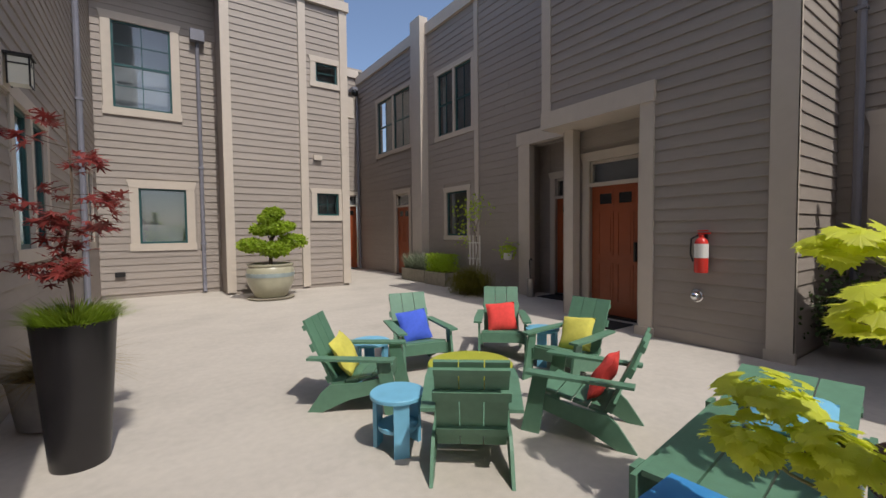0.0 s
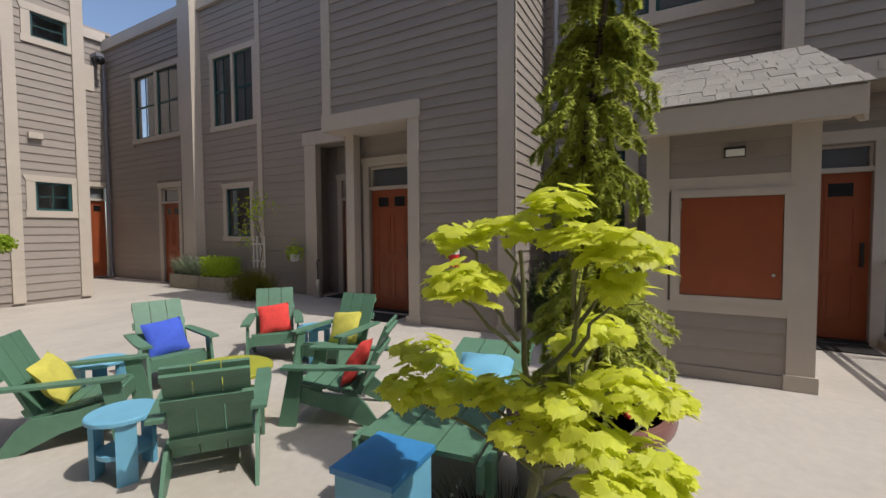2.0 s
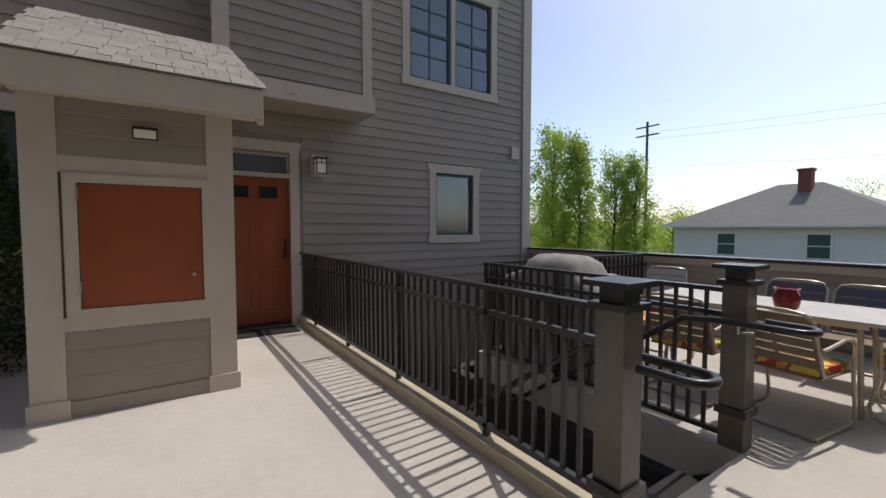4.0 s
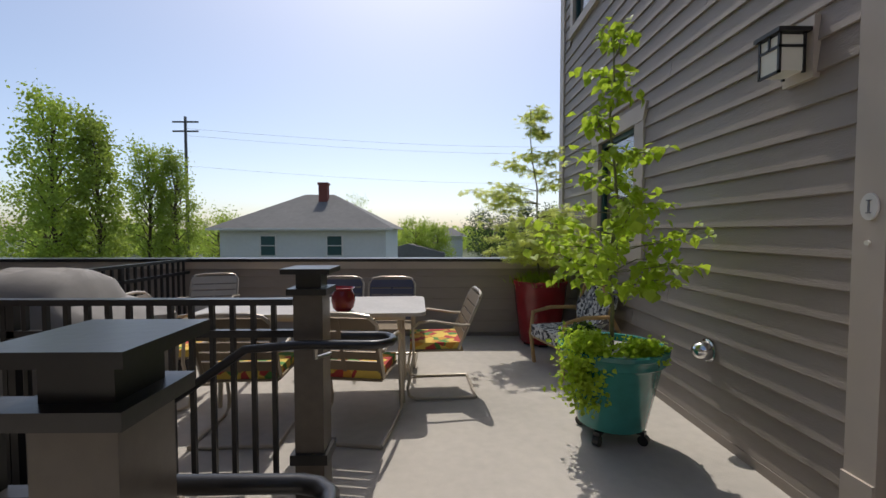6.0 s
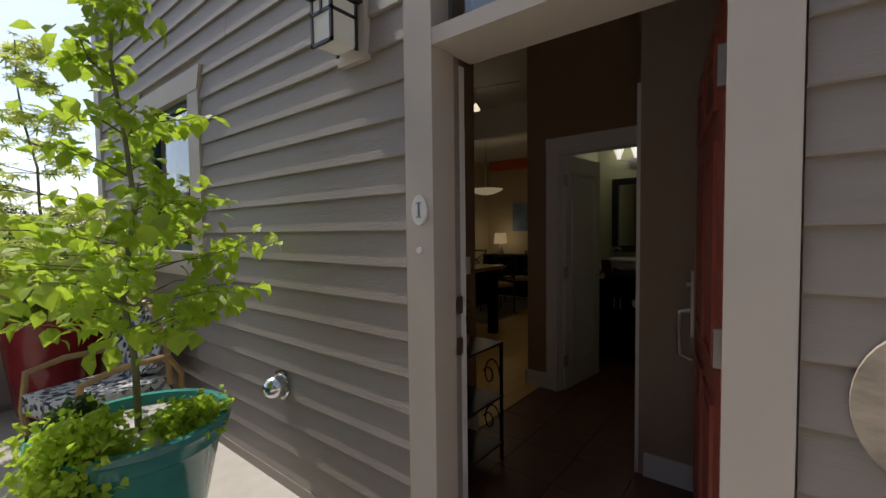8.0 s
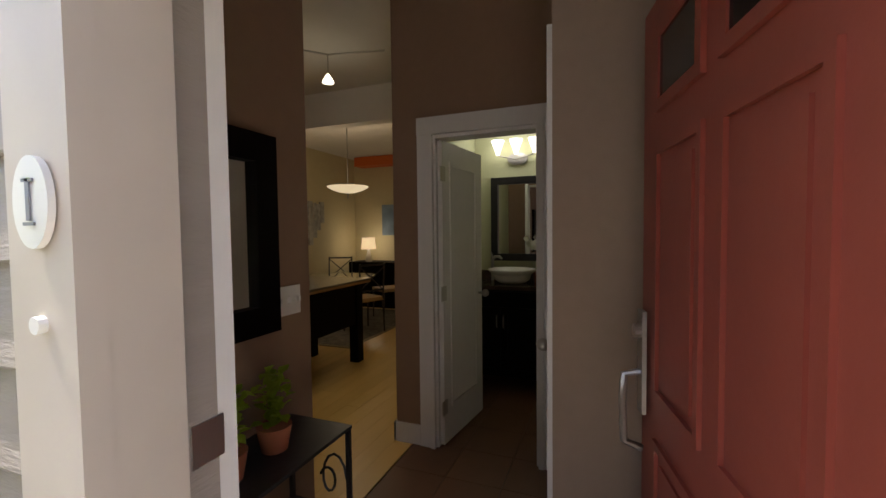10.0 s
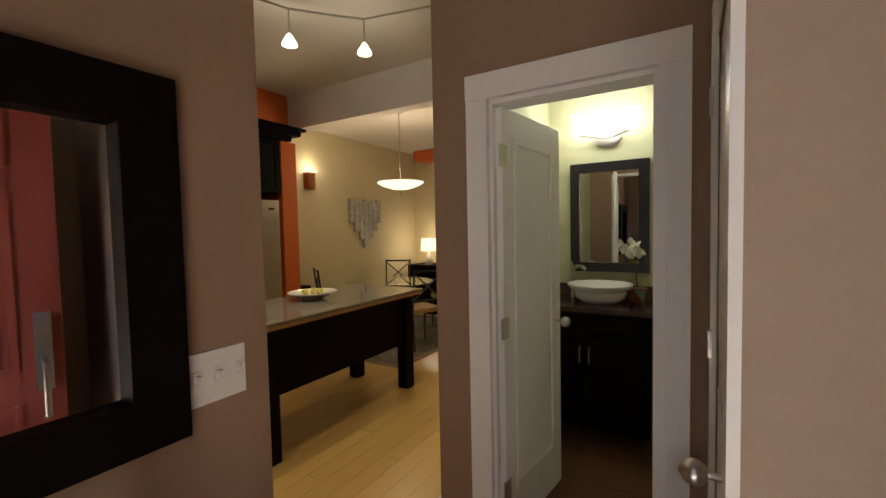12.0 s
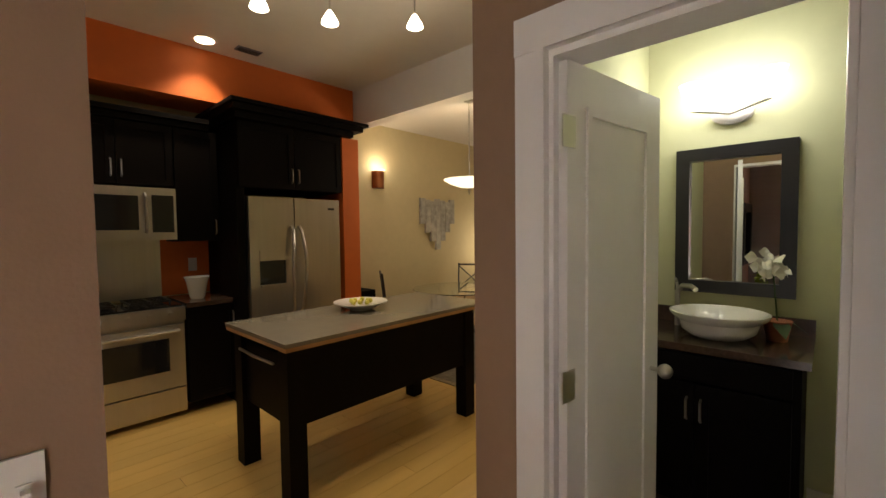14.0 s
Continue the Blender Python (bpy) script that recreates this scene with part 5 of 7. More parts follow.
for (cx, cy, cz), r in tiers:
    bm = bmesh.new()
    root = Vector((0, 0.02 if cz < 1 else (0.12 if cy > 0 else -0.06), max(0.35, cz - 0.25)))
    tube(bm, wander(root, (cx, cy, cz - 0.02), rng, 4, 0.03), 0.008, 0.004, 5)
    part("branch", bm, LIGHTBARK, mp)
    for k in range(6):
        a = rng.uniform(0, 6.28)
        tube(twigs, [(cx, cy, cz - 0.02), (cx + r * 0.8 * math.cos(a), cy + r * 0.8 * math.sin(a), cz - 0.03)], 0.003, 0.0015, 4)
    for k in range(int(560 * r) + 4):
        q, a = math.sqrt(rng.random()) * r, rng.uniform(0, 6.28)
        z = cz + rng.gauss(0, 0.02) - 2.2 * q * q
        places.append(Matrix.LocRotScale((cx + q * math.cos(a), cy + q * math.sin(a), z), Euler((radians(rng.uniform(-42, 0)), radians(rng.uniform(-20, 20)), a - math.pi / 2 + rng.uniform(-0.7, 0.7))), [rng.uniform(0.036, 0.062)] * 3))
tagged(part("twig", twigs, LIGHTBARK, mp), kind="stuff")
rng.shuffle(places)
scatter("leaf", MAPLES, places, LEAF_MAPLE, mp)
gs = thing("mondo_grass", "dark tufts of grass round the foot of the maple", "grass", pose(0.80, -1.78, 0), kind="stuff")
pl = []
for k in range(900):
    a, q = rng.uniform(0, 6.28), math.sqrt(rng.random()) * 0.30
    pl.append(Matrix.LocRotScale((q * math.cos(a), q * math.sin(a), 0.0), Euler((radians(rng.uniform(-30, 10)), 0, a - math.pi / 2)), [rng.uniform(0.18, 0.32)] * 3))
joined("blades", [blade(0.02, 0.7)], pl, material("black_grass", (0.02, 0.022, 0.012), 0.6), gs)

# weeping spruce in the plum-rimmed pot
rng = random.Random(4)
sp_pot = thing("flower_pot", "large stone-glazed pot with a plum rim", "pot", pose(0.20, -1.56, 0) @ Matrix.Scale(0.94, 4))
bm = bmesh.new()
lathe(bm, [(0.30, 0.0), (0.34, 0.03), (0.385, 0.45), (0.39, 0.55)], n=36)
part("body", bm, GREYPOT, sp_pot, smooth=True)
bm = bmesh.new()
lathe(bm, [(0.385, 0.54), (0.42, 0.555), (0.43, 0.59), (0.415, 0.625), (0.38, 0.625), (0.365, 0.58)], n=36)
part("rim", bm, PLUMPOT, sp_pot, smooth=True)
bm = bmesh.new()
lathe(bm, [(0.37, 0.56), (0.37, 0.58)], n=36)
part("soil", bm, SOIL, sp_pot)
fl = thing("flowers", "a few small red blooms beside the spruce", "flower", pose(0.34, -1.32, 0.545))
bm = bmesh.new()
for k in range(5):
    bmesh.ops.create_icosphere(bm, subdivisions=1, radius=0.018, matrix=Matrix.Translation((rng.uniform(-0.06, 0.06), rng.uniform(-0.05, 0.05), rng.uniform(0.03, 0.07))))
part("bloom", bm, REDCLOTH, fl)
bm = bmesh.new()
for k in range(6):
    tube(bm, [(rng.uniform(-0.05, 0.05), rng.uniform(-0.05, 0.05), 0), (rng.uniform(-0.06, 0.06), rng.uniform(-0.05, 0.05), 0.06)], 0.004, n=4)
part("stem", bm, LIGHTBARK, fl)
sp = thing("weeping_spruce", "tall weeping spruce with hanging yellow-green needle sprays", "tree", pose(0.17, -1.56, 0.545) @ Matrix.Scale(0.82, 4))
bm = bmesh.new()
spine = [(0, 0, 0), (0.0, 0.06, 0.5), (0.0, 0.0, 1.0), (0.0, -0.04, 1.5), (0, 0.04, 2.0), (0, 0.10, 2.5), (0, 0.05, 3.1)]
tube(bm, spine, 0.035, 0.010, 7)
part("trunk", bm, BARK, sp, smooth=True)
places = []
sway = [Vector(p) for p in spine]


def along(t):
    k = min(int(t * 6), 5)
    return sway[k].lerp(sway[k + 1], t * 6 - k)


bm = bmesh.new()
whorls = [0.08, 0.14, 0.21, 0.29, 0.40, 0.46, 0.52, 0.60, 0.66, 0.74, 0.85, 0.92, 0.97]
for k in range(430):
    t = min(1.0, max(0.04, rng.choice(whorls) + rng.gauss(0, 0.016)))
    p = along(t)
    reach = (0.42 if t < 0.22 else 0.15 if 0.30 < t < 0.42 else 0.34 if t < 0.72 else 0.26) * rng.uniform(0.4, 1.1)
    if t > 0.78 and t < 0.84:
        reach *= 0.6
    a = rng.uniform(0, 6.28)
    drop = rng.uniform(0.06, 0.26)
    pts = [p, p + Vector((math.cos(a) * reach * 0.6, math.sin(a) * reach * 0.6, 0.03)), p + Vector((math.cos(a) * reach, math.sin(a) * reach, -0.08)), p + Vector((math.cos(a) * reach * 1.05, math.sin(a) * reach * 1.05, -drop))]
    tube(bm, pts, 0.005, 0.002, 4)
    L = [pts[i].lerp(pts[i + 1], j / 14) for i in range(3) for j in range(14)]
    for q in L[4:]:
        for r in range(6):
            b = rng.uniform(0, 6.28)
            places.append(Matrix.LocRotScale(q, Euler((radians(rng.uniform(100, 165)), 0, b)), [rng.uniform(0.034, 0.056)] * 3))
tagged(part("twig", bm, BARK, sp), kind="stuff")
joined("needles", [blade(0.22, 0.2)], places, NEEDLE, sp)
sh = thing("shrub", "dark evergreen shrub behind the spruce", "shrub", pose(-3.9, -2.75, 0))
places = [turned((rng.gauss(0, 0.25), rng.gauss(0, 0.2), 0.25 + abs(rng.gauss(0.15, 0.25))), rng.uniform(0.03, 0.06), rng, 80) for k in range(1800)]
joined("foliage", OVALS, places, LEAF_DARK, sh)
sh2 = thing("shrub", "tall dwarf conifer in the corner of the siding", "shrub", pose(-4.0, -1.95, 0))
places = []
for k in range(3500):
    z = rng.random() ** 0.8 * 2.6
    r = 0.26 * (1 - z / 2.75) ** 0.6 * math.sqrt(rng.random())
    a = rng.uniform(0, 6.28)
    places.append(turned((r * math.cos(a), r * math.sin(a), z), rng.uniform(0.03, 0.05), rng, 80))
joined("foliage", OVALS, places, LEAF_DARK, sh2)

# red maple in the tall black planter
rng = random.Random(8)
vessel("tall_planter", [(0.148, 0), (0.152, 0.01), (0.213, 0.89), (0.218, 0.914), (0.205, 0.914), (0.196, 0.87)], 2.86, -5.05, 0, BLACKPOT, "tall tapered black planter on the concrete", soil=(0.19, 0.87))
rm = thing("red_maple", "slim red-leaved maple rising from the black planter", "tree", pose(2.86, -5.05, 0.87) @ Matrix.Scale(0.87, 4))
bm = bmesh.new()
tube(bm, wander((0, 0, 0), (0.0, 0.02, 1.55), rng, 6, 0.05), 0.014, 0.005, 6)
part("trunk", bm, BARK, rm, smooth=True)
places = []
bm = bmesh.new()
for k in range(20):
    z, a, L = rng.uniform(0.35, 1.5), rng.uniform(0, 6.28), rng.uniform(0.12, 0.42)
    e = Vector((math.cos(a) * L, math.sin(a) * L, z + rng.uniform(-0.02, 0.08)))
    tube(bm, wander((0, 0, z), e, rng, 3, 0.02), 0.004, 0.002, 4)
    for j in range(12):
        places.append(turned(Vector((0, 0, z)).lerp(e, rng.uniform(0.45, 1.08)) + Vector((rng.gauss(0, 0.04), rng.gauss(0, 0.04), rng.gauss(0, 0.035))), rng.uniform(0.06, 0.105), rng, 40))
tagged(part("twig", bm, BARK, rm), kind="stuff")
scatter("leaf", FINE, places, LEAF_RED, rm)
tg = thing("grass_tuft", "bright green grass tuft filling the black planter", "grass", pose(2.86, -5.05, 0.87) @ Matrix.Scale(0.87, 4), kind="stuff")
pl = [Matrix.LocRotScale((math.cos(a) * q, math.sin(a) * q, 0), Euler((radians(rng.uniform(-38, 6)), 0, a - math.pi / 2)), [rng.uniform(0.14, 0.26)] * 3) for a, q in [(rng.uniform(0, 6.28), math.sqrt(rng.random()) * 0.22) for k in range(1500)]]
joined("blades", [blade(0.03, 0.6)], pl, LEAF_GRASS, tg)
vessel("flower_pot", [(0.17, 0), (0.24, 0.02), (0.29, 0.36), (0.31, 0.40), (0.285, 0.40), (0.27, 0.35)], 3.08, -5.92, 0, GREYPOT, "wide grey pot by the east wall", soil=(0.26, 0.36))
dg = thing("grass_tuft", "straw-coloured drooping grass in the wide pot", "grass", pose(3.08, -5.92, 0.36) @ Matrix.Scale(0.87, 4), kind="stuff")
pl = [Matrix.LocRotScale((math.cos(a) * q, math.sin(a) * q, 0), Euler((radians(rng.uniform(-50, 0)), 0, a - math.pi / 2)), [rng.uniform(0.3, 0.5)] * 3) for a, q in [(rng.uniform(0, 6.28), math.sqrt(rng.random()) * 0.2) for k in range(700)]]
joined("blades", [blade(0.012, 1.0)], pl, leafmat("straw_blade", (0.34, 0.26, 0.10)), dg)

# cloud-pruned conifer in the celadon urn
rng = random.Random(21)
urn = thing("glazed_urn", "big round celadon urn on a saucer", "pot", pose(0.30, -11.45, 0) @ Matrix.Scale(0.86, 4))
bm = bmesh.new()
lathe(bm, [(0.34, 0.04), (0.40, 0.08), (0.55, 0.40), (0.585, 0.62), (0.57, 0.78), (0.53, 0.84), (0.56, 0.87), (0.56, 0.91), (0.50, 0.91), (0.49, 0.84)], n=36)
part("body", bm, CREAMPOT, urn, smooth=True)
bm = bmesh.new()
lathe(bm, [(0.588, 0.58), (0.592, 0.61), (0.588, 0.68)], n=36)
part("glaze_band", bm, GLAZEBAND, urn, "bluish glaze band", smooth=True)
bm = bmesh.new()
lathe(bm, [(0.5, 0), (0.56, 0.015), (0.58, 0.045), (0.4, 0.042)], n=36)
part("saucer", bm, PLANTER, urn, smooth=True)
bm = bmesh.new()
lathe(bm, [(0.5, 0.82), (0.5, 0.85)], n=30)
part("soil", bm, SOIL, urn)
cp = thing("cloud_tree", "cloud-pruned bright green conifer in the urn", "tree", pose(0.30, -11.45, 0.722) @ Matrix.Scale(0.86, 4))
bm = bmesh.new()
tube(bm, wander((0, 0, 0), (-0.1, 0.1, 1.3), rng, 5, 0.12), 0.05, 0.02, 7)
pads = [((-0.55, 0.1, 0.65), 0.36), ((0.45, 0.1, 0.55), 0.34), ((-0.1, 0.2, 0.45), 0.40), ((-0.15, 0.1, 1.0), 0.36), ((0.2, 0, 0.95), 0.28), ((-0.1, 0.1, 1.38), 0.26), ((-0.45, 0.0, 1.05), 0.2), ((0.05, 0.1, 1.22), 0.26)]
places = []
for c, r in pads:
    tube(bm, wander((0, 0.05, c[2] * 0.7), c, rng, 3, 0.05), 0.02, 0.01, 5)
    for k in range(int(3300 * r)):
        d = Vector((rng.gauss(0, 1), rng.gauss(0, 1), rng.gauss(0, 1))).normalized() * r * rng.uniform(0.6, 1.05)
        d.z *= 0.52
        places.append(turned(Vector(c) + d, rng.uniform(0.05, 0.085), rng, 70))
part("trunk", bm, BARK, cp, smooth=True)
joined("foliage", OVALS, places, LEAF_FRESH, cp)

# troughs along the west wall
for x0, y0, y1, mat, h, lab in ((-4.1, -12.9, -11.6, LEAF_GREY, 0.55, "silvery lavender in a trough"), (-4.05, -11.5, -10.5, LEAF_FRESH, 0.45, "clipped green box hedge in a trough")):
    tr_ = thing("trough", "long clay-coloured planting trough by the wall", "planter")
    boxes("trough_body", PLANTER, tr_, (x0 - 0.25, x0 + 0.25, y0, y1, 0.0, 0.36), bevel=0.02)
    boxes("soil", SOIL, tr_, (x0 - 0.22, x0 + 0.22, y0 + 0.03, y1 - 0.03, 0.355, 0.366))
    pt = thing("hedge" if h < 0.5 else "lavender", lab, "shrub", pose(x0, (y0 + y1) / 2, 0.36))
    if h < 0.5:
        places = [turned((rng.uniform(-0.24, 0.24), rng.uniform(-0.5, 0.5), rng.uniform(0.0, 0.48)), rng.uniform(0.035, 0.06), rng, 90) for k in range(2600)]
        joined("foliage", OVALS, places, mat, pt)
    else:
        places = [Matrix.LocRotScale((rng.uniform(-0.2, 0.2), rng.uniform(-0.6, 0.6), 0), Euler((radians(rng.uniform(-40, 10)), 0, rng.uniform(0, 6.28))), [rng.uniform(0.3, 0.62)] * 3) for k in range(1600)]
        joined("foliage", [blade(0.022, 0.4)], places, mat, pt)
by = thing("yellow_broom", "fine mustard-green broom bush spilling by the wall", "shrub", pose(-3.55, -9.1, 0))
places = [Matrix.LocRotScale((rng.gauss(0, 0.16), rng.gauss(0, 0.25), rng.uniform(0, 0.35)), Euler((radians(rng.uniform(-70, 20)), 0, rng.uniform(0, 6.28))), [rng.uniform(0.25, 0.5)] * 3) for k in range(3000)]
joined("foliage", [blade(0.012, 0.5)], places, leafmat("broom_blade", (0.18, 0.17, 0.02)), by)
tl = thing("trellis", "small weathered white trellis behind the broom", "trellis")
for k in range(4):
    boxes("upright", PLASTIC, tl, (-4.2, -4.18, -9.95 + k * 0.13, -9.92 + k * 0.13, 0.6, 1.35))
for z in (0.75, 1.15):
    boxes("crossbar", PLASTIC, tl, (-4.18, -4.165, -9.98, -9.50, z, z + 0.03))
vn = thing("climber", "thin climbing vine with sparse yellow-green leaves", "vine", pose(-4.15, -9.7, 0.4))
bm = bmesh.new()
tube(bm, wander((0, 0, -0.4), (0, 0.15, 1.7), rng, 6, 0.08), 0.012, 0.004, 5)
for k in range(6):
    tube(bm, wander((0, 0.1, 0.7 + k * 0.17), (rng.uniform(0, 0.4), rng.uniform(-0.5, 0.6), 1.2 + k * 0.16), rng, 3, 0.05), 0.005, 0.002, 4)
part("stem", bm, BARK, vn)
places = [turned((rng.uniform(0, 0.35), rng.gauss(0.1, 0.28), rng.gauss(1.6, 0.16)), rng.uniform(0.05, 0.08), rng, 60) for k in range(160)] + [turned((rng.uniform(0, 0.3), rng.gauss(-0.2, 0.15), rng.gauss(1.0, 0.25)), rng.uniform(0.05, 0.08), rng, 60) for k in range(60)]
joined("foliage", OVALS, places, LEAF_FRESH, vn)
bk = vessel("wall_basket", [(0.05, 0), (0.09, 0.02), (0.11, 0.16), (0.10, 0.16)], -4.25, -8.62, 0.78, PLASTIC, "small white pot hooked on the porch post")
boxes("hook", BLACKMETAL, bk, (-0.30, -0.08, -0.008, 0.008, 0.10, 0.115))
bp = thing("trailing_plant", "small yellow-green plant in the hooked pot", "plant", pose(-4.25, -8.62, 0.93))
joined("foliage", OVALS, [turned((rng.gauss(0, 0.09), rng.gauss(0, 0.12), rng.gauss(0.08, 0.09)), rng.uniform(0.05, 0.08), rng, 70) for k in range(140)], LEAF_FRESH, bp)
um = vessel("umbrella_stand", [(0.08, 0), (0.09, 0.02), (0.09, 0.40), (0.08, 0.40)], -4.35, -8.0, 0, NICKEL, "narrow metal umbrella stand beside the far door")
bm = bmesh.new()
tube(bm, [(0, 0, 0.05), (0.02, -0.02, 0.8), (0.02, 0.03, 0.84), (0.02, 0.06, 0.8)], 0.014, n=6)
part("umbrella", bm, BLACKMETAL, um)

# small tree in the teal pot
rng = random.Random(31)
tp = thing("teal_pot", "glossy teal ceramic pot on a black rolling stand", "pot", pose(2.33, 3.06, 0))
bm = bmesh.new()
lathe(bm, [(0.20, 0.09), (0.215, 0.10), (0.30, 0.50), (0.325, 0.52), (0.33, 0.565), (0.345, 0.58), (0.345, 0.605), (0.31, 0.605), (0.30, 0.55)], n=40)
part("body", bm, TEALPOT, tp, smooth=True)
bm = bmesh.new()
lathe(bm, [(0.30, 0.545), (0.30, 0.56)], n=30)
part("soil", bm, material("pale_gravel", (0.42, 0.41, 0.39), 0.9, vary=0.5, scale=60, bump=0.8, bscale=80), tp)
for k in range(4):
    R = Matrix.Rotation(radians(45 + 90 * k), 4, "Z")
    boxes("stand_arm", BLACKMETAL, tp, (0.0, 0.22, -0.02, 0.02, 0.065, 0.088), m=R)
    bm = bmesh.new()
    tube(bm, [R @ Vector((0.21, -0.02, 0.033)), R @ Vector((0.21, 0.02, 0.033))], 0.033, n=12)
    part("caster", bm, BLACKMETAL, tp)


def leafy(name, label, m, trunk, limbs, mat, shapes, size, per, rng, spread=0.10):
    th = thing(name, label, "tree", m)
    bm = bmesh.new()
    tube(bm, wander(*trunk, rng, 7, 0.05), 0.014, 0.004, 6)
    part("trunk", bm, LIGHTBARK, th, smooth=True)
    bm, places = bmesh.new(), []
    for a, b in limbs:
        a, b = Vector(a), Vector(b)
        pts = wander(a, b, rng, 4, 0.04)
        tube(bm, pts, 0.005, 0.002, 4)
        for k in range(per):
            t = rng.uniform(0.4, 1.1)
            p = a.lerp(b, t) + Vector((rng.gauss(0, spread), rng.gauss(0, spread), rng.gauss(0, spread * 0.45)))
            places.append(Matrix.LocRotScale(p, Euler((radians(rng.uniform(-60, 15)), radians(rng.uniform(-25, 25)), rng.uniform(0, 6.28))), [rng.uniform(*size)] * 3))
    tagged(part("twig", bm, LIGHTBARK, th), kind="stuff")
    rng.shuffle(places)
    scatter("leaf", shapes, places, mat, th)
    return th


limbs = []
for z, n, L0 in ((0.50, 8, 0.42), (0.61, 9, 0.50), (0.73, 8, 0.50), (0.86, 7, 0.46), (0.99, 5, 0.36), (1.14, 3, 0.20), (1.30, 5, 0.28), (1.50, 3, 0.22), (1.68, 2, 0.13), (1.84, 3, 0.15), (2.02, 3, 0.08)):
    for k in range(n):
        a = rng.uniform(0, 6.28)
        L = L0 * rng.uniform(0.65, 1.1)
        limbs.append(((0, 0, z - 0.08), (L * math.cos(a), L * math.sin(a), z + rng.uniform(-0.02, 0.08))))
leafy("dogwood", "airy young dogwood with tiers of fresh green leaves", pose(2.33, 3.06, 0.55), ((0, 0, 0), (-0.03, -0.02, 2.08)), limbs, LEAF_FRESH, OVALS, (0.052, 0.086), 20, rng, 0.05)
for x, y, r, h, mt, lab in ((2.11, 2.92, 0.15, 0.20, LEAF_FRESH, "trailing yellow-green shrub spilling over the teal pot"), (2.48, 2.93, 0.13, 0.12, LEAF_FRESH, "low bright green shrub in the teal pot"), (2.15, 3.14, 0.08, 0.18, LEAF_DARK, "small dark-leaved shrub in the teal pot")):
    sb = thing("shrub", lab, "shrub", pose(x, y, 0.55))
    low = -0.34 if "trailing" in lab else 0.0
    pl = [turned((rng.gauss(0, r * 0.46), rng.gauss(0, r * 0.46), rng.triangular(low, h, h * 0.3)), rng.uniform(0.024, 0.042), rng, 80) for k in range(2600 if low else 1000)]
    joined("foliage", OVALS, pl, mt, sb)
# pale tree in the red pot
vessel("red_pot", [(0.22, 0.03), (0.24, 0.05), (0.30, 0.55), (0.315, 0.72), (0.33, 0.74), (0.33, 0.77), (0.30, 0.77), (0.29, 0.7)], 2.42, 5.36, 0, REDPOT, "tall glossy red ceramic pot by the parapet", soil=(0.29, 0.72))
boxes("pot_feet", BLACKMETAL, bpy.data.objects["red_pot"], (-0.2, 0.2, -0.05, 0.05, 0, 0.03), (-0.05, 0.05, -0.2, 0.2, 0, 0.029))
limbs = []
for z, n, L0 in ((0.36, 8, 0.46), (0.48, 9, 0.58), (0.60, 9, 0.62), (0.74, 8, 0.58), (0.90, 7, 0.62), (1.06, 6, 0.70), (1.22, 4, 0.55), (1.42, 4, 0.38), (1.62, 3, 0.26), (1.84, 3, 0.22), (2.06, 3, 0.14)):
    for k in range(n):
        a = rng.uniform(0, 6.28)
        L = L0 * rng.uniform(0.55, 1.1)
        limbs.append(((0, 0, z - 0.08), (L * math.cos(a) - 0.10, L * math.sin(a), z + rng.uniform(-0.10, 0.08))))
leafy("pale_maple", "feathery pale green maple in the red pot", pose(2.42, 5.36, 0.7), ((0, 0, 0), (-0.14, -0.05, 2.08)), limbs, LEAF_PALE, FINE, (0.05, 0.085), 30, rng, 0.06)
un = thing("underplanting", "short green underplanting in the red pot", "plant", pose(2.42, 5.36, 0.72))
joined("foliage", [blade(0.05, 0.4)], [Matrix.LocRotScale((rng.gauss(0, 0.13), rng.gauss(0, 0.13), 0), Euler((radians(rng.uniform(-40, 20)), 0, rng.uniform(0, 6.28))), [rng.uniform(0.1, 0.2)] * 3) for k in range(500)], LEAF_GRASS, un)

# ---- the house behind the open door ----
def inner(name, mat, label, *bs, cat="wall"):
    bm = bmesh.new()
    for b in bs:
        box(bm, *b)
    return solid(name, bm, mat, label, cat, "structure")


inner("wall_hall_left", BROWNWALL, "brown painted hall wall", (3.18, 4.09, 2.565, 2.69, 0, 3.05))
inner("wall_hall_right", TAUPEWALL, "taupe painted hall wall", (3.18, 4.26, 0.83, 0.95, 0, 3.05))
inner("wall_hall_closet", TAUPEWALL, "taupe painted closet wall in the hall", (4.26, 4.36, 0.95, 1.59, 0, 3.05), (4.36, 5.14, 1.49, 1.59, 2.06, 3.05), (5.08, 5.14, 1.49, 1.59, 0, 2.06))
inner("wall_bath_front", BROWNWALL, "brown painted wall round the bathroom door", (5.14, 5.26, 2.43, 2.72, 0, 3.05), (5.14, 5.26, 1.2, 1.77, 0, 3.05), (5.14, 5.26, 1.77, 2.43, 2.02, 3.05))
for q in ((6.82, 6.94, 1.2, 2.72, 0, 3.05), (5.26, 6.82, 2.66, 2.72, 0, 3.05), (5.26, 6.82, 1.08, 1.2, 0, 3.05)):
    inner("wall_bath", GREENWALL, "pale green bathroom wall", q)
inner("ceiling_bath", GREENWALL, "pale green bathroom ceiling", (5.27, 6.81, 1.21, 2.65, 3.0, 3.04), cat="ceiling")
inner("wall_kitchen_back", CREAMWALL, "cream painted back wall of kitchen and dining room", (3.18, 10.2, 6.2, 6.3, 0, 3.6))
inner("wall_dining_end", CREAMWALL, "cream painted end wall of the dining room", (10.0, 10.2, 2.72, 6.2, 0, 3.6), (6.94, 10.2, 2.60, 2.72, 0, 3.6))
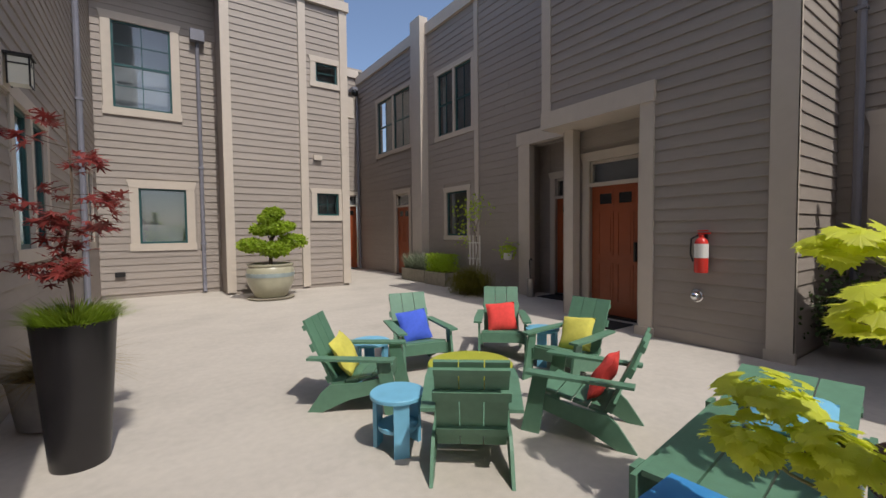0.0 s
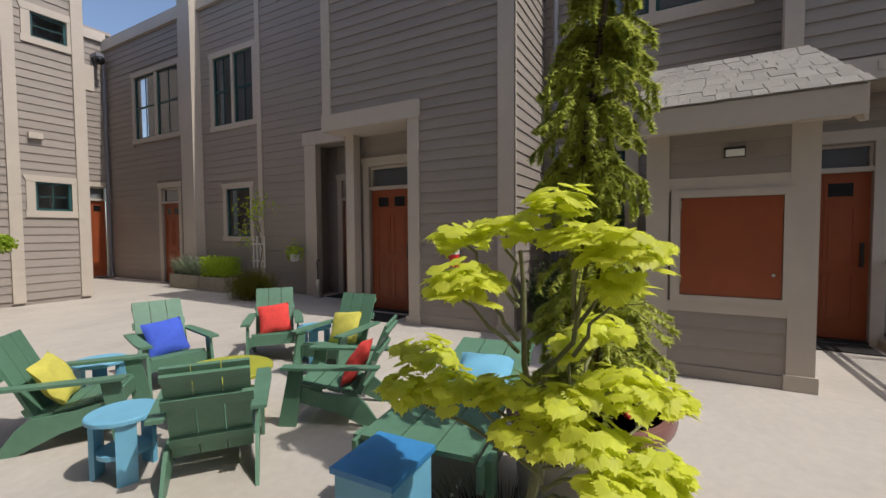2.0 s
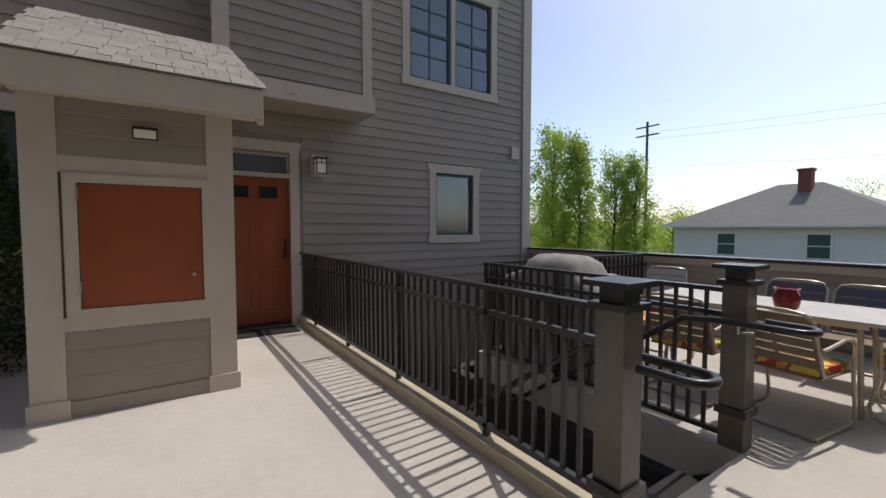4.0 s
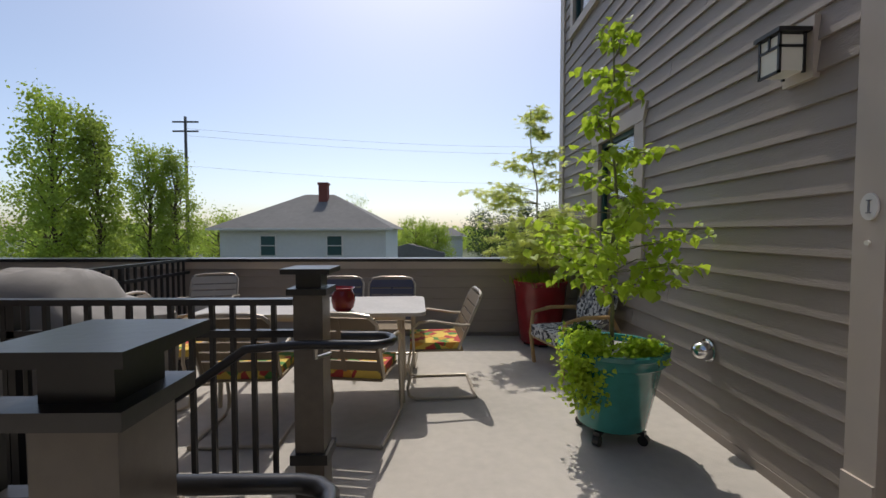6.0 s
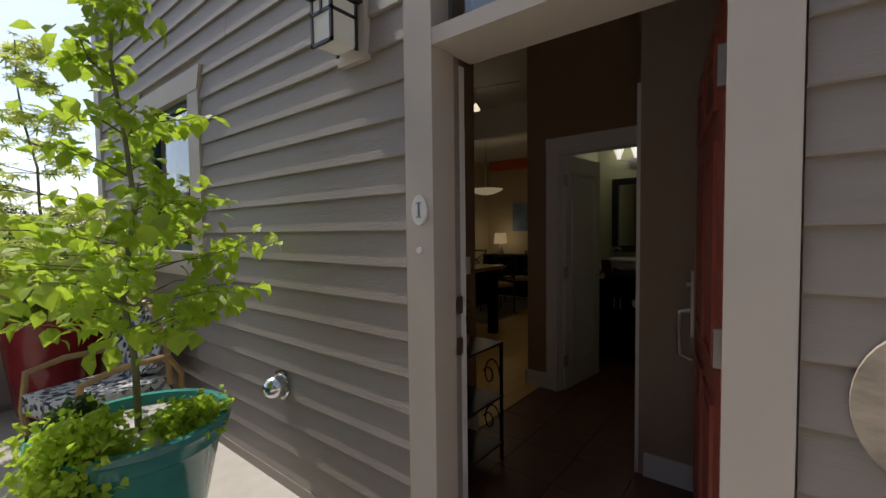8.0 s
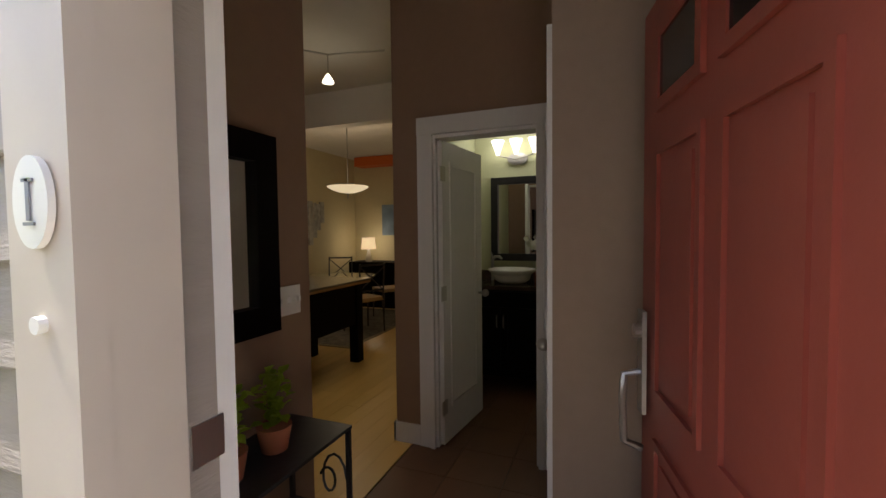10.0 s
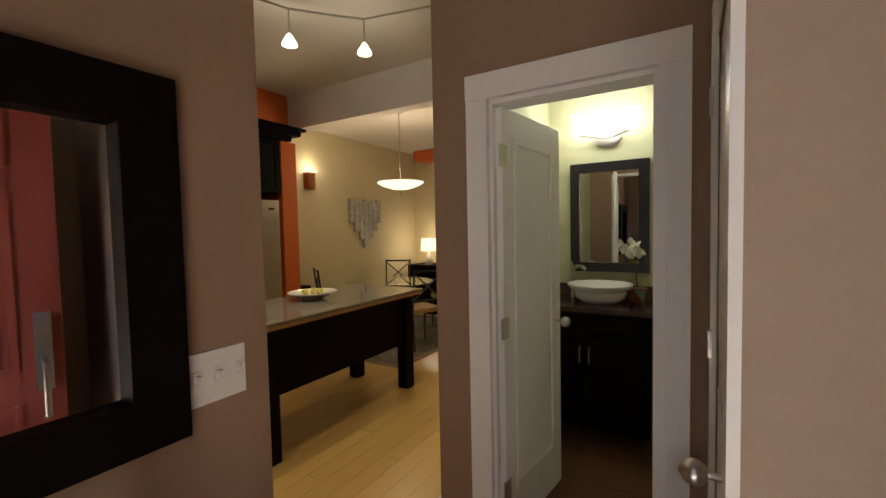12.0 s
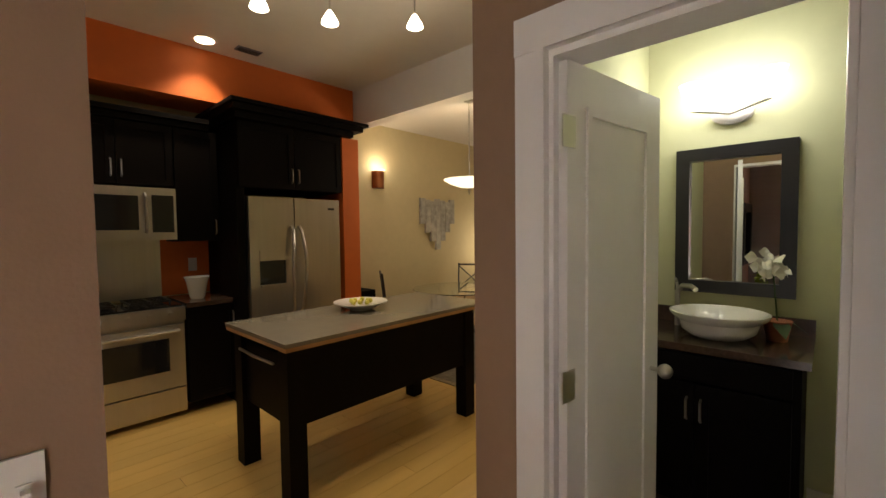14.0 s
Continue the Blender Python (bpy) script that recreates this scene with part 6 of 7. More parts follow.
inner("wall_soffit", ORANGE, "orange painted soffit over the kitchen cabinets", (3.18, 6.78, 5.75, 6.2, 2.62, 3.05))
inner("wall_backsplash", ORANGE, "orange painted backsplash wall", (3.6, 5.4, 6.185, 6.2, 0.93, 1.86))
inner("wall_column", ORANGE, "orange painted end panel beside the refrigerator", (6.425, 6.62, 5.45, 6.2, 0, 2.44))
inner("ceiling_beam", CEILING, "white dropped beam between kitchen and dining room", (6.79, 6.95, 2.72, 6.2, 2.66, 3.05), cat="beam")
inner("ceiling", CEILING, "white kitchen and hall ceiling", (3.18, 6.95, 0.83, 6.2, 3.05, 3.2), cat="ceiling")
inner("ceiling_dining", CEILING, "white dining room ceiling", (6.95, 10.2, 2.6, 6.2, 2.88, 3.05), cat="ceiling")
inner("wall_dining_band", ORANGE, "orange painted window header in the dining room", (9.7, 9.99, 5.1, 6.0, 2.70, 2.87))
inner("floor_inside", GROUT, "dark underfloor of the house", (3.02, 10.2, 0.83, 6.2, -0.12, -0.012), cat="floor")
inner("trim_threshold", BLACKMETAL, "dark metal door sill", (2.98, 3.2, 1.12, 1.984, -0.002, 0.02), cat="sill")
fw = inner("floor_wood", GROUT, "light maple plank floor of the kitchen", (3.2, 10.0, 2.62, 6.2, -0.011, -0.008), cat="floor")
PL = []
for L in (1.9, 2.5, 1.5, 0.8, 1.15):
    bm = bmesh.new()
    box(bm, 0.001, L - 0.001, 0.001, 0.129, -0.008, 0.0)
    PL.append((L, mesh_of(bm, "plank", MAPLEFLOOR)))
rng = random.Random(2)
y = 2.60
while y < 6.1:
    x = 3.2
    while x < 9.9:
        L, me = rng.choice(PL)
        if x + L > 3.2:
            ob = new("plank", me)
            ob.parent = fw
            ob.location = (x, y, 0.0)
        x += L
    y += 0.13
ft = inner("floor_tile", GROUT, "brown tile floor of hall and bathroom", (3.2, 6.82, 0.95, 2.58, -0.011, -0.006), cat="floor")
bm = bmesh.new()
box(bm, 0.002, 0.328, 0.002, 0.328, -0.006, 0.0)
tme = mesh_of(bm, "tile", TILE)
for i in range(11):
    for j in range(5):
        ob = new("tile", tme)
        ob.parent = ft
        ob.location = (3.2 + i * 0.33, 0.94 + j * 0.33, 0.0)
bb = tagged(new("baseboard"), "white baseboards in the hall and bathroom", "baseboard", "", "structure")
for q in ((3.3, 4.09, 2.55, 2.565, 0, 0.13), (5.125, 5.14, 2.54, 2.735, 0, 0.13), (5.125, 5.26, 2.72, 2.735, 0, 0.13), (4.245, 4.26, 0.95, 1.56, 0, 0.13), (6.805, 6.82, 1.2, 1.87, 0, 0.13), (4.09, 4.105, 2.565, 2.69, 0, 0.13)):
    boxes("board", WHITETRIM, bb, q, bevel=0.003)

# entrance: frame, transom and open leaf
COUNT["door"] += 1
ed = tagged(new("door_%d" % COUNT["door"]), "open red front door in a beige frame with a transom", "door", "", "structure")
casing(ed, E_FACE, 1.10, 1.984, 0.0, 2.46, 0.135, 0.16, sill=False, proud=0.035)
for a, b in ((1.986, 2.121), (0.963, 1.098)):
    boxes("plinth", TRIM, ed, E_FACE.b(a, b, 0.0, 0.048, 0.0, 0.30), bevel=0.004)
boxes("transom_bar", TRIM, ed, (2.968, 3.21, 1.104, 1.984, 2.04, 2.10), bevel=0.003)
boxes("jamb", TRIM, ed, (2.975, 3.10, 1.986, 2.018, 0.02, 2.44), (2.975, 3.10, 1.078, 1.102, 0.02, 2.44), (2.975, 3.10, 1.102, 1.986, 2.425, 2.44))
boxes("door_stop", WHITETRIM, ed, (3.101, 3.22, 2.022, 2.06, 0.02, 2.04), (3.101, 3.22, 1.05, 1.096, 0.02, 2.04))
p = boxes("transom_pane", GLASS, ed, (3.07, 3.076, 1.104, 1.984, 2.10, 2.43))
p.visible_shadow = False
for z in (0.86, 1.03):
    boxes("strike_plate", BRASSY, ed, (3.13, 3.19, 2.018, 2.023, z, z + 0.07))
leaf_at = thing("front_door_leaf", "open red six-panel front door with a black handleset", "door", pose(3.17, 1.105, 0.012, 0, 0, 11.0))
DF = Face("y", 0.03, 1)
lf = panel_door("leaf", DF, 0.0, 0.92, 0.01, 2.02, REDDOOR, parent=leaf_at)
boxes("weather_edge", REDDOOR, leaf_at, (0.0, 0.92, -0.021, -0.015, 0.01, 2.02))
for z in (0.24, 0.97, 1.74):
    boxes("hinge", BRASSY, leaf_at, (-0.012, 0.0, -0.015, 0.035, z, z + 0.11))
hd = boxes("handle_plate", BRASSY, lf, (0.835, 0.885, 0.03, 0.042, 0.86, 1.16), bevel=0.004)
bm = bmesh.new()
tube(bm, [(0.86, 0.04, 0.98), (0.86, 0.085, 0.97), (0.86, 0.09, 0.90), (0.86, 0.085, 0.77), (0.86, 0.035, 0.75)], 0.011, n=8)
part("grip", bm, NICKEL, hd, smooth=True)
bm = bmesh.new()
tube(bm, [(0.86, 0.04, 1.10), (0.86, 0.06, 1.10)], 0.02, n=12)
part("lock_cylinder", bm, NICKEL, hd)

# hall: mirror, switches, iron stand
HL = Face("y", 2.565, -1)
mr = thing("wall_mirror", "dark wood framed wall mirror in the hall", "mirror")
boxes("frame", ESPRESSO, mr, HL.b(3.25, 3.885, 0, 0.035, 1.66, 1.76), HL.b(3.25, 3.885, 0, 0.035, 1.05, 1.15), HL.b(3.25, 3.35, 0, 0.035, 1.15, 1.66), HL.b(3.785, 3.885, 0, 0.035, 1.15, 1.66), bevel=0.006)
boxes("mirror_pane", MIRROR, mr, HL.b(3.35, 3.785, 0.004, 0.010, 1.15, 1.66))
sw = thing("light_switch", "white triple light switch plate on the brown wall", "switch")
boxes("plate", PLASTIC, sw, HL.b(3.888, 4.025, 0, 0.006, 1.09, 1.203), bevel=0.002)
for k in range(3):
    boxes("toggle", PLASTIC, sw, HL.b(3.908 + k * 0.046, 3.918 + k * 0.046, 0.006, 0.022, 1.139, 1.159))
    boxes("toggle_collar", PLASTIC, sw, HL.b(3.904 + k * 0.046, 3.922 + k * 0.046, 0.006, 0.0085, 1.131, 1.166))
st = thing("iron_stand", "black wrought iron shelf stand with scrolls", "stand", pose(3.62, 2.40, 0))
for x in (-0.30, 0.30):
    for yy in (-0.13, 0.13):
        boxes("post", BLACKMETAL, st, (x - 0.008, x + 0.008, yy - 0.008, yy + 0.008, 0, 0.70))
for z in (0.10, 0.38, 0.70):
    boxes("shelf", BLACKMETAL, st, (-0.31, 0.31, -0.14, 0.14, z, z + 0.012))
for z in (0.14, 0.42):
    bm = bmesh.new()
    tube(bm, [(0.30, -0.12 + 0.05 * k / 12 + 0.07 * (1 - k / 30) * (1 - math.cos(k * 0.5)) * 0.7, z + 0.09 + 0.10 * (1 - k / 22) * math.sin(k * 0.5)) for k in range(20)], 0.005, n=5)
    part("scroll", bm, BLACKMETAL, st)
for x, r, n in ((3.52, 0.06, 34), (3.70, 0.05, 26)):
    vessel("small_pot", [(0.04, 0), (0.055, 0.08), (0.05, 0.08)], x, 2.40, 0.712, TERRACOTTA, "little pot on the iron stand")
    hp = thing("houseplant", "small green houseplant in the hall", "plant", pose(x, 2.40, 0.79))
    joined("foliage", OVALS, [Matrix.LocRotScale((rng.gauss(0, 0.018), rng.gauss(0, 0.018), rng.uniform(0, 0.17)), Euler((radians(rng.uniform(-10, 70)), 0, rng.uniform(0, 6.28))), [rng.uniform(0.03, 0.05)] * 3) for k in range(n * 3)], LEAF_FRESH, hp)
# closet door in the side of the hall
cd = tagged(new("door_closet"), "white hall closet door with casing", "door", "", "structure")
boxes("leaf", WHITETRIM, cd, (4.37, 5.07, 1.55, 1.585, 0.01, 2.05), bevel=0.003)
boxes("leaf_panel", WHITETRIM, cd, (4.48, 4.96, 1.585, 1.592, 0.2, 0.95), (4.48, 4.96, 1.585, 1.592, 1.1, 1.9), bevel=0.006)
boxes("side_casing", WHITETRIM, cd, (4.262, 4.36, 1.59, 1.61, 0, 2.16), (5.05, 5.139, 1.592, 1.61, 0, 2.16), (4.36, 5.05, 1.592, 1.61, 2.06, 2.16), bevel=0.004)
for z in (0.25, 1.02, 1.80):
    boxes("hinge", NICKEL, cd, (5.03, 5.06, 1.605, 1.617, z, z + 0.09))
bm = bmesh.new()
tube(bm, [(4.47, 1.585, 0.92), (4.47, 1.64, 0.92)], 0.009, n=8)
bmesh.ops.create_uvsphere(bm, u_segments=14, v_segments=10, radius=0.028, matrix=Matrix.Translation((4.47, 1.655, 0.92)))
part("knob", bm, NICKEL, cd, smooth=True)
# bathroom door
BF = Face("x", 5.14, -1)
bd = tagged(new("door_bath"), "open white bathroom door with casing", "door", "", "structure")
casing(bd, BF, 1.77, 2.43, 0.0, 2.02, 0.105, 0.11, sill=False, mat=WHITETRIM, proud=0.022)
boxes("casing_bead", WHITETRIM, bd, BF.b(2.43, 2.46, 0.022, 0.032, 0, 2.05), BF.b(1.74, 1.77, 0.022, 0.032, 0, 2.05), BF.b(1.77, 2.43, 0.022, 0.032, 2.02, 2.05), bevel=0.003)
boxes("jamb", WHITETRIM, bd, (5.14, 5.27, 2.415, 2.43, 0, 2.02), (5.14, 5.27, 1.77, 1.785, 0, 2.02), (5.14, 5.27, 1.785, 2.415, 2.0, 2.02))
bl = thing("bathroom_door_leaf", "white one-panel bathroom door standing open", "door", pose(5.17, 2.413, 0.01, 0, 0, -7.5))
boxes("leaf", WHITETRIM, bl, (0.0, 0.62, -0.03, 0.0, 0, 1.98), bevel=0.003)
boxes("panel_frame", WHITETRIM, bl, (0.10, 0.52, -0.038, -0.03, 0.22, 0.245), (0.10, 0.52, -0.038, -0.03, 1.83, 1.855), (0.10, 0.125, -0.038, -0.03, 0.245, 1.83), (0.495, 0.52, -0.038, -0.03, 0.245, 1.83), bevel=0.003)
for z in (0.2, 0.95, 1.72):
    boxes("hinge", NICKEL, bl, (-0.03, 0.035, -0.036, -0.031, z, z + 0.095))
bm = bmesh.new()
tube(bm, [(0.56, -0.03, 0.93), (0.56, -0.075, 0.93)], 0.009, n=8)
bmesh.ops.create_uvsphere(bm, u_segments=14, v_segments=10, radius=0.028, matrix=Matrix.Translation((0.56, -0.085, 0.93)))
part("knob", bm, NICKEL, bl, smooth=True)

# bathroom
vt = thing("vanity_cabinet", "dark wood vanity cabinet with two doors", "cabinet")
boxes("body", ESPRESSO, vt, (6.30, 6.81, 1.88, 2.65, 0.10, 0.885), bevel=0.004)
boxes("drawer_front", ESPRESSO, vt, (6.282, 6.30, 1.91, 2.64, 0.745, 0.87), bevel=0.004)
for a, b, hy in ((1.91, 2.272, 2.245), (2.278, 2.64, 2.305)):
    dr = boxes("door", ESPRESSO, vt, (6.282, 6.30, a, b, 0.12, 0.73), bevel=0.004)
    boxes("door_frame", ESPRESSO, dr, (6.272, 6.282, a, a + 0.06, 0.12, 0.73), (6.272, 6.282, b - 0.06, b, 0.12, 0.73), (6.272, 6.282, a + 0.06, b - 0.06, 0.12, 0.18), (6.272, 6.282, a + 0.06, b - 0.06, 0.67, 0.73))
    bm = bmesh.new()
    tube(bm, [(6.272, hy, 0.55), (6.25, hy, 0.56), (6.25, hy, 0.65), (6.272, hy, 0.66)], 0.006, n=6)
    part("handle", bm, NICKEL, dr)
wt = thing("worktop", "polished brown granite vanity top with a splashback", "worktop")
boxes("slab", DARKSTONE, wt, (6.26, 6.815, 1.85, 2.655, 0.887, 0.922), bevel=0.004)
boxes("splashback", DARKSTONE, wt, (6.795, 6.815, 1.85, 2.655, 0.922, 1.01), bevel=0.003)
vessel("basin", [(0.112, 0), (0.13, 0.008), (0.165, 0.035), (0.176, 0.07), (0.178, 0.084), (0.21, 0.105), (0.222, 0.122), (0.222, 0.13), (0.212, 0.132), (0.175, 0.10), (0.10, 0.05), (0.001, 0.045)], 6.53, 2.225, 0.922, PORCELAIN, "white porcelain vessel basin on the vanity", "basin")
fc = thing("faucet", "tall brushed nickel faucet beside the basin", "faucet", pose(6.68, 2.45, 0.922))
bm = bmesh.new()
tube(bm, [(0, 0, 0), (0, 0, 0.20), (-0.02, -0.03, 0.235), (-0.06, -0.08, 0.24), (-0.09, -0.11, 0.225)], 0.014, n=10)
part("spout", bm, NICKEL, fc, smooth=True)
bm = bmesh.new()
tube(bm, [(0, 0, 0.20), (0.02, 0.01, 0.25), (-0.05, 0.0, 0.275)], 0.008, n=8)
part("lever", bm, NICKEL, fc, smooth=True)
KB = Face("x", 6.82, -1)
bmr = thing("bathroom_mirror", "bathroom mirror in a broad black frame", "mirror")
boxes("frame", BLACKMETAL, bmr, KB.b(1.93, 2.49, 0, 0.04, 1.87, 1.94), KB.b(1.93, 2.49, 0, 0.04, 1.11, 1.18), KB.b(1.93, 2.0, 0, 0.04, 1.18, 1.87), KB.b(2.42, 2.49, 0, 0.04, 1.18, 1.87), bevel=0.012)
boxes("mirror_pane", MIRROR, bmr, KB.b(2.0, 2.42, 0.004, 0.01, 1.18, 1.87))
vl = thing("vanity_light", "nickel vanity light bar with three frosted shades", "lamp")
bm = bmesh.new()
prism(bm, [(0.10 * math.cos(a), 0.06 * math.sin(a)) for a in [2 * math.pi * i / 24 for i in range(24)]], 0, 0.03, lambda a, b, h: KB.p(2.22 + a, h, 2.115 + b))
part("back_plate", bm, NICKEL, vl, bevel=0.004)
bm = bmesh.new()
tube(bm, [KB.p(2.40, 0.10, 2.145), KB.p(2.22, 0.09, 2.10), KB.p(2.04, 0.10, 2.145)], 0.007, n=6)
part("arm", bm, NICKEL, vl, smooth=True)
for yy in (2.40, 2.22, 2.04):
    bm = bmesh.new()
    lathe(bm, [(0.018, 2.15), (0.025, 2.18), (0.05, 2.25), (0.065, 2.29), (0.06, 2.29)], 6.72, yy, 16)
    s_ = part("shade", bm, VANITYGLASS, vl, "glowing frosted glass shade", smooth=True)
    s_.visible_shadow = False
tw = thing("hand_towel", "white towel hanging on the bathroom wall", "towel")
bm = bmesh.new()
lathe(bm, [(0.02, 1.22), (0.055, 1.15), (0.07, 0.98), (0.075, 0.92)], 6.58, 2.615, 14, 0.1)
part("cloth", bm, PLASTIC, tw, smooth=True)
tw.location = (0, 0, 0)
orc = vessel("orchid_pot", [(0.042, 0), (0.058, 0.095), (0.062, 0.10), (0.052, 0.10)], 6.62, 1.99, 0.922, TERRACOTTA, "terracotta pot holding a white orchid on the vanity")
op = thing("orchid", "white orchid with dark green strap leaves", "plant", pose(6.62, 1.99, 1.005))
bm = bmesh.new()
tube(bm, [(0, 0, 0), (-0.01, 0.01, 0.14), (-0.02, 0.02, 0.27), (-0.03, 0.05, 0.29)], 0.004, n=5)
part("stem", bm, LEAF_DARK, op)
joined("leaves", [oval(0.3, 0.6)], [Matrix.LocRotScale((0, 0, 0), Euler((radians(10), 0, a)), (0.12, 0.12, 0.12)) for a in (0.4, 1.9, 3.4, 5.0)], LEAF_DARK, op, kind="")
joined("petals", [oval(0.55, 0.2)], [turned((-0.03 + rng.gauss(0, 0.015), 0.02 + rng.gauss(0, 0.028), 0.28 + rng.gauss(0, 0.02)), 0.055, rng, 90) for k in range(26)], PETAL, op, kind="")

# kitchen
KITCHEN = pose(0.11, 0, 0)     # the run along the back wall
isl = thing("kitchen_island", "espresso wood island table with a taupe top", "island")
boxes("worktop", WORKTOP, isl, (5.00, 6.74, 3.875, 4.71, 0.877, 0.90), label="polished taupe top", bevel=0.003)
boxes("top_edge", WORKEDGE, isl, (5.005, 6.735, 3.88, 4.705, 0.853, 0.876), label="wood edge band", bevel=0.002)
for x in (5.02, 6.49):
    for yy in (3.90, 4.51):
        boxes("leg", ESPRESSO, isl, (x, x + 0.105, yy, yy + 0.105, 0, 0.851), bevel=0.004)
for yy in (3.92, 4.57):
    boxes("side_panel", ESPRESSO, isl, (5.125, 6.49, yy, yy + 0.025, 0.42, 0.851), bevel=0.003)
boxes("end_panel", ESPRESSO, isl, (5.05, 5.07, 4.005, 4.51, 0.42, 0.81), bevel=0.003)
bm = bmesh.new()
tube(bm, [(5.0, 4.02, 0.77), (4.99, 4.25, 0.77), (5.0, 4.48, 0.77)], 0.008, n=6)
part("towel_bar", bm, NICKEL, isl)
vessel("bowl", [(0.08, 0), (0.09, 0.01), (0.15, 0.035), (0.20, 0.055), (0.202, 0.062), (0.14, 0.045), (0.001, 0.03)], 5.86, 4.40, 0.90, PORCELAIN, "wide white bowl of lemons on the island", "bowl")
lm = thing("lemons", "small yellow fruit lying in the bowl", "fruit", pose(5.86, 4.40, 0.93))
for k in range(9):
    bm = bmesh.new()
    bmesh.ops.create_uvsphere(bm, u_segments=10, v_segments=8, radius=0.019, matrix=Matrix.Translation((0.07 * math.cos(k * 0.8), 0.07 * math.sin(k * 0.8), 0.03 + 0.006 * (k % 2))))
    part("lemon", bm, YELLOWCLOTH, lm, smooth=True)
fg = thing("refrigerator", "stainless side-by-side refrigerator with curved handles", "refrigerator", KITCHEN)
boxes("body", BLACKGLASS, fg, (5.38, 6.23, 5.50, 6.18, 0.02, 1.79), bevel=0.004)
for a, b, hx in ((5.36, 5.765, 5.735), (5.775, 6.25, 5.815)):
    dr = boxes("door", STEEL, fg, (a, b, 5.43, 5.50, 0.08, 1.80), bevel=0.008)
    bm = bmesh.new()
    tube(bm, [(hx, 5.43, 1.54), (hx, 5.385, 1.50), (hx + (0.02 if hx > 5.77 else -0.02), 5.355, 1.30), (hx + (0.026 if hx > 5.77 else -0.026), 5.35, 1.15), (hx + (0.02 if hx > 5.77 else -0.02), 5.355, 1.0), (hx, 5.385, 0.80), (hx, 5.43, 0.76)], 0.017, n=8)
    part("handle", bm, STEEL, dr, smooth=True)
    if a < 5.4:
        boxes("dispenser", BLACKGLASS, dr, (5.44, 5.67, 5.424, 5.43, 1.02, 1.33), bevel=0.002)
        boxes("dispenser_panel", STEEL, dr, (5.44, 5.67, 5.418, 5.424, 1.24, 1.33))
        boxes("dispenser_tray", STEEL, dr, (5.44, 5.67, 5.40, 5.424, 1.01, 1.03))
    else:
        boxes("badge", BLACKMETAL, dr, (6.12, 6.19, 5.427, 5.43, 1.70, 1.72))


def cabinet(x0, x1, y0, y1, z0, z1, doors, label, low=False):
    th = thing("kitchen_cabinet", label, "cabinet", KITCHEN, group="espresso kitchen cabinets")
    boxes("body", ESPRESSO, th, (x0, x1, y0 + 0.02, y1, z0, z1), bevel=0.003)
    n = doors
    for k in range(n):
        a, b = x0 + (x1 - x0) * k / n + 0.003, x0 + (x1 - x0) * (k + 1) / n - 0.003
        dr = boxes("door", ESPRESSO, th, (a, b, y0, y0 + 0.019, z0 + 0.003, z1 - 0.003), bevel=0.003)
        boxes("door_frame", ESPRESSO, dr, (a, a + 0.055, y0 - 0.008, y0, z0 + 0.003, z1 - 0.003), (b - 0.055, b, y0 - 0.008, y0, z0 + 0.003, z1 - 0.003), (a + 0.055, b - 0.055, y0 - 0.008, y0, z0 + 0.003, z0 + 0.06), (a + 0.055, b - 0.055, y0 - 0.008, y0, z1 - 0.06, z1 - 0.003))
        hx = b - 0.03 if k % 2 == 0 else a + 0.03
        hz = z1 - 0.20 if low else z0 + 0.06
        bm = bmesh.new()
        tube(bm, [(hx, y0 - 0.008, hz), (hx, y0 - 0.032, hz + 0.01), (hx, y0 - 0.032, hz + 0.12), (hx, y0 - 0.008, hz + 0.13)], 0.006, n=6)
        part("handle", bm, NICKEL, dr)
    return th


cabinet(5.30, 6.31, 5.47, 6.18, 1.88, 2.44, 2, "dark wall cabinet above the refrigerator")
cabinet(4.93, 5.27, 5.86, 6.18, 1.42, 2.38, 1, "narrow dark wall cabinet beside the microwave")
cabinet(4.15, 4.925, 5.86, 6.18, 1.88, 2.38, 2, "dark wall cabinet above the microwave")
cabinet(3.3, 4.145, 5.86, 6.18, 1.42, 2.38, 2, "dark wall cabinet at the kitchen's end")
cabinet(4.92, 5.30, 5.62, 6.18, 0.10, 0.885, 1, "dark base cabinet beside the range", True)
cabinet(3.3, 4.14, 5.62, 6.18, 0.10, 0.885, 2, "dark base cabinet at the kitchen end of the range", True)
cr = thing("trim_crown", "dark stepped crown moulding over the cabinets", "moulding", KITCHEN, kind="structure")
boxes("crown_board", ESPRESSO, cr, (5.26, 6.42, 5.40, 6.18, 2.445, 2.50), (5.22, 6.50, 5.34, 6.18, 2.50, 2.55), (5.20, 6.54, 5.30, 6.18, 2.55, 2.58), bevel=0.004)
boxes("crown_board", ESPRESSO, cr, (3.3, 5.20, 5.83, 6.18, 2.385, 2.43), (3.3, 5.19, 5.78, 6.18, 2.43, 2.47), bevel=0.004)
sp_ = thing("trim_panel", "tall dark panel between counter and refrigerator", "panel", KITCHEN, kind="structure")
boxes("panel_board", ESPRESSO, sp_, (5.275, 5.345, 5.47, 6.18, 0, 1.875), bevel=0.002)
wk = thing("worktop", "brown granite kitchen worktop", "worktop", KITCHEN)
boxes("slab", DARKSTONE, wk, (4.915, 5.27, 5.60, 6.18, 0.888, 0.925), bevel=0.003)
wk2 = thing("worktop", "brown granite kitchen worktop", "worktop", KITCHEN)
boxes("slab", DARKSTONE, wk2, (3.3, 4.145, 5.60, 6.18, 0.888, 0.925), bevel=0.003)
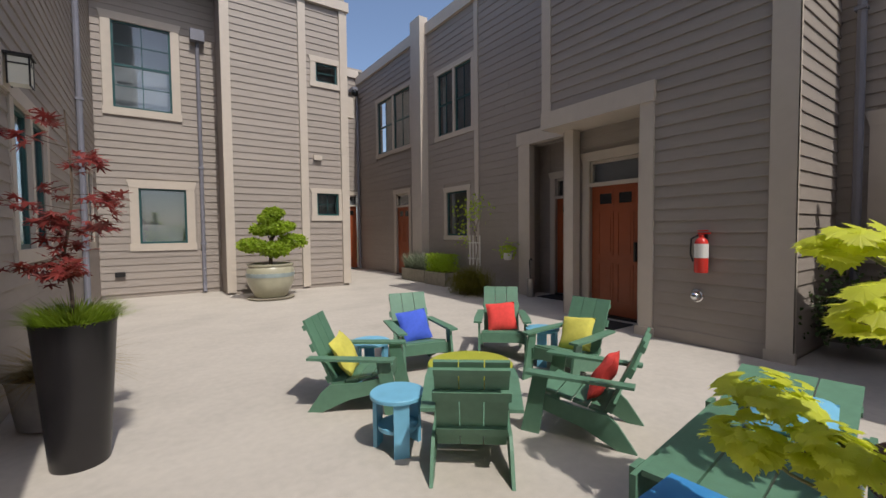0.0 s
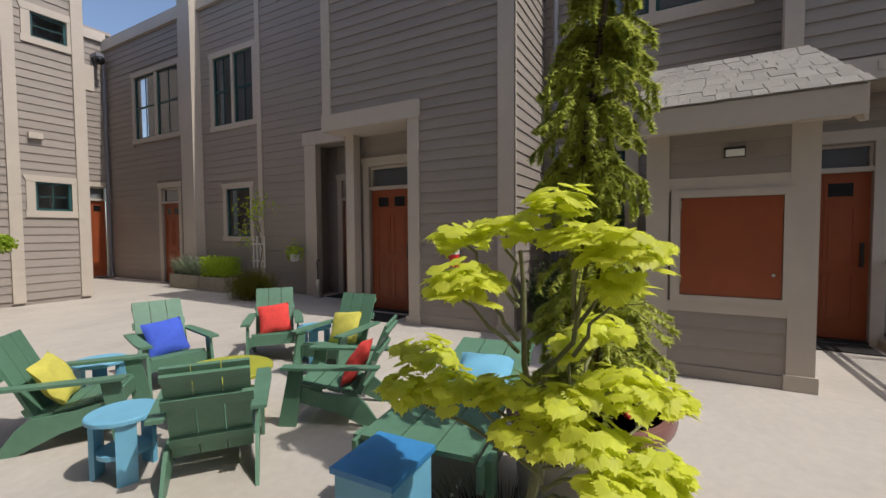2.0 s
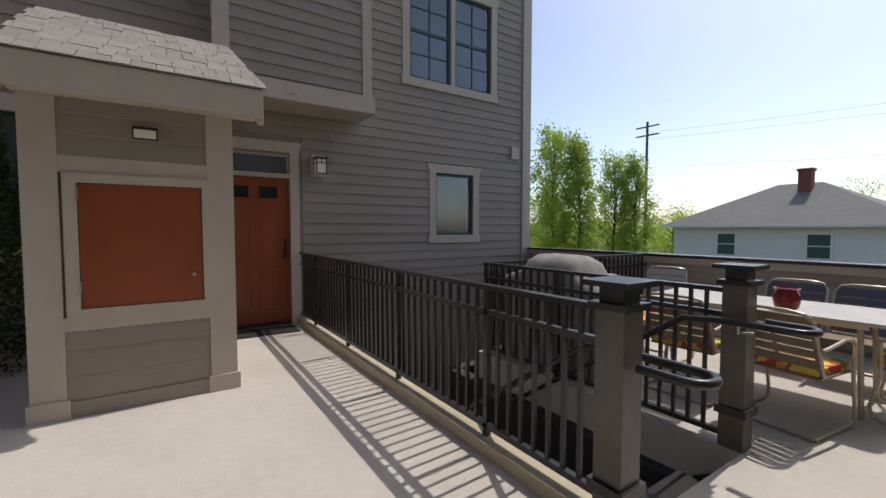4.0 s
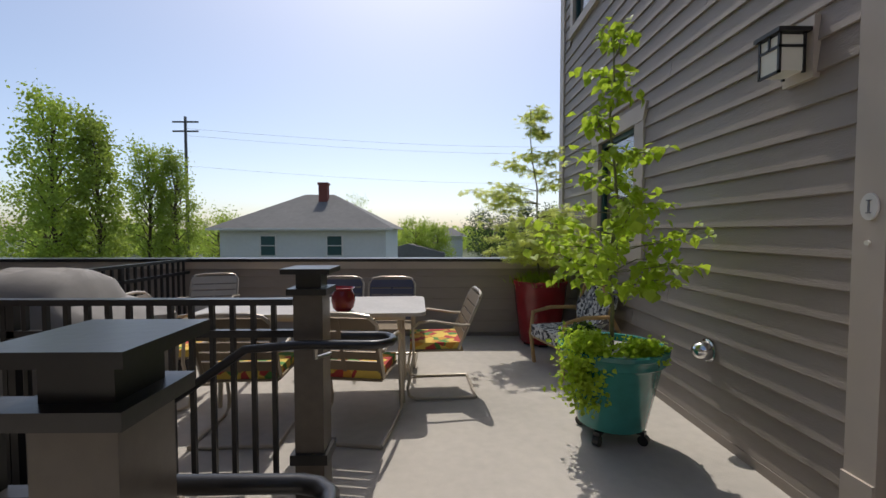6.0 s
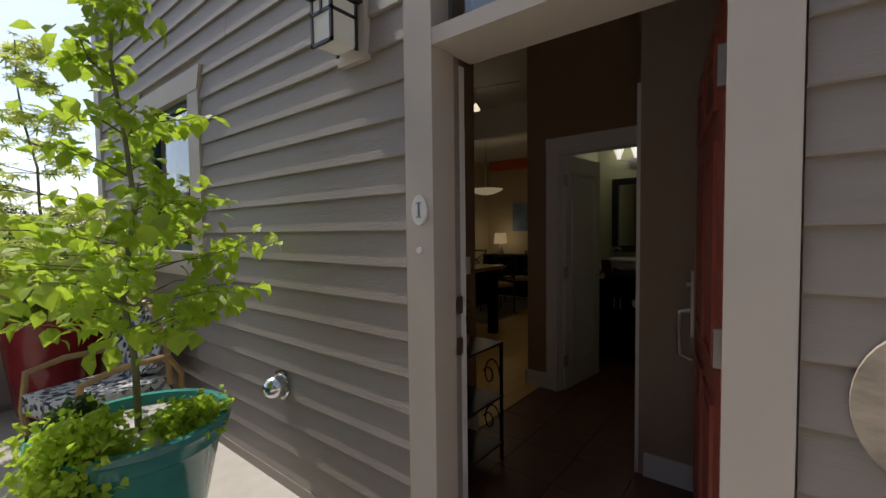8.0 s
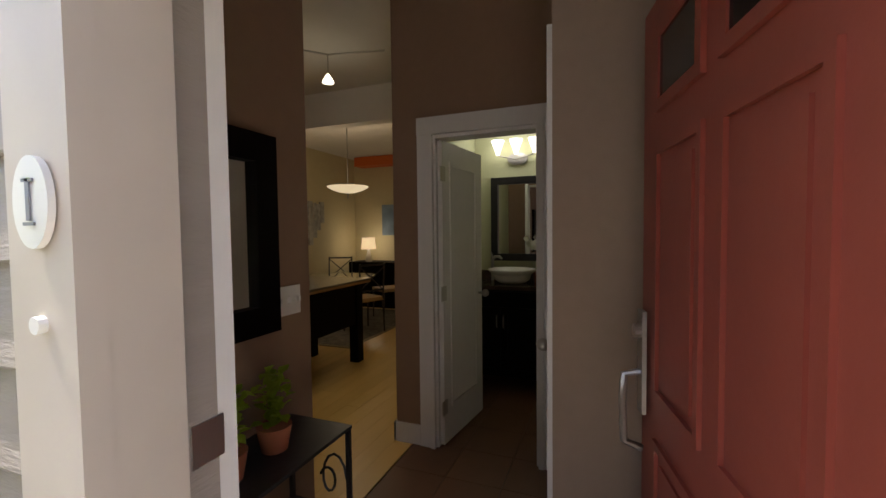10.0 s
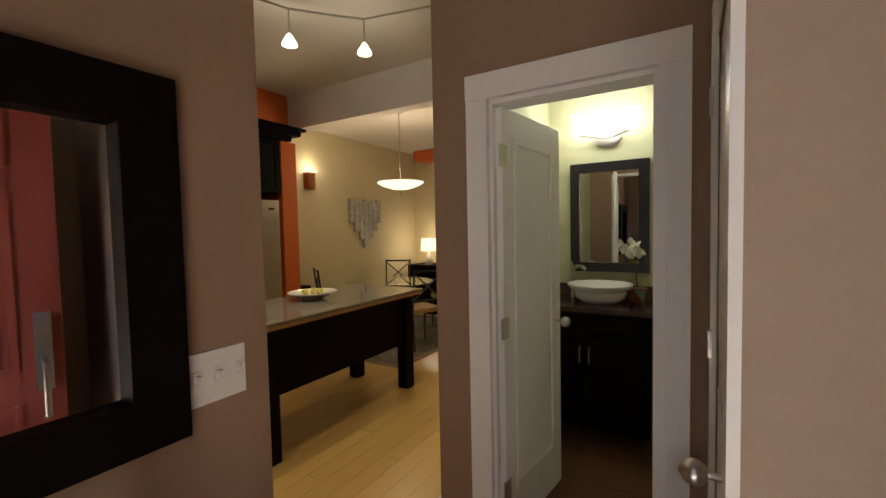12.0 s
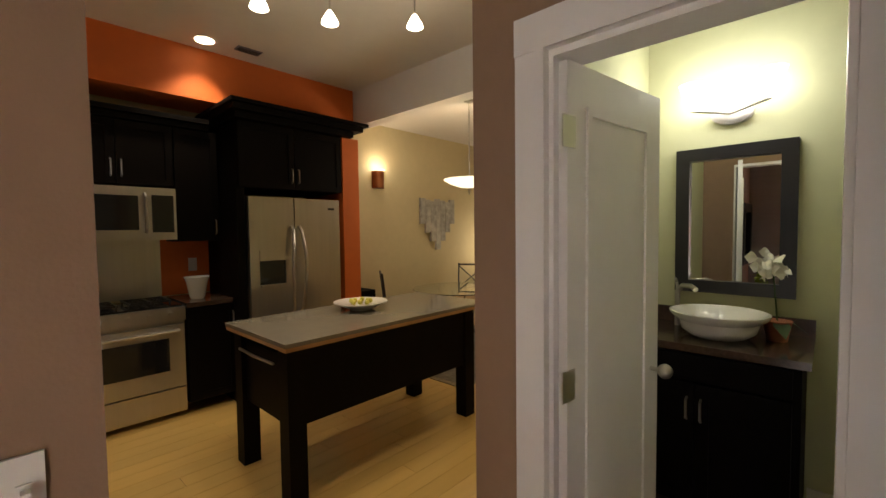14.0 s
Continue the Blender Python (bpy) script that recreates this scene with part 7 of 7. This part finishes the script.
rg = thing("range", "stainless gas range with a black oven window", "stove", KITCHEN)
boxes("body", STEEL, rg, (4.15, 4.91, 5.66, 6.17, 0.04, 0.90), bevel=0.004)
od = boxes("oven_door", STEEL, rg, (4.16, 4.90, 5.63, 5.66, 0.26, 0.76), bevel=0.006)
boxes("oven_window", BLACKGLASS, od, (4.27, 4.79, 5.625, 5.63, 0.40, 0.66))
bm = bmesh.new()
tube(bm, [(4.2, 5.60, 0.715), (4.86, 5.60, 0.715)], 0.012, n=8)
part("handle", bm, STEEL, od)
boxes("drawer", STEEL, rg, (4.16, 4.90, 5.635, 5.66, 0.06, 0.245), bevel=0.006)
boxes("control_panel", STEEL, rg, (4.15, 4.91, 5.62, 5.66, 0.79, 0.90), bevel=0.008)
for k in range(5):
    bm = bmesh.new()
    tube(bm, [(4.25 + k * 0.14, 5.62, 0.85), (4.25 + k * 0.14, 5.59, 0.85)], 0.02, n=12)
    part("knob", bm, STEEL, rg)
boxes("cooktop", BLACKGLASS, rg, (4.16, 4.90, 5.66, 6.15, 0.901, 0.915))
for x in (4.35, 4.70):
    boxes("grate", BLACKMETAL, rg, *[(x - 0.14, x + 0.14, 5.75 + k * 0.09, 5.76 + k * 0.09, 0.935, 0.95) for k in range(4)], *[(x + q, x + q + 0.01, 5.72, 6.06, 0.935, 0.9495) for q in (-0.14, 0.0, 0.13)], *[(x + q, x + q + 0.01, yy, yy + 0.01, 0.915, 0.936) for q in (-0.14, 0.13) for yy in (5.75, 6.02)])
mw = thing("microwave", "stainless microwave with a black window over the range", "microwave", KITCHEN)
boxes("body", STEEL, mw, (4.15, 4.92, 5.80, 6.17, 1.44, 1.86), bevel=0.004)
boxes("window", BLACKGLASS, mw, (4.20, 4.66, 5.793, 5.80, 1.52, 1.79))
boxes("keypad", BLACKGLASS, mw, (4.75, 4.90, 5.793, 5.80, 1.50, 1.80))
bm = bmesh.new()
tube(bm, [(4.705, 5.80, 1.50), (4.705, 5.765, 1.53), (4.705, 5.765, 1.78), (4.705, 5.80, 1.81)], 0.011, n=8)
part("handle", bm, STEEL, mw, smooth=True)
vessel("vase", [(0.05, 0), (0.06, 0.02), (0.085, 0.16), (0.10, 0.19), (0.095, 0.19), (0.06, 0.06)], 5.17, 5.82, 0.925, PORCELAIN, "white ceramic utensil pot on the counter", "vase")
so = thing("wall_outlet", "pale outlet plate on the orange backsplash", "outlet", KITCHEN)
boxes("plate", PLASTIC, so, (5.10, 5.17, 6.18, 6.185, 1.14, 1.26))
boxes("steel_panel", STEEL, tagged(new("splash_panel"), "brushed steel splash panel behind the range", "panel"), (4.26, 4.99, 6.178, 6.184, 0.93, 1.44))
# ceiling fittings
# fittings at x 3.9 are invented to go with the two added lamps
for x, yy in ((5.21, 5.54), (3.9, 5.54), (3.9, 3.6)):
    cl = thing("can_light", "recessed round ceiling light", "lamp")
    bm = bmesh.new()
    lathe(bm, [(0.085, 3.044), (0.095, 3.05)], x, yy, 24)
    part("trim_ring", bm, PLASTIC, cl)
    bm = bmesh.new()
    lathe(bm, [(0.07, 3.040), (0.07, 3.0435)], x, yy, 24)
    part("lens", bm, BULB, cl)
vg = thing("ceiling_vent", "small grey ceiling vent", "vent")
boxes("frame", GUTTER, vg, (5.44, 5.64, 5.45, 5.55, 3.042, 3.05))
for k in range(4):
    boxes("slat", BLACKMETAL, vg, (5.45, 5.63, 5.465 + k * 0.02, 5.472 + k * 0.02, 3.038, 3.042))
tk = thing("track_light", "curved ceiling rail with small white glass pendants", "lamp")
bm = bmesh.new()
tube(bm, [(4.65, 4.12, 2.98), (5.05, 4.17, 2.985), (5.42, 4.04, 2.985), (5.81, 3.71, 2.985), (5.92, 3.2, 2.98)], 0.008, n=6)
part("rail", bm, NICKEL, tk)
for x, yy in ((5.05, 4.17), (5.42, 4.04), (5.81, 3.71)):
    bm = bmesh.new()
    tube(bm, [(x, yy, 2.98), (x, yy, 2.815)], 0.006, n=6)
    part("drop_rod", bm, NICKEL, tk)
    bm = bmesh.new()
    lathe(bm, [(0.014, 2.815), (0.02, 2.805), (0.046, 2.76), (0.052, 2.74), (0.046, 2.74)], x, yy, 18)
    s_ = part("shade", bm, BULB, tk, "glowing white glass shade", smooth=True)
    s_.visible_shadow = False
# dining room
pd = thing("pendant_light", "hanging bowl pendant of amber glass", "lamp")
bm = bmesh.new()
tube(bm, [(7.50, 4.67, 2.88), (7.50, 4.67, 2.06)], 0.008, n=6)
part("rod", bm, NICKEL, pd)
bm = bmesh.new()
lathe(bm, [(0.05, 2.85), (0.06, 2.878)], 7.50, 4.67, 16)
part("canopy", bm, NICKEL, pd)
bm = bmesh.new()
lathe(bm, [(0.02, 1.94), (0.12, 1.955), (0.22, 1.99), (0.28, 2.03), (0.275, 2.035), (0.2, 2.0), (0.02, 1.965)], 7.50, 4.67, 30)
s_ = part("bowl", bm, BOWLGLASS, pd, "amber glass bowl", smooth=True)
s_.visible_shadow = False
bm = bmesh.new()
tube(bm, [(7.50, 4.67, 1.945), (7.50, 4.67, 1.87)], 0.02, 0.008, n=8)
part("finial", bm, NICKEL, pd)
sc = thing("wall_sconce", "half-round copper wall sconce glowing up and down", "lamp")
bm = bmesh.new()
prism(bm, [(0.09 * math.cos(a), 0.09 * math.sin(a)) for a in [math.pi * k / 10 for k in range(11)]], 2.05, 2.27, lambda a, b, h: Vector((7.45 + a, 6.195 - b, h)))
part("shade", bm, SCONCECOPPER, sc)
bm = bmesh.new()
lathe(bm, [(0.001, 2.272), (0.06, 2.272), (0.055, 2.285), (0.001, 2.29)], 7.45, 6.12, 14)
part("glow_lens", bm, SCONCEGLOW, sc, "warm glowing lens")
ar = thing("wall_art", "birch-bark strip wall sculpture on the cream wall", "art")
for k in range(7):
    a, b = 8.20 + k * 0.105, 8.295 + k * 0.105
    boxes("strip", GREYART, ar, (a, b, 6.15, 6.19, 1.20 + 0.13 * abs(k - 3), 1.96 - 0.02 * (k % 3)), bevel=0.004)
ba = thing("painting", "blue abstract canvas on the dining end wall", "art")
boxes("canvas", BLUEART, ba, (9.96, 9.99, 5.05, 5.55, 1.35, 1.95), bevel=0.004)
dt = thing("dining_table", "round glass dining table on an iron base", "table", pose(8.05, 5.30, 0))
bm = bmesh.new()
lathe(bm, [(0.60, 0.735), (0.605, 0.741), (0.60, 0.747)], n=40)
part("glass_top", bm, GLASS, dt)
for k in range(4):
    a = math.pi * k / 2 + 0.4
    bm = bmesh.new()
    tube(bm, [(0.30 * math.cos(a), 0.30 * math.sin(a), 0), (0.08 * math.cos(a), 0.08 * math.sin(a), 0.4), (0.3 * math.cos(a), 0.3 * math.sin(a), 0.735)], 0.012, n=6)
    part("leg", bm, BLACKMETAL, dt)


def iron_chair(x, y, a):
    th = thing("dining_chair", "black iron dining chair with crossed back and tan seat", "chair", pose(x, y, 0, 0, 0, a), group="iron chairs round the glass table")
    for s in (-1, 1):
        for pts in ([(0.20, s * 0.2, 0), (0.19, s * 0.2, 0.45)], [(-0.22, s * 0.2, 0), (-0.19, s * 0.2, 0.45), (-0.25, s * 0.2, 0.98)]):
            bm = bmesh.new()
            tube(bm, pts, 0.012, n=6)
            part("leg", bm, BLACKMETAL, th)
        bm = bmesh.new()
        tube(bm, [(-0.20, -s * 0.2, 0.60), (-0.23, 0, 0.77), (-0.25, s * 0.2, 0.94)], 0.009, n=6)
        part("cross_bar", bm, BLACKMETAL, th)
    for z in (0.60, 0.96):
        bm = bmesh.new()
        tube(bm, [(-0.20 - (z - 0.6) * 0.14, -0.2, z), (-0.20 - (z - 0.6) * 0.14, 0.2, z)], 0.014, n=6)
        part("back_rail", bm, BLACKMETAL, th)
    boxes("seat", RATTAN, th, (-0.2, 0.21, -0.21, 0.21, 0.45, 0.50), bevel=0.015)
    return th


iron_chair(8.75, 5.75, 205)
iron_chair(7.75, 4.62, 65)
iron_chair(7.45, 5.75, -35)
iron_chair(8.75, 4.75, 145)
rugm = boxes("rug_field", RUG, tagged(new("rug"), "dark patterned rug under the dining table", "rug"), (6.98, 9.3, 4.35, 6.1, 0.001, 0.009))
boxes("rug_border", material("rug_border", (0.30, 0.24, 0.15), 0.95, vary=0.5, scale=30), bpy.data.objects["rug"], (6.92, 6.98, 4.3, 6.15, 0.001, 0.008), (6.98, 9.3, 4.3, 4.35, 0.001, 0.008))
cs = thing("console_table", "low dark console with a telephone by the wall", "table")
boxes("case", ESPRESSO, cs, (6.70, 7.12, 5.85, 6.19, 0.0, 0.78), bevel=0.004)
ph = thing("telephone", "black telephone on the console", "telephone")
boxes("base", BLACKMETAL, ph, (6.80, 6.96, 5.95, 6.1, 0.78, 0.82), bevel=0.01)
boxes("handset", BLACKMETAL, ph, (6.79, 6.97, 5.98, 6.03, 0.82, 0.85), bevel=0.01)
sd = thing("sideboard", "dark sideboard against the dining end wall", "sideboard")
boxes("case", ESPRESSO, sd, (9.45, 9.95, 4.9, 6.0, 0.0, 0.85), bevel=0.004)
tlp = thing("table_lamp", "white table lamp with a glowing cream shade", "lamp", pose(9.6, 5.65, 0.85))
bm = bmesh.new()
lathe(bm, [(0.06, 0), (0.07, 0.06), (0.04, 0.16), (0.015, 0.24)], n=16)
part("base", bm, PORCELAIN, tlp, smooth=True)
bm = bmesh.new()
lathe(bm, [(0.14, 0.24), (0.12, 0.46)], n=20)
s_ = part("shade", bm, LAMPSHADE, tlp, "glowing cream shade", smooth=True)
s_.visible_shadow = False

# ---- beyond the parapet ----
def house(x, y, w, d, z0, eave, ridge, label, turn=0):
    th = thing("house", label, "house", pose(x, y, 0, 0, 0, turn), kind="")
    boxes("wall", WHITEHOUSE, th, (-w / 2, w / 2, 0, d, z0, eave))
    bm = bmesh.new()
    o = 0.55
    c = [bm.verts.new(p) for p in ((-w / 2 - o, -o, eave), (w / 2 + o, -o, eave), (w / 2 + o, d + o, eave), (-w / 2 - o, d + o, eave), (-w * 0.10, d * 0.5, ridge), (w * 0.10, d * 0.5, ridge))]
    for q in ((0, 1, 5, 4), (1, 2, 5), (2, 3, 4, 5), (3, 0, 4), (3, 2, 1, 0)):
        bm.faces.new([c[i] for i in q])
    part("roof", bm, FARROOF, th)
    boxes("gutter", PLASTIC, th, (-w / 2 - o, w / 2 + o, -o - 0.1, -o, eave - 0.12, eave))
    return th


h1 = house(-7.35, 27.0, 10.5, 8.0, -3.2, 1.6, 4.1, "white house with a grey hipped roof and brick chimney")
bm = bmesh.new()
box(bm, 0.2, 0.8, 2.9, 3.5, 3.3, 4.7)
box(bm, 0.14, 0.86, 2.84, 3.56, 4.7, 4.85)
part("chimney", bm, BRICKRED, h1)
for x in (-2.2, 2.0):
    wd = boxes("window", WINFRAME, h1, (x - 0.45, x + 0.45, -0.04, 0.0, -0.1, 1.1))
    boxes("frame", PLASTIC, wd, (x - 0.55, x - 0.45, -0.06, 0, -0.2, 1.2), (x + 0.45, x + 0.55, -0.06, 0, -0.2, 1.2), (x - 0.45, x + 0.45, -0.06, 0, 1.1, 1.2), (x - 0.45, x + 0.45, -0.06, 0, 0.48, 0.53))
for x, y, z in ((-2.6, 1.2, 2.1), (1.4, 1.5, 2.3), (2.4, 2.2, 2.5)):
    bm = bmesh.new()
    tube(bm, [(x, y, z - 0.5), (x, y, z + 0.15)], 0.06, n=6)
    part("vent_pipe", bm, PLASTIC, h1)
house(2.9, 58, 3.6, 4, -3.2, 0.9, 2.0, "small far house with a pale roof")
bm = bmesh.new()
prism(bm, [(-4, -3.2), (4, -3.2), (4, -0.9), (0, 0.1), (-4, -0.9)], 46, 52, lambda a, b, h: Vector((a - 2.0, h, b)))
solid("far_house", bm, FARROOF, "low far building with a broad roof", "house")
up = thing("utility_pole", "tall wooden utility pole with cross-arms", "pole", pose(-20.5, 37, -3.2))
bm = bmesh.new()
tube(bm, [(0, 0, 0), (0, 0, 14.5)], 0.16, 0.11, 8)
part("pole", bm, POLEWOOD, up)
for z in (14.0, 13.2):
    boxes("cross_arm", POLEWOOD, up, (-1.1, 1.1, -0.06, 0.06, z, z + 0.12))
for k, z in enumerate((8.7, 8.1, 5.5)):
    bm = bmesh.new()
    tube(bm, [Vector((-20.5 + s * 60, 37, z + 1.6 - 1.5 * math.sin(math.pi * s))) for s in [i / 14 for i in range(15)]], 0.009, n=4)
    solid("power_line", bm, POLEWOOD, "thin sagging overhead line", "cable")


def far_tree(x, y, h, r, seed, label, mat=LEAF_FAR, tall=False, n=5200):
    rng = random.Random(seed)
    th = thing("tree", label, "tree", pose(x, y, -3.2))
    bm = bmesh.new()
    tube(bm, wander((0, 0, 0), (0.1, 0, h * 0.9), rng, 6, 0.15), 0.16, 0.03, 7)
    places = []
    lobes = 26 if tall else 20
    for k in range(lobes):
        t = 0.25 + 0.75 * k / lobes
        a = k * 2.4 + rng.random()
        if tall:
            q = r * (1 - abs(t - 0.45) * 1.15) * rng.uniform(0.4, 1.0)
        else:
            q = r * math.sqrt(max(0.05, 1 - ((t - 0.62) / 0.42) ** 2)) * rng.uniform(0.3, 1.0)
        c = Vector((q * math.cos(a), q * math.sin(a), h * t))
        tube(bm, wander((0, 0, h * t * 0.75), c, rng, 3, 0.2), 0.05, 0.015, 4)
        s = r * rng.uniform(0.28, 0.46)
        for j in range(n // lobes):
            d = Vector((rng.gauss(0, 0.5), rng.gauss(0, 0.5), rng.gauss(0, 0.62 if tall else 0.45))) * s
            places.append(turned(c + d, rng.uniform(0.10, 0.20), rng, 90))
    part("trunk", bm, BARK, th)
    joined("crown", OVALS, places, mat, th)


far_tree(-18.9, 22.5, 11.6, 1.9, 1, "tall loose birch beyond the parapet", tall=True, n=9000)
far_tree(-17.0, 23.0, 10.8, 1.6, 2, "tall loose birch beyond the parapet", tall=True, n=8000)
far_tree(-20.4, 32.0, 10.9, 1.8, 3, "tall narrow poplar beyond the parapet", tall=True, n=8000)
far_tree(-18.8, 32.6, 10.6, 1.5, 4, "tall narrow poplar beyond the parapet", tall=True, n=7000)
far_tree(-19.5, 40.0, 6.2, 3.0, 5, "rounded bright green tree behind the house")
far_tree(-24.5, 28.0, 8.0, 3.0, 15, "rounded bright green tree behind the house")
far_tree(-9.0, 52.0, 9.0, 2.6, 6, "thin pale spring tree in the distance", n=1500)
far_tree(-1.4, 50.0, 6.0, 2.2, 7, "rounded spring tree in the distance")
far_tree(1.2, 49.0, 5.4, 2.0, 8, "rounded spring tree in the distance")
far_tree(7.0, 47.0, 6.8, 3.0, 9, "dark rounded tree in the distance", LEAF_DARK)
far_tree(11.5, 46.0, 7.4, 3.2, 10, "dark rounded tree in the distance", LEAF_DARK)
far_tree(15.5, 42.0, 7.0, 3.0, 12, "rounded green tree beyond the terrace corner")
wood = thing("far_woods", "band of far treetops along the skyline", "woods", kind="stuff")
rng = random.Random(77)
places = []
for k in range(9000):
    a = rng.uniform(-0.75, 0.75)
    d = rng.uniform(95, 130)
    top = 1.2 + 1.6 * noise.noise((a * 9, 3.1, 0)) + 0.9 * noise.noise((a * 40, 1.7, 0))
    places.append(turned((d * math.sin(a) - 2, d * math.cos(a), -3.2 + rng.uniform(0, 4.6 + top)), rng.uniform(0.7, 1.4), rng, 90))
joined("treetops", OVALS, places, LEAF_FAR, wood)
